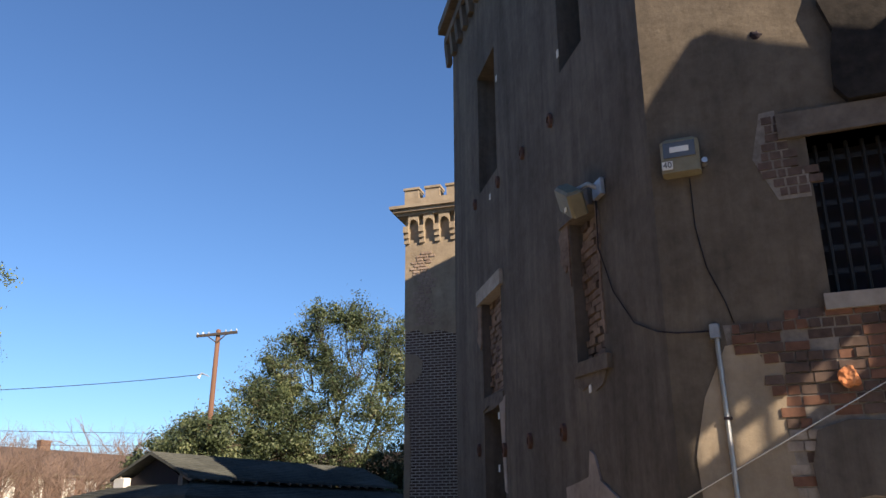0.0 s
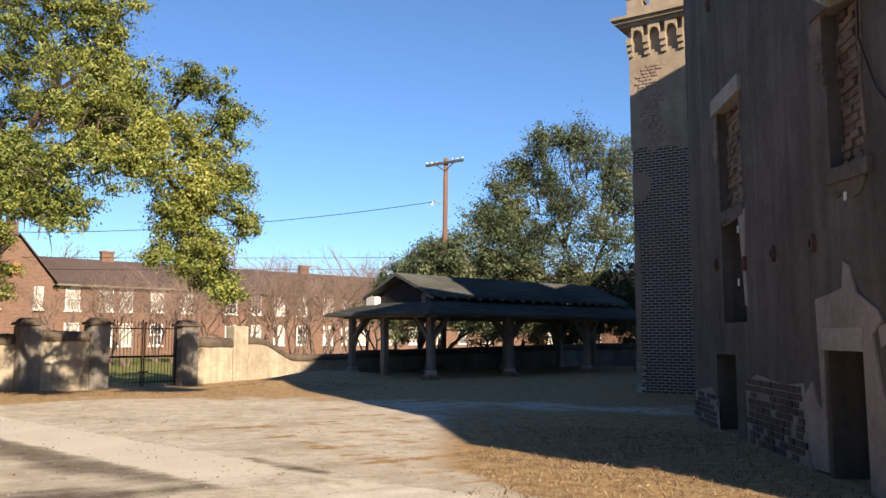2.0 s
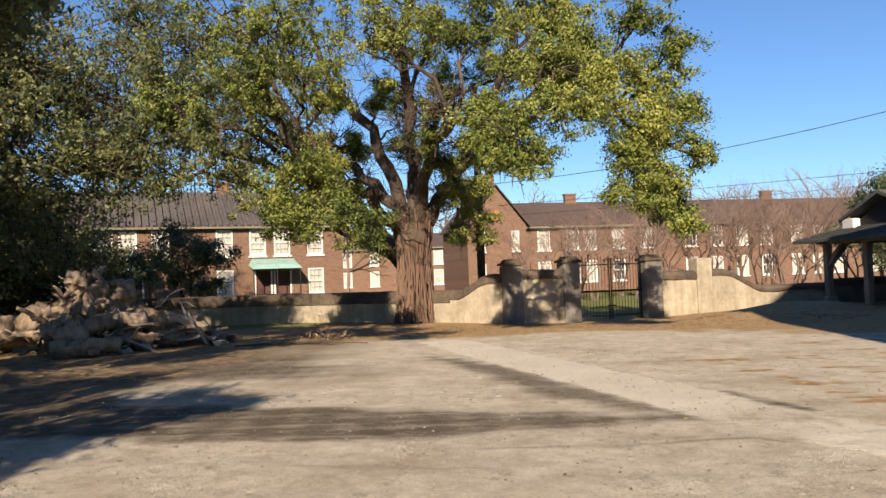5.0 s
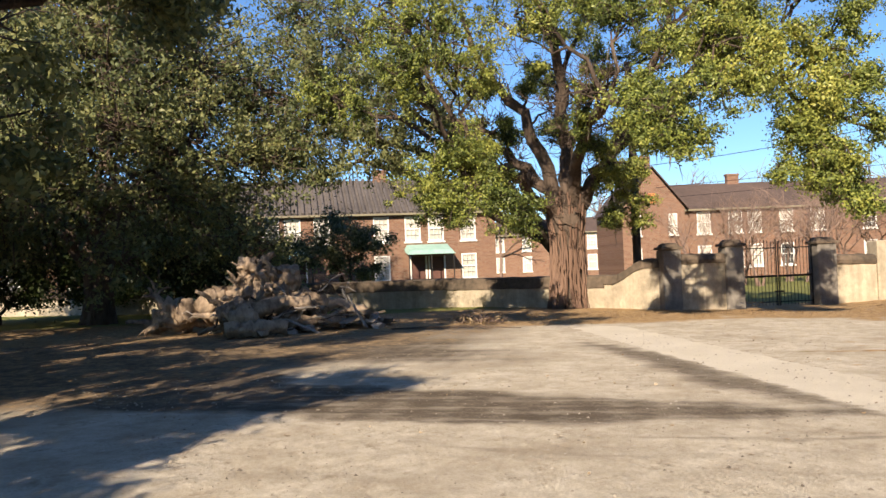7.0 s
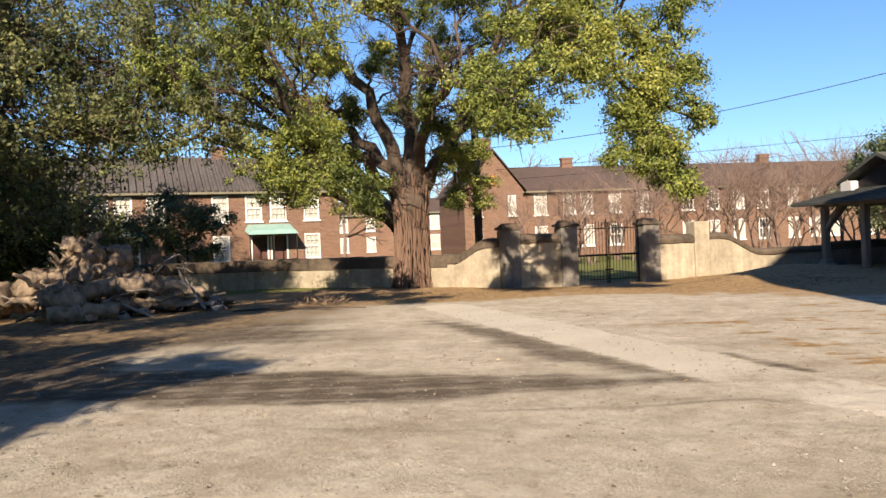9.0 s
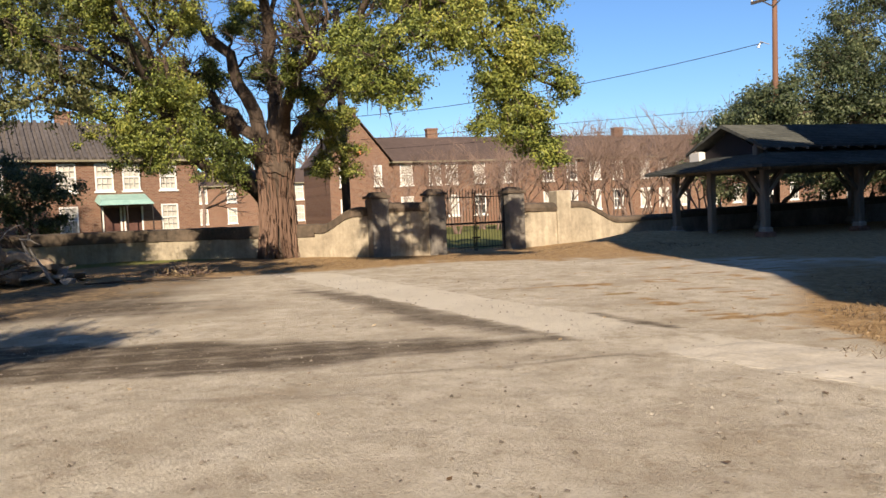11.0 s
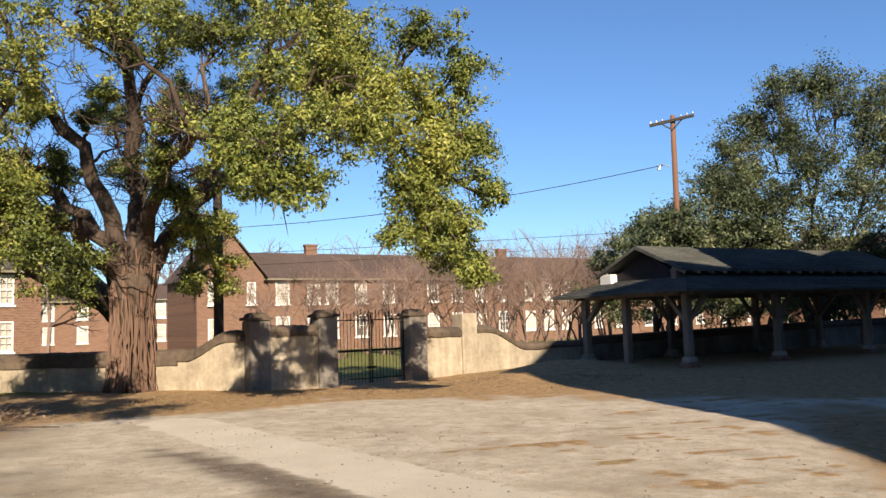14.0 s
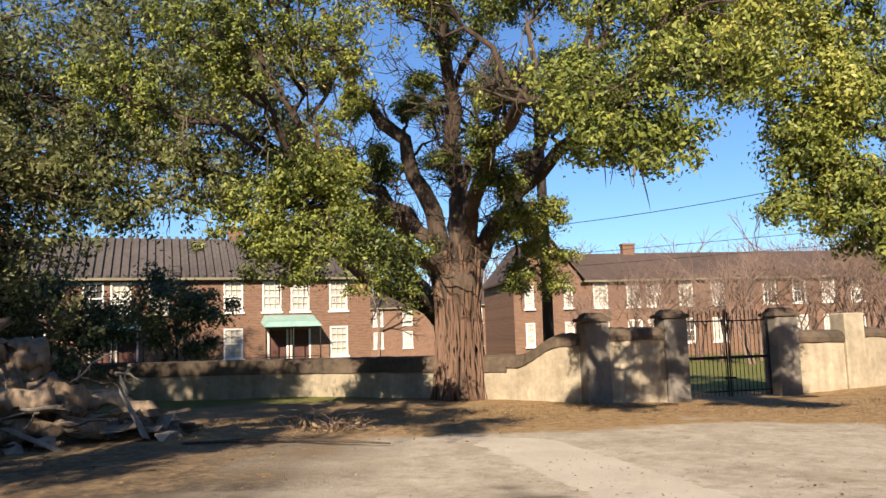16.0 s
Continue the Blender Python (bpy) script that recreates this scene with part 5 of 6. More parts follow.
        can = [P(d - 1.5, -1.6, 2.45), P(d + 1.5, -1.6, 2.45), P(d + 1.5, 0.0, 2.75), P(d - 1.5, 0.0, 2.75)]
        top = [P(d - 1.3, -1.35, 2.72), P(d + 1.3, -1.35, 2.72), P(d + 1.3, 0.0, 3.1), P(d - 1.3, 0.0, 3.1)]
        por = part("porch_canopy", (can + top, BOXF), M_COPPER, r, "green copper porch canopy")
        for a in (-1.4, 0.0, 1.4):
            part("porch_post", tube([P(d + a, -1.5, 0), P(d + a, -1.5, 2.5)], [0.035, 0.035], 6), M_IRON, por)
        part("porch_rail", beam(P(d - 1.4, -1.5, 0.9), P(d + 1.4, -1.5, 0.9), 0.04, 0.05), M_IRON, por)
    for s in (L * 0.12, L * 0.45, L * 0.8):
        c = P(s, depth / 2, ridge - 0.4)
        ch = part("chimney", join(box((c.x, c.y, c.z), (0.9, 0.55, 1.0), (ux.x, ux.y), 0.03), box((c.x, c.y, c.z + 0.95), (1.02, 0.67, 0.14), (ux.x, ux.y), 0.03)), mb, rf)
    return r


M_REDDOOR = plain("red_door", (0.09, 0.042, 0.034), (0.16, 0.075, 0.058), 5, 0.6)
WB = [2.2, 4.5, 5.9, 8.2, 10.5, 14.3, 16.5, 18.7, 20.9, 23.6, 25.5, 27.4, 31.0, 33.4, 37.0, 40.0, 43.6, 47.0, 51.0]
PB1 = Vector((-41.4, 44.4, 0))
UB = Vector((0.51, 0.86, 0)).normalized()
qb = PB1 + UB * 54
terrace("terrace", (PB1.x, PB1.y), (qb.x, qb.y), 8.5, 5.15, 7.3, WB, "long red-brick two-storey terrace with brown roof and white sashes", M_ROOFTILE, 3)
PA1, UA = Vector((-55.0, -2.0, 0)), Vector((0.35, 0.937, 0)).normalized()
qa = PA1 + UA * 34.5
terrace("terrace", (PA1.x, PA1.y), (qa.x, qa.y), 8.5, 5.15, 7.7, [1.5, 5, 8.5, 11, 14.5, 17.2, 19.8, 21.1, 22.9, 26.6, 28.6, 30.1, 32.2], "red-brick two-storey terrace with ribbed tile roof and copper porches", M_TILEA, 5, 0.42, (9.8, 21.3, 30.0))
terrace("terrace", (-84.0, 41.5), (-56.0, 66.0), 8.0, 4.9, 6.6, [2, 5, 8.5, 12, 15, 18, 21.5, 25, 28, 31, 34], "pale brick terrace seen between the nearer houses", M_ROOFTILE, 8)


terrace("terrace", (-12.0, 66.0), (14.0, 60.0), 8.0, 5.2, 7.0, [2, 5.5, 9, 12.5, 16, 19.5, 23], "pinkish brick house behind the pavilion trees", M_ROOFTILE, 10)


def cross_gable():
    """Projecting gabled bay at the terrace's end."""
    r = empty("gabled_bay", (PB1.x, PB1.y, 0), "brick gabled bay with narrow white windows and chimney", "house")
    nf = Vector((UB.y, -UB.x, 0))
    key = (round(UB.x, 3), round(UB.y, 3))

    def P(s, d, z):
        return PB1 + UB * s + nf * d + Vector((0, 0, z))
    s0, s1, d = -3.4, 1.1, 0.8
    out = [(s0, -0.3), (s1, -0.3), (s1, 5.2), ((s0 + s1) / 2, 8.0), (s0, 5.2)]
    v = [P(s, d, z) for s, z in out] + [P(s, -8, z) for s, z in out]
    part("wall", (v, [tuple(range(5)), tuple(range(9, 4, -1))] + [(i, 5 + i, 5 + (i + 1) % 5, (i + 1) % 5) for i in range(5)]), M_HOUSEBRICK[key], r)
    rr = []
    for a, b in (((s0 - 0.3, 5.05), ((s0 + s1) / 2, 8.15)), (((s0 + s1) / 2, 8.15), (s1 + 0.3, 5.05))):
        q = [P(a[0], d + 0.15, a[1]), P(b[0], d + 0.15, b[1]), P(b[0], -8, b[1]), P(a[0], -8, a[1])]
        rr.append((q + [w + Vector((0, 0, 0.12)) for w in q], BOXF))
    part("roof", join(*rr), M_ROOFTILE, r)
    for s in (s0 + 0.7, s1 - 1.2):
        for z in (3.3, 0.9):
            window(r, (P(s0, d + 0.11, 0).x, P(s0, d + 0.11, 0).y), UB, s - s0, z, 0.6, 1.5, True, nf)
    c = P((s0 + s1) / 2, -1, 7.6)
    part("chimney", box((c.x, c.y, c.z), (0.7, 0.6, 1.6), (UB.x, UB.y), 0.04), M_HOUSEBRICK[key], r)
    c = P((s0 + s1) / 2 - 0.1, d + 0.08, 5.6)
    part("vent", box((c.x, c.y, c.z), (0.5, 0.12, 0.7), (UB.x, UB.y), 0.04), M_REDORANGE, r, "red painted gable vent")


cross_gable()

# ---- trees ----


def curve_point(w, u):
    """Point at u on a smooth curve through the points w (Catmull-Rom)."""
    i = min(int(u), len(w) - 2)
    t = u - i
    a, b, c, d = w[max(i - 1, 0)], w[i], w[i + 1], w[min(i + 2, len(w) - 1)]
    return 0.5 * (2 * b + (c - a) * t + (2 * a - 5 * b + 4 * c - d) * t * t + (3 * b - a - 3 * c + d) * t ** 3)


def tree(name, base, clumps, nodes, trunk_h, r0, leaf, bark, label, density=1.0, leaf_size=0.08, flare=1.5, seed=1, vines=0, twigs=5, limb_r=0.26, spread=0.26, per=160, tips=False, moss=0, bare=0, sprays=0):
    """Broadleaf tree. nodes: where the main limbs divide; clumps: (x, y, z, radius) of foliage, each fed by a branch from the nearest node."""
    rng, nr = random.Random(seed), np.random.default_rng(seed)
    B = Vector((*base, 0))
    t = empty(name, B, label, "tree")
    pts, rad = [], []
    steps = 14
    for i in range(steps + 1):
        k = i / steps
        pts.append(B + Vector((0.12 * math.sin(k * 3 + seed), 0.1 * math.sin(k * 4), -0.3 + k * (trunk_h + 0.3))))
        rad.append(r0 * (1 + (flare - 1) * math.exp(-k * 5.0)) * (1 - 0.12 * k) * (1 + 1.1 * max(0, k - 0.72)))
    for up, k in ((0.22, 0.72), (0.4, 0.3)):
        pts.append(pts[steps] + Vector((0, 0, up)))
        rad.append(rad[steps] * k)
    part("trunk", tube(pts, rad, 44, 0.06, 9, seed), bark, t, smooth=True)
    top = B + Vector((0, 0, trunk_h - 0.45))
    lines = []
    for k, q in enumerate(nodes):
        if isinstance(q, list):                       # a limb given by its bends
            w = [top] + [Vector(p) for p in q]
            line = [curve_point(w, i * (len(w) - 1) / 14) for i in range(15)]
            line = [p + Vector((rng.gauss(0, 0.09), rng.gauss(0, 0.09), rng.gauss(0, 0.09))) * min(i, 3) / 3 for i, p in enumerate(line)]
        else:
            q = Vector(q)
            d = q - top
            f0 = top + Vector((d.x, d.y, 0)).normalized() * r0 * 0.45 - Vector((0, 0, rng.uniform(0, 0.6)))
            mid = f0.lerp(q, 0.5) + Vector((rng.uniform(-0.35, 0.35), rng.uniform(-0.35, 0.35), 0.07 * d.length))
            line = bend(f0, mid, 5, 0.0, 0.14, rng)[:-1] + bend(mid, q, 5, 0.12, 0.16, rng)
        lines.append(line)
        n = len(line)
        lr = limb_r * rng.uniform(0.85, 1.1)
        part("limb", tube(line, [lr * (1.3 - 0.95 * (i / (n - 1))) for i in range(n)], 12, 0.08, 5, k), bark, t, smooth=True)
    twig_geo, leaf_c, tip_c, moss_geo = [], [], [], []
    for k, line in enumerate(lines):                  # leafless side branches in the open heart of the crown
        for i in range(bare):
            p = line[rng.randint(4, 12)]
            d = Vector((rng.gauss(0, 1), rng.gauss(0, 1), rng.gauss(0.55, 0.6))).normalized()
            br = bend(p, p + d * rng.uniform(0.9, 2.3), 7, 0.1, 0.45, rng)
            r1 = rng.uniform(0.022, 0.05)
            part("branch", tube(br, [r1 * (1 - 0.11 * j) for j in range(8)], 6), bark, t, smooth=True)
            for j in range(14):
                a = br[rng.randint(2, 7)]
                q = a + (d + Vector((rng.gauss(0, 0.8), rng.gauss(0, 0.8), rng.gauss(-0.1, 0.8)))).normalized() * rng.uniform(0.35, 1.0)
                bp = bend(a, q, 3, -0.05, 0.4, rng)
                twig_geo.append(tube(bp, [0.017, 0.013, 0.009, 0.004], 3))
                q2 = bp[2] + Vector((rng.gauss(0, 0.25), rng.gauss(0, 0.25), rng.gauss(-0.05, 0.25)))
                twig_geo.append(tube(bend(bp[2], q2, 2, 0.0, 0.4, rng), [0.009, 0.007, 0.003], 3))
    clumps = list(clumps)
    for k in range(sprays):
        p = rng.choice(lines)[rng.randint(6, 13)]
        clumps.append((p.x + rng.gauss(0, 0.6), p.y + rng.gauss(0, 0.6), p.z + rng.gauss(0.1, 0.5), rng.uniform(0.25, 0.5)))
    for ci, c in enumerate(clumps):
        e, cr = Vector(c[:3]), c[3]
        line = min(lines, key=lambda q: min((p - e).length for p in q[4:]))
        f0 = min(line[4:], key=lambda q: (q - e).length)
        d = (e - f0).length
        br = bend(f0, e, 7, 0.06 * d, 0.3, rng)
        r1 = limb_r * (0.28 + 0.03 * d)
        part("branch", tube(br, [r1 * (1 - 0.11 * i) for i in range(8)], 7, 0.05, 4, ci), bark, t, smooth=True)
        for k in range(max(4, int(twigs * cr * 2))):
            a = br[rng.randint(3, 7)]
            d3 = Vector((rng.gauss(0, 1), rng.gauss(0, 1), rng.gauss(0, 0.75) + 0.1)).normalized()
            q = e + d3 * cr * rng.uniform(0.6, 1.15)
            bp = bend(a, q, 4, 0.1, 0.3, rng)
            twig_geo.append(tube(bp, [r1 * 0.35 * (1 - 0.2 * i) + 0.006 for i in range(5)], 4))
            for q2 in (q, bp[3], bp[2]):
                g = q2 + Vector((rng.gauss(0, 0.35), rng.gauss(0, 0.35), rng.gauss(-0.05, 0.3))) * cr
                twig_geo.append(tube(bend(q2, g, 2, 0.05, 0.3, rng), [0.014, 0.01, 0.004], 3))
                tip_c.append(g)
            tip_c += [q, bp[3]]
        for k in range(int(moss * cr)):
            p = br[rng.randint(2, 7)] + Vector((rng.gauss(0, 0.3), rng.gauss(0, 0.3), rng.gauss(-0.1, 0.2))) * cr
            L = rng.uniform(0.3, 1.0)
            moss_geo.append(tube(bend(p, p + Vector((rng.gauss(0, 0.08), rng.gauss(0, 0.08), -L)), 4, 0.0, 0.25, rng), [0.012, 0.018, 0.014, 0.009, 0.003], 3))
        m = int(density * 8 * cr ** 2) + 5
        dirs = nr.normal(0, 1, (m, 3))
        dirs /= np.linalg.norm(dirs, axis=1)[:, None]
        rr = cr * nr.uniform(0.3, 1.2, m) ** 0.7
        leaf_c.append(dirs * rr[:, None] * np.array([1.1, 1.1, 0.85]) + np.array(e))
    tw = part("twig_mass", join(*twig_geo), bark, t)
    tagged(tw, "tangle of fine twigs", kind="stuff")
    if vines:
        geo = []
        for k in range(vines):
            a = 2 * math.pi * k / vines + rng.uniform(-0.1, 0.1)
            rr = r0 * rng.uniform(0.98, 1.1)
            line = []
            zt = trunk_h * rng.uniform(0.5, 1.35)
            ph = rng.uniform(0, 6)
            for i in range(12):
                z = -0.1 + i / 11 * zt
                fl = (1 + (flare - 1) * math.exp(-max(0, z) / trunk_h * 5))
                b = a + 0.07 * math.sin(i * 0.8 + ph)
                fl *= 1 + 0.5 * max(0, z / trunk_h - 0.72)
                line.append(B + Vector((math.cos(b) * rr * fl, math.sin(b) * rr * fl, z)) + Vector((rng.gauss(0, 0.02), rng.gauss(0, 0.02), 0)))
            w = rng.uniform(0.015, 0.06)
            geo.append(tube(line, [w * rng.uniform(0.7, 1.2) for i in range(12)], 5))
        tagged(part("vine_tangle", join(*geo), M_REDBARK, t, "reddish stringy vine stems", True), kind="stuff")
    if moss_geo:
        tagged(part("hanging_moss", join(*moss_geo), M_MOSS, t, "grey-brown strands of hanging moss"), kind="stuff")
    cs = np.array([tuple(p) for p in tip_c]) if tips else np.concatenate(leaf_c)
    cs[:, 2] = np.maximum(cs[:, 2], 0.8)
    n = np.clip(nr.normal(per, per * 0.4, len(cs)), per * 0.2, per * 2).astype(int)
    c = np.repeat(cs, n, 0)
    sp = np.repeat(spread * nr.uniform(0.6, 1.35, len(cs)), n)
    off = nr.normal(0, 1, c.shape)
    face = off + nr.normal(0, 0.55, c.shape) + np.array([0, 0, 0.3])
    face /= np.linalg.norm(face, axis=1)[:, None]
    c = c + off * sp[:, None] * np.array([1, 1, 0.75])
    v, f = leaves_np(c, 1, 0.0, leaf_size, nr, face=face)
    crown = fast_mesh("crown", v, f, leaf)
    crown.parent = t
    crown.matrix_parent_inverse = Matrix.Translation(t.location).inverted()
    tagged(crown, "dense small evergreen leaves", kind="stuff")
    return t


OAK = [(-11.7, 17.1, 4.0, 0.7), (-11.2, 17.4, 3.2, 0.8), (-11.2, 17.3, 3.6, 0.75), (-10.8, 17.5, 4.7, 0.7), (-10.9, 17.2, 2.7, 0.7), (-11.6, 17.0, 4.5, 0.7), (-11.3, 17.6, 6.2, 0.7), (-12.0, 16.8, 6.7, 1.0), (-12.9, 16.9, 7.9, 0.9), (-12.5, 13.4, 4.7, 1.08), (-12.1, 13.5, 3.9, 0.69), (-13.1, 13.3, 4.4, 0.71), (-12.1, 14.7, 5.3, 1.06), (-12.2, 15.2, 6.5, 1.09), (-13.2, 15.1, 7.5, 1.11), (-15.7, 15.5, 8.5, 1.23), (-18.2, 15.8, 8.9, 1.17), (-15.6, 15.8, 9.8, 1.3), (-17.9, 16.1, 11.2, 1.7), (-15.0, 16.0, 8.8, 0.9), (-17.6, 13.3, 8.3, 1.23), (-18.1, 11.7, 7.1, 1.12), (-18.5, 10.1, 6.6, 1.02), (-19.0, 11.3, 8.3, 1.23)]
OAK2 = [(-18.3, 12.3, 9.8, 1.53), (-19.6, 10.2, 8.7, 1.23), (-19.3, 12.6, 4.2, 1.25), (-18.6, 12.8, 3.1, 1.0), (-18.1, 13.5, 2.8, 0.9), (-19.8, 11.9, 3.9, 1.1), (-19.9, 12.4, 3.0, 0.9), (-19.0, 12.2, 4.8, 0.8), (-22.6, 21.3, 9.2, 0.9), (-24.3, 19.3, 8.6, 0.8), (-20.4, 22.1, 9.0, 1.25), (-20.0, 16.7, 14.0, 2.3), (-17.8, 17.0, 12.2, 1.7), (-20.9, 13.9, 13.0, 2.0), (-19.7, 19.3, 3.3, 0.8), (-14.6, 18.6, 7.4, 1.0), (-21.6, 9.6, 6.6, 1.2)]
OAK_N = [[(-21.3, 19.2, 4.2), (-20.8, 19.6, 5.4), (-20.0, 20.0, 6.8), (-18.8, 20.2, 8.4), (-17.6, 19.8, 9.8)],
         [(-21.8, 18.7, 4.6), (-21.9, 18.6, 6.0), (-21.9, 18.4, 7.4), (-21.5, 18.6, 9.0), (-20.8, 19.2, 10.8)],
         [(-22.3, 18.0, 4.8), (-22.7, 17.6, 6.2), (-23.1, 17.0, 7.4), (-23.6, 16.2, 8.6), (-23.8, 15.6, 10.4)],
         [(-21.9, 17.6, 3.6), (-21.2, 16.0, 4.2), (-20.2, 14.0, 4.5), (-19.4, 12.6, 4.4)],
         [(-21.0, 19.0, 4.4), (-19.6, 19.2, 5.4), (-17.6, 18.9, 6.2), (-15.4, 18.2, 6.9), (-13.4, 17.6, 6.6), (-11.9, 17.3, 5.2)],
         [(-21.3, 18.3, 4.3), (-20.0, 17.5, 5.1), (-18.0, 16.3, 5.7), (-15.8, 15.0, 5.8), (-13.8, 14.0, 5.2), (-12.9, 13.6, 4.6)],
         [(-22.3, 18.9, 4.8), (-22.6, 20.0, 6.6), (-22.4, 21.0, 8.4)],
         [(-22.6, 18.0, 4.2), (-23.6, 17.2, 5.6), (-24.3, 16.8, 6.4), (-25.4, 15.6, 7.2)],
         [(-21.8, 18.5, 5.2), (-21.6, 18.2, 7.0), (-20.6, 17.2, 9.0), (-19.2, 16.2, 10.6), (-18.2, 15.8, 11.8)]]
OAK3 = [(-11.1, 18.1, 7.0, 0.7), (-11.5, 17.7, 7.9, 0.8), (-22.9, 18.9, 3.4, 0.5), (-20.6, 19.6, 2.9, 0.5), (-10.7, 18.4, 5.6, 0.55), (-10.5, 18.1, 4.3, 0.45), (-12.1, 16.7, 3.4, 0.4), (-10.6, 17.8, 2.4, 0.4), (-11.4, 17.3, 5.2, 0.8), (-12.3, 16.6, 5.6, 0.8), (-10.9, 17.6, 5.6, 0.6), (-13.8, 16.6, 8.6, 0.8), (-23.2, 16.2, 7.6, 0.6), (-19.9, 18.9, 4.3, 0.9), (-18.6, 18.4, 4.2, 0.7), (-13.2, 16.4, 9.4, 0.9), (-14.4, 16.2, 10.2, 1.0)]
tree("live_oak", (-21.97, 18.55), [(x, y, z, 0.86 * r) for x, y, z, r in OAK + OAK2 + OAK3], OAK_N, 3.2, 0.55, M_LEAF, M_BARK, "spreading old evergreen oak with vine-wrapped trunk by the wall", 0.5, 0.044, 1.3, 4, vines=80, twigs=7, limb_r=0.2, spread=0.125, per=88, tips=True, moss=4, bare=9, sprays=26)


def ring_clumps(base, spec, seed):
    """Foliage for a tree that stands mostly out of view: clumps scattered over rings (height, ring radius, count, clump radius)."""
    rng = random.Random(seed)
    out = []
    for z, rad, k, r in spec:
        for i in range(k):
            a = 2 * math.pi * (i + rng.uniform(-0.3, 0.3)) / k
            q = rad * rng.uniform(0.75, 1.1)
            out.append((base[0] + q * math.cos(a), base[1] + q * math.sin(a), z + rng.uniform(-0.6, 0.6), r * rng.uniform(0.8, 1.2)))
    return out


def ring_nodes(base, z, rad, k):
    return [(base[0] + rad * math.cos(a), base[1] + rad * math.sin(a), z) for a in [6.283 * i / k for i in range(k)]]


THIRD = [(-24.3, 14.1, 6.8, 1.17), (-24.9, 12.9, 6.0, 1.17), (-26.4, 12.2, 6.3, 1.21), (-23.9, 12.8, 7.7, 1.32), (-25.5, 11.8, 7.9, 1.46), (-26.0, 10.6, 8.8, 1.56), (-25.3, 12.2, 9.8, 1.66), (-27.0, 10.9, 7.1, 1.31), (-24.8, 13.2, 5.0, 0.74), (-26.6, 11.7, 5.0, 0.85), (-27.3, 10.0, 5.5, 1.21), (-25.0, 14.8, 9.2, 1.21), (-27.5, 9.4, 7.8, 1.62), (-26.9, 11.1, 11.0, 1.82), (-25.5, 16.0, 7.4, 0.94)]
tree("mossy_oak", (-26.0, 21.5), THIRD, [(-25.8, 14.8, 5.8), (-26.4, 12.8, 5.5), (-25.0, 14.0, 7.2), (-26.8, 12.2, 6.8), (-26.2, 15.2, 8.0)], 3.0, 0.42, M_LEAF_M, M_BARK, "shadowy evergreen oak with low arching mossy limbs", 0.75, 0.07, 1.4, 33, twigs=7, limb_r=0.24, spread=0.17, per=30, tips=True, moss=14)
DO = (-31.6, 4.6)
tree("dark_oak", DO, ring_clumps(DO, ((2.4, 6.4, 11, 1.3), (4.0, 6.0, 11, 1.6), (6.0, 6.6, 12, 1.9), (8.4, 5.6, 11, 2.1), (10.6, 3.8, 8, 2.2), (12.4, 1.2, 3, 2.1), (7.2, 2.4, 5, 1.8)), 9), ring_nodes(DO, 5.6, 2.6, 6), 2.8, 0.5, M_LEAF_M, M_BARK, "large dark evergreen oak shading the stump pile", 0.5, 0.085, 1.5, 9, twigs=6, spread=0.2, per=22, tips=True, moss=6)
# S1 stands out of view, placed for the streaked shade it casts.
S1, S2 = (-4.8, -7.8), (-14.8, -4.8)
tree("shade_oak", S1, ring_clumps(S1, ((4.6, 4.2, 7, 1.1), (6.6, 3.8, 7, 1.2)), 23), ring_nodes(S1, 4.6, 1.9, 5), 2.6, 0.45, M_LEAF_D, M_BARK, "evergreen oak at the yard's edge casting streaked shade", 0.7, 0.11, 1.4, 24)
# Clumps added sunward of chosen ground points so that their shadows fall there.
OVER = []
for k, (gx, gy) in enumerate(((-22.0, 13.0), (-20.6, 14.2), (-19.2, 10.0), (-24.0, 12.2), (-19.6, 15.0), (-26.2, 13.4), (-18.2, 8.3), (-27.4, 14.6), (-17.6, 14.6), (-23.0, 14.4), (-17.3, 7.7), (-24.0, 13.6), (-18.8, 11.3), (-19.7, 13.5), (-27.2, 16.2), (-28.2, 15.2), (-29.2, 14.1), (-30.2, 13.1), (-31.2, 12.1), (-27.7, 15.6), (-29.8, 13.5), (-26.8, 14.4), (-28.4, 12.8))):
    z = 7.6 + 0.8 * (k % 3)
    OVER.append((gx + z * SUN_DIR.x / SUN_DIR.z, gy + z * SUN_DIR.y / SUN_DIR.z, z, 0.95))
def opening(clumps):
    """Drops the clumps whose shadow would fall on the stump pile."""
    out = []
    for x, y, z, r in clumps:
        k = (z - 1.0) / SUN_DIR.z
        if math.hypot((x - k * SUN_DIR.x + 21.5) / 2.4, (y - k * SUN_DIR.y - 7.3) / 2.4) > 1:
            out.append((x, y, z, r))
    return out


tree("shade_oak", S2, opening(OVER + ring_clumps(S2, ((4.2, 5.2, 10, 1.4), (6.4, 5.4, 10, 1.6), (8.8, 4.2, 9, 1.7), (10.6, 2.0, 5, 1.7)), 27)), ring_nodes(S2, 5.0, 2.4, 6) + [(-13.2, -0.6, 6.8), (-14.6, 0.6, 6.6), (-11.6, 0.2, 7.2), (-17.4, 0.2, 6.8), (-19.0, -0.6, 7.0)], 2.6, 0.5, M_LEAF_M, M_BARK, "evergreen oak overhanging the yard beside the stump pile", 0.72, 0.1, 1.4, 28, per=115)
# Out of view, added only to shade the far left wall.
S3 = (-23.5, -5.0)
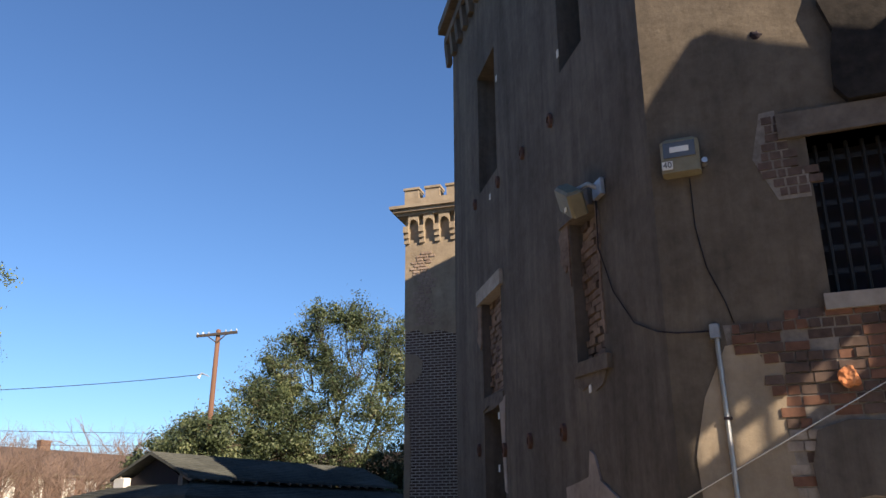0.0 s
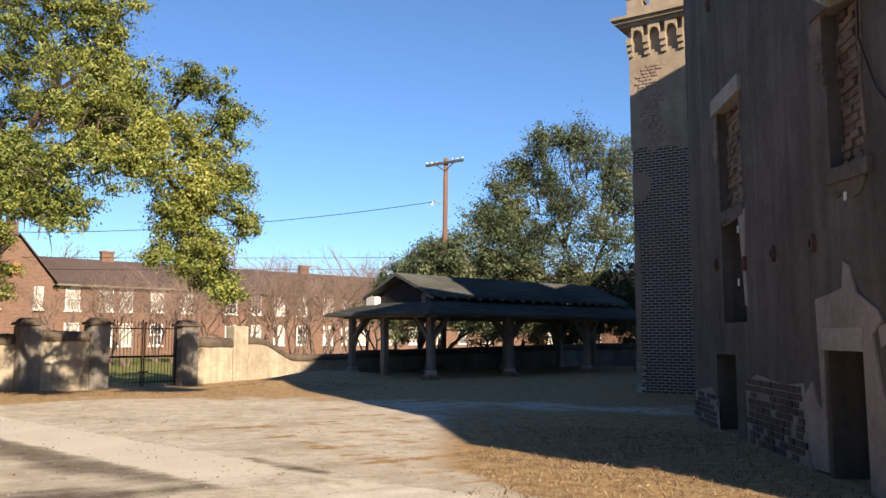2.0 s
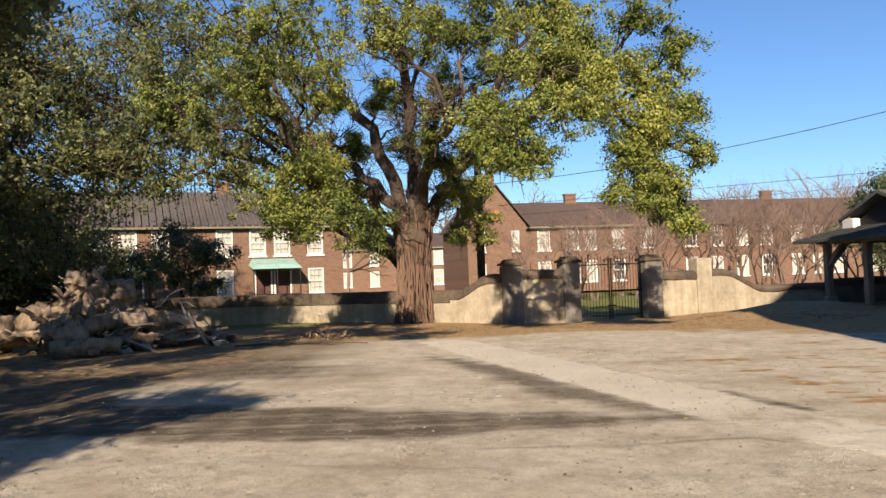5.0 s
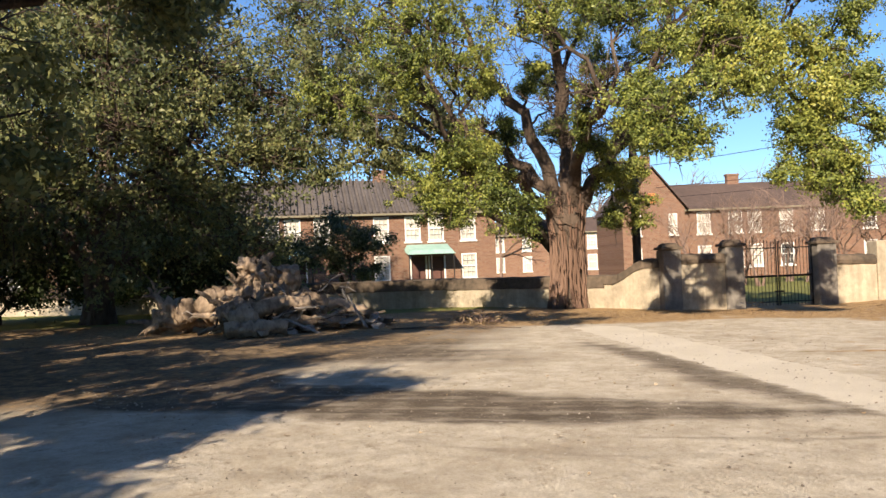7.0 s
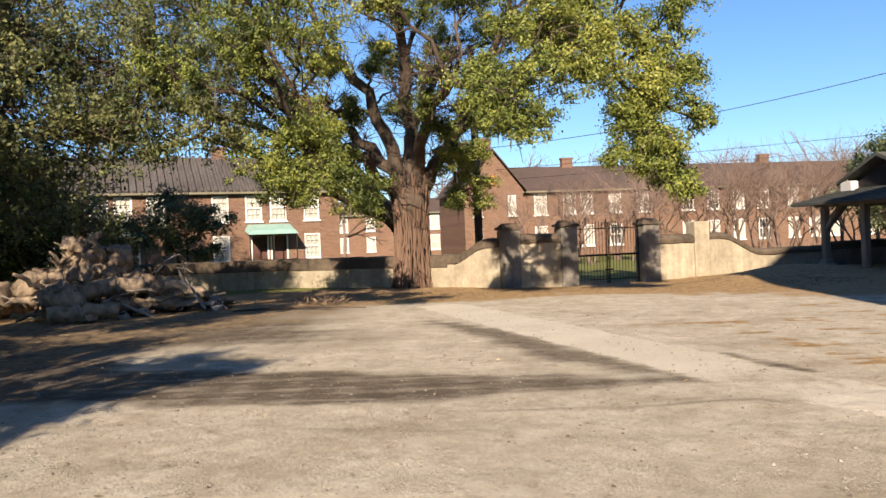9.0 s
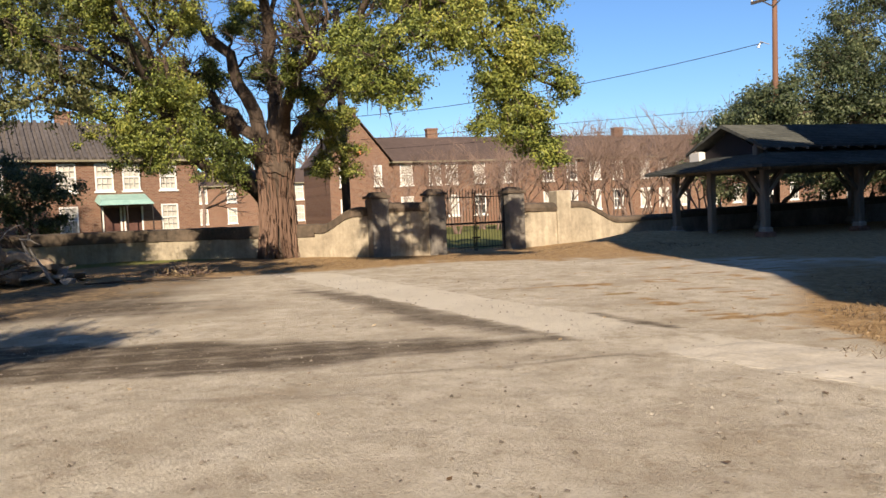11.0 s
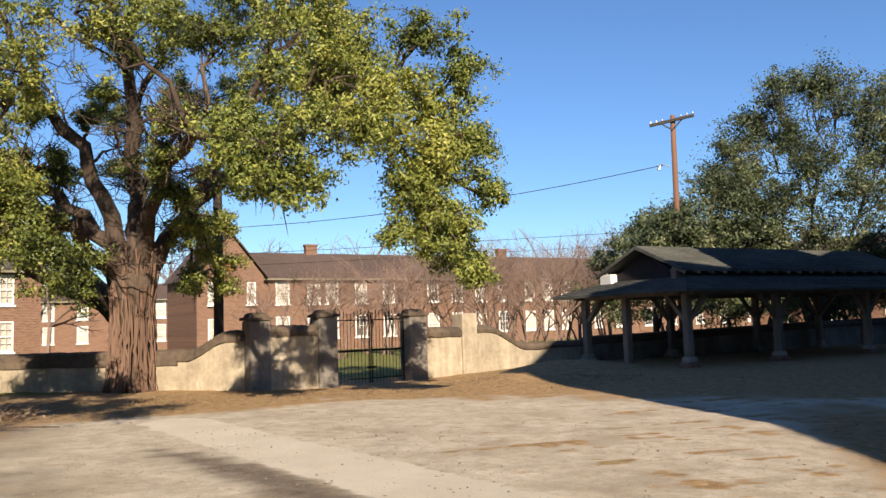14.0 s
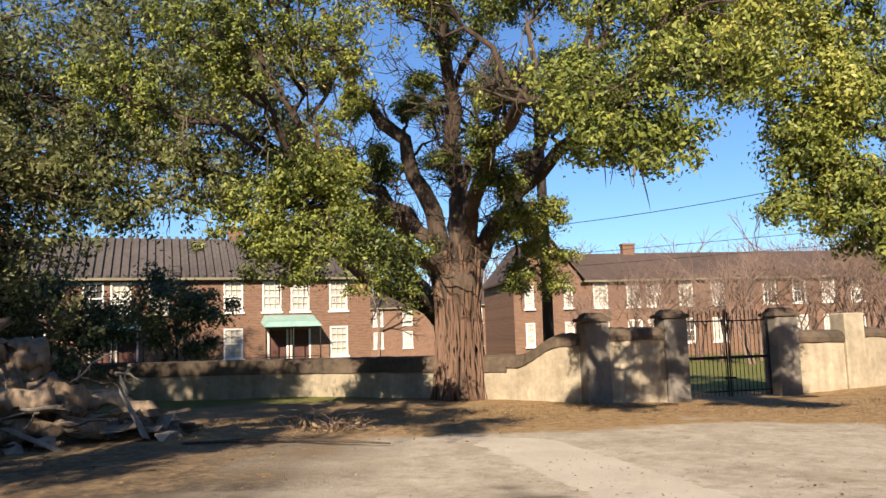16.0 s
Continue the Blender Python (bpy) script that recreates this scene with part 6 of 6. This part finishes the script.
tree("shade_oak", S3, ring_clumps(S3, ((3.0, 5.0, 9, 1.3), (4.8, 5.0, 9, 1.4), (6.2, 2.6, 5, 1.3)), 47), ring_nodes(S3, 4.6, 2.2, 6), 2.4, 0.45, M_LEAF_D, M_BARK, "unseen evergreen oak added to shade the yard's left edge", 0.6, 0.1, 1.4, 48, per=110)
for k, (sx, sy, sz) in enumerate(((-35.5, 9.6, 1.0), (-37.5, 5.4, 1.25), (-36.0, 1.6, 1.2), (-34.0, -2.0, 1.1), (-41.0, 8.5, 1.3))):
    tree("dark_shrub", (sx, sy), [(sx + a, sy + c, z * sz, 1.2 * sz) for a, c, z in ((0, 0, 1.3), (0.5, 1.3, 1.5), (-0.5, -1.3, 1.4), (0.1, 0.4, 2.7), (0, -0.8, 2.6), (0.2, 0, 3.8))], [(sx, sy + 0.4, 1.3), (sx, sy - 0.5, 1.3)], 0.8, 0.12, M_LEAF_D, M_BARK, "dense dark evergreen shrub beyond the shaded wall", 1.0, 0.09, 1.3, 70 + k, limb_r=0.06, spread=0.34, per=130)
RT = [(-1.2, 0, 12.7, 1.0), (-2.4, 0.4, 11.4, 0.9), (-3.2, 0, 9.9, 1.1), (-4.2, 0, 8.6, 1.0), (-3.0, 0.3, 8.6, 1.0), (0.6, 0, 12.9, 0.9), (-1.0, 0, 10.4, 1.0), (1.8, 0, 12.2, 1.0), (3.0, 0, 11.4, 1.2), (3.9, 0.5, 9.4, 1.3), (-3.6, -0.5, 7.6, 1.3), (0.5, -1, 9.0, 1.4), (-1.2, -1, 7.0, 1.4), (2.6, -1, 7.2, 1.5), (5.0, 0, 7.4, 1.5), (5.4, 0, 5.0, 1.6), (-4.4, -0.5, 5.2, 1.4), (0.8, -0.5, 4.8, 1.6), (-2.4, 0.5, 5.0, 1.5), (2.6, 0, 4.2, 1.6), (4.6, 0.5, 12.0, 1.0), (-1.0, 0, 3.4, 1.6), (3.6, 0, 2.8, 1.6), (6.4, 0.6, 3.2, 1.6), (1.0, 0.4, 2.4, 1.5)]
RB = (-6.2, 45.6)
tree("broadleaf_tree", RB, [(RB[0] + a, RB[1] + b, z, r) for a, b, z, r in RT], [(RB[0] + a, RB[1] + b, z) for a, b, z in ((-2, 0, 5.5), (0.2, 0.3, 6.5), (2.2, 0, 6.0), (3.4, -0.4, 4.6), (-1.0, -0.6, 4.2))], 1.4, 0.3, M_LEAF_L, M_BARK, "tall airy broadleaf tree behind the pavilion", 0.9, 0.075, 1.3, 12, twigs=10, limb_r=0.14, spread=0.24, per=34, tips=True)
PE = (-11.7, 36.5)
tree("screen_evergreen", PE, [(-10.7, 36.2, 5.3, 0.9), (-10.9, 36.4, 4.2, 1.1), (-11.7, 36.8, 4.5, 0.9), (-10.0, 36.9, 4.8, 1.0), (-10.3, 36.7, 3.8, 1.0), (-11.4, 36.6, 3.2, 1.0)], [(-11.2, 36.4, 2.6), (-11.0, 36.8, 2.8)], 1.4, 0.12, M_LEAF_L, M_BARK, "olive evergreen at the utility pole's foot", 1.0, 0.085, 1.3, 61, limb_r=0.08, spread=0.3)
BB = (-13.0, 44.5)
BT = [(0, 0, 6.0, 1.4), (-1.8, 0, 5.2, 1.4), (1.9, 0, 6.4, 1.5), (3.6, 0, 6.6, 1.5), (0.2, -0.2, 4.4, 1.5), (2.2, -0.2, 4.6, 1.5), (4.6, 0, 4.8, 1.5), (-2.8, 0, 4.2, 1.3), (0.8, -0.5, 3.2, 1.6), (-3.4, 0.2, 3.0, 1.2), (-2.0, 0, 2.2, 1.4), (2.6, 0, 2.6, 1.6), (-1, 0.2, 6.4, 0.9), (5.0, 0, 3.0, 1.6)]
tree("evergreen_shrub_tree", BB, [(BB[0] + a, BB[1] + b, z, r) for a, b, z, r in BT], [(BB[0] + a, BB[1], 2.2) for a in (-1.4, 0.2, 1.6, 2.8)], 1.0, 0.2, M_LEAF_L, M_BARK, "rounded olive-green evergreen behind the pavilion", 1.0, 0.09, 1.3, 17, limb_r=0.1, spread=0.34)
for k, (sx, sy) in enumerate(((-33.4, 15.2), (-37.0, 12.6), (-9.6, 41.5), (-5.2, 49.5), (-1.6, 51.5), (-7.9, 43.5), (2.0, 50.0), (0.8, 46.6), (4.2, 46.2), (7.6, 45.6), (-2.4, 47.4))):
    tree("small_evergreen", (sx, sy), [(sx, sy, 3.0, 1.1), (sx + 0.5, sy + 1.1, 2.7, 0.9), (sx - 0.4, sy - 1.1, 2.6, 0.9), (sx + 0.2, sy + 0.2, 1.9, 1.0), (sx - 0.2, sy, 3.9, 0.7)], [(sx, sy + 0.3, 1.8), (sx, sy - 0.4, 1.8)], 1.0, 0.1, M_LEAF_L, M_BARK, "small rounded evergreen shrub beyond the garden wall", 1.0, 0.08, 1.3, 21 + k, limb_r=0.06)


def bare_tree(base, h, seed, spread=0.55):
    rng = random.Random(seed)
    t = empty("bare_tree", (*base, 0), "leafless grey crape myrtle in front of the brick terrace", "tree", "bare trees")
    thick, thin = [], []

    def grow(p, d, L, r, lev):
        q = p + d * L
        line = bend(p, q, 3, 0.0, 0.12, rng)
        (thick if lev < 2 else thin).append(tube(line, [r, r * 0.85, r * 0.7, r * 0.58], 5 if lev < 2 else 3))
        if lev >= 5:
            return
        for k in range(3 if lev < 4 else 2):
            nd = (d + Vector((rng.gauss(0, spread), rng.gauss(0, spread), rng.gauss(0.12, 0.25)))).normalized()
            grow(line[3 if k < 2 else 2], nd, L * rng.uniform(0.58, 0.84), r * 0.58, lev + 1)
    for k in range(3):
        d = Vector((rng.gauss(0, 0.22), rng.gauss(0, 0.22), 1)).normalized()
        grow(Vector((base[0] + rng.gauss(0, 0.12), base[1] + rng.gauss(0, 0.12), -0.1)), d, h * 0.3, 0.075, 0)
    for k, g in enumerate(thick):
        part("stem" if k % 4 == 0 else "branch", g, M_TWIG, t)
    tw = part("twig_mass", join(*thin), M_TWIG, t)
    tagged(tw, "fine bare twigs", kind="stuff")


for i, (dx, dist, h) in enumerate(((-0.426, 49, 7.2), (-0.47, 48, 6.6), (-0.382, 52, 7.2), (-0.545, 46, 6.0), (-0.605, 45, 5.8), (-0.35, 55, 7.0), (-0.66, 47, 5.6), (-0.5, 52, 6.6), (-0.445, 55, 7.0), (-0.405, 50, 6.6), (-0.58, 52, 6.4), (-0.63, 50, 6.0), (-0.33, 58, 7.2), (-0.415, 54, 8.2), (-0.46, 51, 7.6), (-0.365, 56, 8.4), (-0.53, 50, 7.2), (-0.56, 49, 6.8), (-0.34, 53, 7.8), (-0.395, 47, 6.6), (-0.485, 50, 7.4), (-0.435, 58, 8.4), (-0.62, 47, 6.2))):
    bare_tree((dx * dist, math.sqrt(1 - dx * dx) * dist), h, 30 + i)


def far_woods():
    """Winter treetops beyond the roofs."""
    rng = random.Random(77)
    geo = []

    def grow(p, d, L, r, lev):
        line = bend(p, p + d * L, 2, 0.0, 0.15, rng)
        geo.append(tube(line, [r, r * 0.8, r * 0.6], 3))
        if lev < 4:
            for k in range(3):
                nd = (d + Vector((rng.gauss(0, 0.5), rng.gauss(0, 0.5), rng.gauss(0.1, 0.25)))).normalized()
                grow(line[2 if k < 2 else 1], nd, L * rng.uniform(0.6, 0.85), max(r * 0.6, 0.03), lev + 1)
    for k in range(30):
        a = radians(-2 + k * 2.7 + rng.uniform(-1, 1))
        d = rng.uniform(84, 105)
        b = Vector((-math.sin(a) * d, math.cos(a) * d, 0))
        grow(b, Vector((0, 0, 1)), rng.uniform(3.6, 5.0), 0.22, 0)
    o = mesh_ob("far_woods", *join(*geo), M_TWIG)
    tagged(o, "hazy bare winter treetops beyond the roofs", "woods", kind="stuff")


far_woods()

# ---- poles and wires ----


def pole_top():
    b = Vector((-10.8, 37.6, 0))
    r = empty("utility_pole", b, "red-brown utility pole with crossarm and insulators behind the pavilion", "pole")
    part("pole", tube([b, b + Vector((0.05, 0, 5)), b + Vector((0.12, 0, 10.25))], [0.14, 0.125, 0.105], 10), M_POLE, r, smooth=True)
    ax = Vector((0.98, 0.1, 0.12))
    c = b + Vector((0.1, -0.15, 10.0))
    arm = part("crossarm", beam(c - ax * 0.95, c + ax * 0.95, 0.1, 0.12), M_DARKPOLE, r)
    for k in (-0.9, -0.65, -0.4, 0.4, 0.65, 0.9):
        p = c + ax * k
        part("insulator", tube([p + Vector((0, 0, 0.05)), p + Vector((0, 0, 0.1)), p + Vector((0, 0, 0.16))], [0.025, 0.045, 0.025], 7), M_WHITE if k < -0.5 else M_GREYMETAL, arm)
    part("brace", beam(c - ax * 0.5, b + Vector((0.1, -0.12, 9.6)), 0.04, 0.05), M_DARKPOLE, r)
    part("brace", beam(c + ax * 0.5, b + Vector((0.1, -0.12, 9.6)), 0.04, 0.05), M_DARKPOLE, r)
    part("lamp", tube([b + Vector((-0.1, -0.15, 8.0)), b + Vector((-0.45, -0.25, 8.15)), b + Vector((-0.55, -0.28, 7.9))], [0.02, 0.03, 0.08], 8), M_GREYMETAL, r, "small grey street lamp")
    return b


pb = pole_top()
dp = Vector((-20.6, 20.5, 0))
o = mesh_ob("wooden_pole", *tube([dp, dp + Vector((0.02, 0, 4)), dp + Vector((-0.05, 0, 8.5))], [0.15, 0.14, 0.12], 10), M_DARKPOLE, True)
tagged(o, "dark tarred wooden pole behind the garden wall", "pole")


def wire(p, q, sag, r=0.016):
    p, q = Vector(p), Vector(q)
    pts = [p.lerp(q, i / 24) - Vector((0, 0, sag * 4 * (i / 24) * (1 - i / 24))) for i in range(25)]
    tagged(mesh_ob("overhead_wire", *tube(pts, [r] * 25, 4), M_BLACK), "thin black sagging overhead wire", "wire", "overhead wires")


wire(pb + Vector((-0.3, -0.2, 8.1)), (-44, 29, 7.4), 1.1)
for z, k in ((6.9, 0), (6.2, 1.2)):
    wire((12.0, 66.0 + k, z + 1.2), (-72.0, 30.0 + k, z), 0.7)

# ---- stump pile ----


def gnarled(p, q, r0, r1, rng, seed, steps=12, sides=14, rough=0.3):
    """Weathered wood from p to q: a bent, ridged tube with knots and hollows."""
    line = bend(p, q, steps, 0.06, 0.22, rng)
    v, f = tube(line, [r0 + (r1 - r0) * i / steps for i in range(steps + 1)], sides, 0.1, 5, seed)
    out = []
    for n, w in enumerate(v):
        c = line[min(n // sides, steps)]
        d = w - c
        k = 1 + rough * (noise.noise(w * 2.1 + Vector((seed, 0, 0))) + 0.7 * noise.noise(w * 6.3 + Vector((0, seed, 3))))
        out.append(c + d * max(k, 0.35))
    return out, f


def shard(p, d, L, w, h, rng):
    """Split slab of wood with slanting broken ends."""
    v, f = beam(p - d * L / 2, p + d * L / 2, w, h)
    return [q + Vector((rng.gauss(0, 0.2) * w, rng.gauss(0, 0.2) * w, rng.gauss(0, 0.3) * h)) + d * rng.gauss(0, 0.18) * w for q in v], f


def stump_pile():
    rng = random.Random(41)
    r = empty("stump_pile", (-21.3, 7.6, 0), "heap of uprooted tree stumps, roots and broken timber", "debris")
    c0 = Vector((-21.8, 7.4, 0))
    # root plates: a short thick butt with roots thrown out all round it
    for k, (dx, dy, dz, d, L, rad, nr) in enumerate(((0.0, 0.0, 0.75, (0.5, 0.7, 0.35), 1.7, 0.62, 15), (0.8, 0.8, 0.55, (0.75, 0.55, 0.1), 1.4, 0.5, 12), (-0.7, -1.0, 0.6, (0.6, -0.6, 0.4), 1.5, 0.55, 13), (0.2, 0.5, 1.35, (0.3, 0.9, 0.35), 1.1, 0.42, 12), (1.2, -1.0, 0.4, (0.8, -0.2, 0.1), 1.3, 0.42, 10), (-0.3, -0.2, 1.6, (0.5, -0.5, 0.6), 0.9, 0.36, 10), (-1.2, -2.0, 0.45, (0.7, 0.2, 0.3), 1.3, 0.45, 10))):
        d = Vector(d).normalized()
        c = c0 + Vector((dx, dy, dz))
        stump = part("stump", gnarled(c - d * L / 2, c + d * L / 2, rad * 1.1, rad * 0.62, rng, k * 1.7 + 2, 16, 26, 0.5), M_ROOT, r, smooth=True)
        for i in range(nr):
            a = Vector((rng.gauss(0, 1), rng.gauss(0, 1), rng.gauss(0.1, 0.7)))
            a = (a - d * a.dot(d) - d * rng.uniform(-0.2, 0.7)).normalized()
            p = c - d * L * rng.uniform(0.1, 0.5) + a * rad * 0.5
            q = p + a * rng.uniform(0.6, 1.35)
            q.z = max(q.z, 0.06)
            rr = rng.uniform(0.07, 0.19)
            part("root", gnarled(p, q, rr, rr * 0.28, rng, i + k * 9.0, 9, 9, 0.4), M_ROOT, stump, smooth=True)
            if i % 2:
                m = p.lerp(q, 0.6)
                e = m + (a + Vector((rng.gauss(0, 0.7), rng.gauss(0, 0.7), rng.gauss(0, 0.5)))).normalized() * rng.uniform(0.3, 0.7)
                e.z = max(e.z, 0.05)
                part("root", gnarled(m, e, rr * 0.5, rr * 0.12, rng, i + 40.0, 6, 7, 0.3), M_ROOT, stump, smooth=True)
    for a, c, z, d, L, rr in ((0.9, -1.5, 0.5, (0.35, 0.9, 0.12), 2.4, 0.24), (1.4, -0.2, 0.25, (0.1, 0.95, -0.02), 1.8, 0.19), (0.3, 1.0, 0.9, (0.5, 0.75, -0.28), 2.2, 0.15), (1.9, -1.6, 0.2, (0.3, 0.9, 0.0), 1.5, 0.2)):
        p0 = c0 + Vector((a, c, z))
        part("log", gnarled(p0, p0 + Vector(d).normalized() * L, rr, rr * 0.85, rng, a + 7, 10, 16, 0.14), M_ROOT, r, "pale weathered log with sawn end", True)
    for i in range(46):
        p = Vector((-20.7 + rng.uniform(-1.5, 1.0), 9.2 + rng.uniform(-1.8, 1.4), 0))
        p.z = rng.uniform(0.06, 0.75 - 0.28 * abs(p.y - 8.6) if abs(p.y - 8.6) < 2 else 0.15)
        d = Vector((rng.gauss(0, 1), rng.gauss(0, 1), rng.gauss(0, 0.22))).normalized()
        part("broken_board", shard(p, d, rng.uniform(0.35, 1.3), rng.uniform(0.08, 0.26), rng.uniform(0.03, 0.09), rng), (M_TIMBER, M_GREYWOOD, M_ROOT)[i % 3], r)
    for i in range(70):
        a = rng.uniform(0, 6.28)
        p = c0 + Vector((0.5 + math.cos(a) * rng.uniform(0.3, 1.9), 0.5 + math.sin(a) * rng.uniform(0.3, 2.4), rng.uniform(0.15, 1.5) * rng.uniform(0.4, 1)))
        d = Vector((rng.gauss(0, 1), rng.gauss(0, 1), rng.gauss(0, 0.5))).normalized() * rng.uniform(0.3, 0.9)
        q = p + d
        q.z = max(q.z, 0.04)
        rr = rng.uniform(0.012, 0.04)
        part("stick", tube(bend(p, q, 4, 0.05, 0.3, rng), [rr, rr, rr * 0.9, rr * 0.7, rr * 0.4], 5), M_GREYWOOD if i % 2 else M_BARK, r)
    for i in range(34):
        p = Vector((-20.5 + rng.uniform(-1.8, 1.1), 9.0 + rng.uniform(-3.0, 1.6), rng.uniform(0.03, 0.18)))
        part("rubble", blob(p, rng.uniform(0.08, 0.22), i + 60, 0.7, 1, (1, 1, 0.7)), M_STONE if i % 2 else M_ROOT, r)


stump_pile()


def branch_litter():
    rng = random.Random(52)
    pts = [(-15.6, 11.6, 0.05), (-16.4, 11.2, 0.07), (-17.2, 10.9, 0.06), (-17.9, 10.3, 0.05), (-18.4, 9.6, 0.04)]
    o = mesh_ob("fallen_branch", *tube(pts, [0.012, 0.025, 0.03, 0.03, 0.02], 6), M_BARK, True)
    tagged(o, "long thin fallen branch on the dead grass", "branch")
    geo = []
    for i in range(70):
        p = Vector((-18.7 + rng.gauss(0, 0.4), 12.4 + rng.gauss(0, 0.28), 0.03))
        q = p + Vector((rng.gauss(0, 0.3), rng.gauss(0, 0.3), abs(rng.gauss(0, 0.13))))
        geo.append(tube(bend(p, q, 3, 0.05, 0.4, rng), [0.009, 0.008, 0.006, 0.004], 4))
    o = mesh_ob("brush_heap", *join(*geo), M_TWIG)
    tagged(o, "low heap of dry twigs and dead leaves", "brush", kind="stuff")
    nr = np.random.default_rng(6)
    c = np.stack([nr.normal(-18.7, 0.45, 110), nr.normal(12.4, 0.3, 110), nr.uniform(0.02, 0.13, 110)], 1)
    v, f = leaves_np(c, 3, 0.07, 0.05, nr)
    tagged(fast_mesh("dry_leaf_heap", v, f, M_DEAD), "dry curled leaves caught in the twigs", "leaves", kind="stuff")


branch_litter()


def litter():
    """Dead leaves and bits strewn over the yard."""
    nr = np.random.default_rng(14)
    N = 22000
    x, y = nr.uniform(-28, 5, N), nr.uniform(1.5, 27, N)
    dens = np.clip(0.03 + 0.3 * step(0.15, 0.7, wob(x, y, 1.3, 8.0)) + step(-14, -20, x) + (1 - step(2.5, 5, wall_front(x, y))) + 0.8 * step(-3, 0, x) * step(7, 9, y), 0, 1)
    inside = (wall_front(x, y) > 0.25) & (np.minimum(seg_dist(x, y, TRACK_A, TRACK_B), seg_dist(x, y, TRACK_B, TRACK_C)) > 0.7 * nr.uniform(0, 1.2, N))
    k = (nr.uniform(0, 1, N) < dens) & inside
    x, y = x[k], y[k]
    z = ground_height(x, y) + 0.012
    v, f = leaves_np(np.stack([x, y, z], 1), 1, 0.0, 0.032, nr, 0.2)
    v = v.reshape(-1, 4, 3)
    v[:, :, 2] = z[:, None] + 0.35 * (v[:, :, 2] - z[:, None])
    tagged(fast_mesh("leaf_litter", v.reshape(-1, 3), f, M_DEAD), "dead leaves strewn over the yard", "leaves", kind="stuff")


litter()


def dry_grass():
    """Short dead grass blades along the wall's foot and on the straw by the jail."""
    nr = np.random.default_rng(33)
    N = 60000
    x, y = nr.uniform(-27, -9, N), nr.uniform(9, 29, N)
    wf = wall_front(x, y)
    k = (wf > 0.25) & (wf < 5.0 * nr.uniform(0.2, 1, N)) & (wob(x, y, 2.7, 5.0) + 0.6 * wob(x, y, 0.9, 2.0) > -0.35)
    x2, y2 = nr.uniform(-3, 2, 9000), nr.uniform(7.5, 14, 9000)
    k2 = (x2 + 0.2 * (y2 - 9) > -2.2 + 0.6 * wob(x2, y2, 1.9, 1.0)) & (x2 < 2.0 - 0.21 * (y2 - 7.3))
    x, y = np.concatenate([x[k], x2[k2]]), np.concatenate([y[k], y2[k2]])
    n = len(x)
    c = np.stack([x, y, ground_height(x, y) - 0.004], 1)
    a = nr.uniform(0, 6.28, n)
    side = np.stack([np.cos(a), np.sin(a), np.zeros(n)], 1) * nr.uniform(0.004, 0.009, n)[:, None]
    lean = np.stack([nr.normal(0, 0.05, n), nr.normal(0, 0.05, n), nr.uniform(0.015, 0.07, n)], 1)
    v = np.stack([c - side, c + side, c + lean], 1).reshape(-1, 3)
    tagged(fast_mesh("dry_grass", v, np.arange(3 * n).reshape(-1, 3), M_DEAD), "short dead straw-coloured grass blades", "grass", kind="stuff")


dry_grass()


def pebbles():
    """Loose stones on the sandy yard."""
    nr = np.random.default_rng(19)
    N = 5200
    x, y = nr.uniform(-13, 3.5, N), 1.5 + 12 * nr.uniform(0, 1, N) ** 1.3
    k = wall_front(x, y) > 0.3
    x, y = x[k], y[k]
    n = len(x)
    r = 0.006 + 0.016 * nr.uniform(0, 1, n) ** 3
    base = np.array([(1, 0, 0), (0, 1, 0), (-1, 0, 0), (0, -1, 0), (0, 0, 0.7), (0, 0, -0.7)], float)
    v = base[None] * (r[:, None, None] * nr.uniform(0.6, 1.4, (n, 6, 1)))
    a = nr.uniform(0, 6.28, n)
    c, s = np.cos(a)[:, None], np.sin(a)[:, None]
    v = np.stack([v[:, :, 0] * c - v[:, :, 1] * s, v[:, :, 0] * s + v[:, :, 1] * c, v[:, :, 2]], -1)
    v += np.stack([x, y, ground_height(x, y) + 0.3 * r], 1)[:, None]
    f = np.array([(0, 1, 4, 4), (1, 2, 4, 4), (2, 3, 4, 4), (3, 0, 4, 4)])[:, :3]
    f = (np.arange(n)[:, None, None] * 6 + f[None]).reshape(-1, 3)
    tagged(fast_mesh("pebbles", v.reshape(-1, 3), f, M_PEBBLE), "small loose stones scattered over the sandy yard", "stones", kind="stuff")


M_PEBBLE = leaf_mat("pebble_stone", [(0.2, (0.12, 0.095, 0.07)), (0.5, (0.28, 0.23, 0.175)), (0.9, (0.5, 0.44, 0.36))], 0.0)
pebbles()
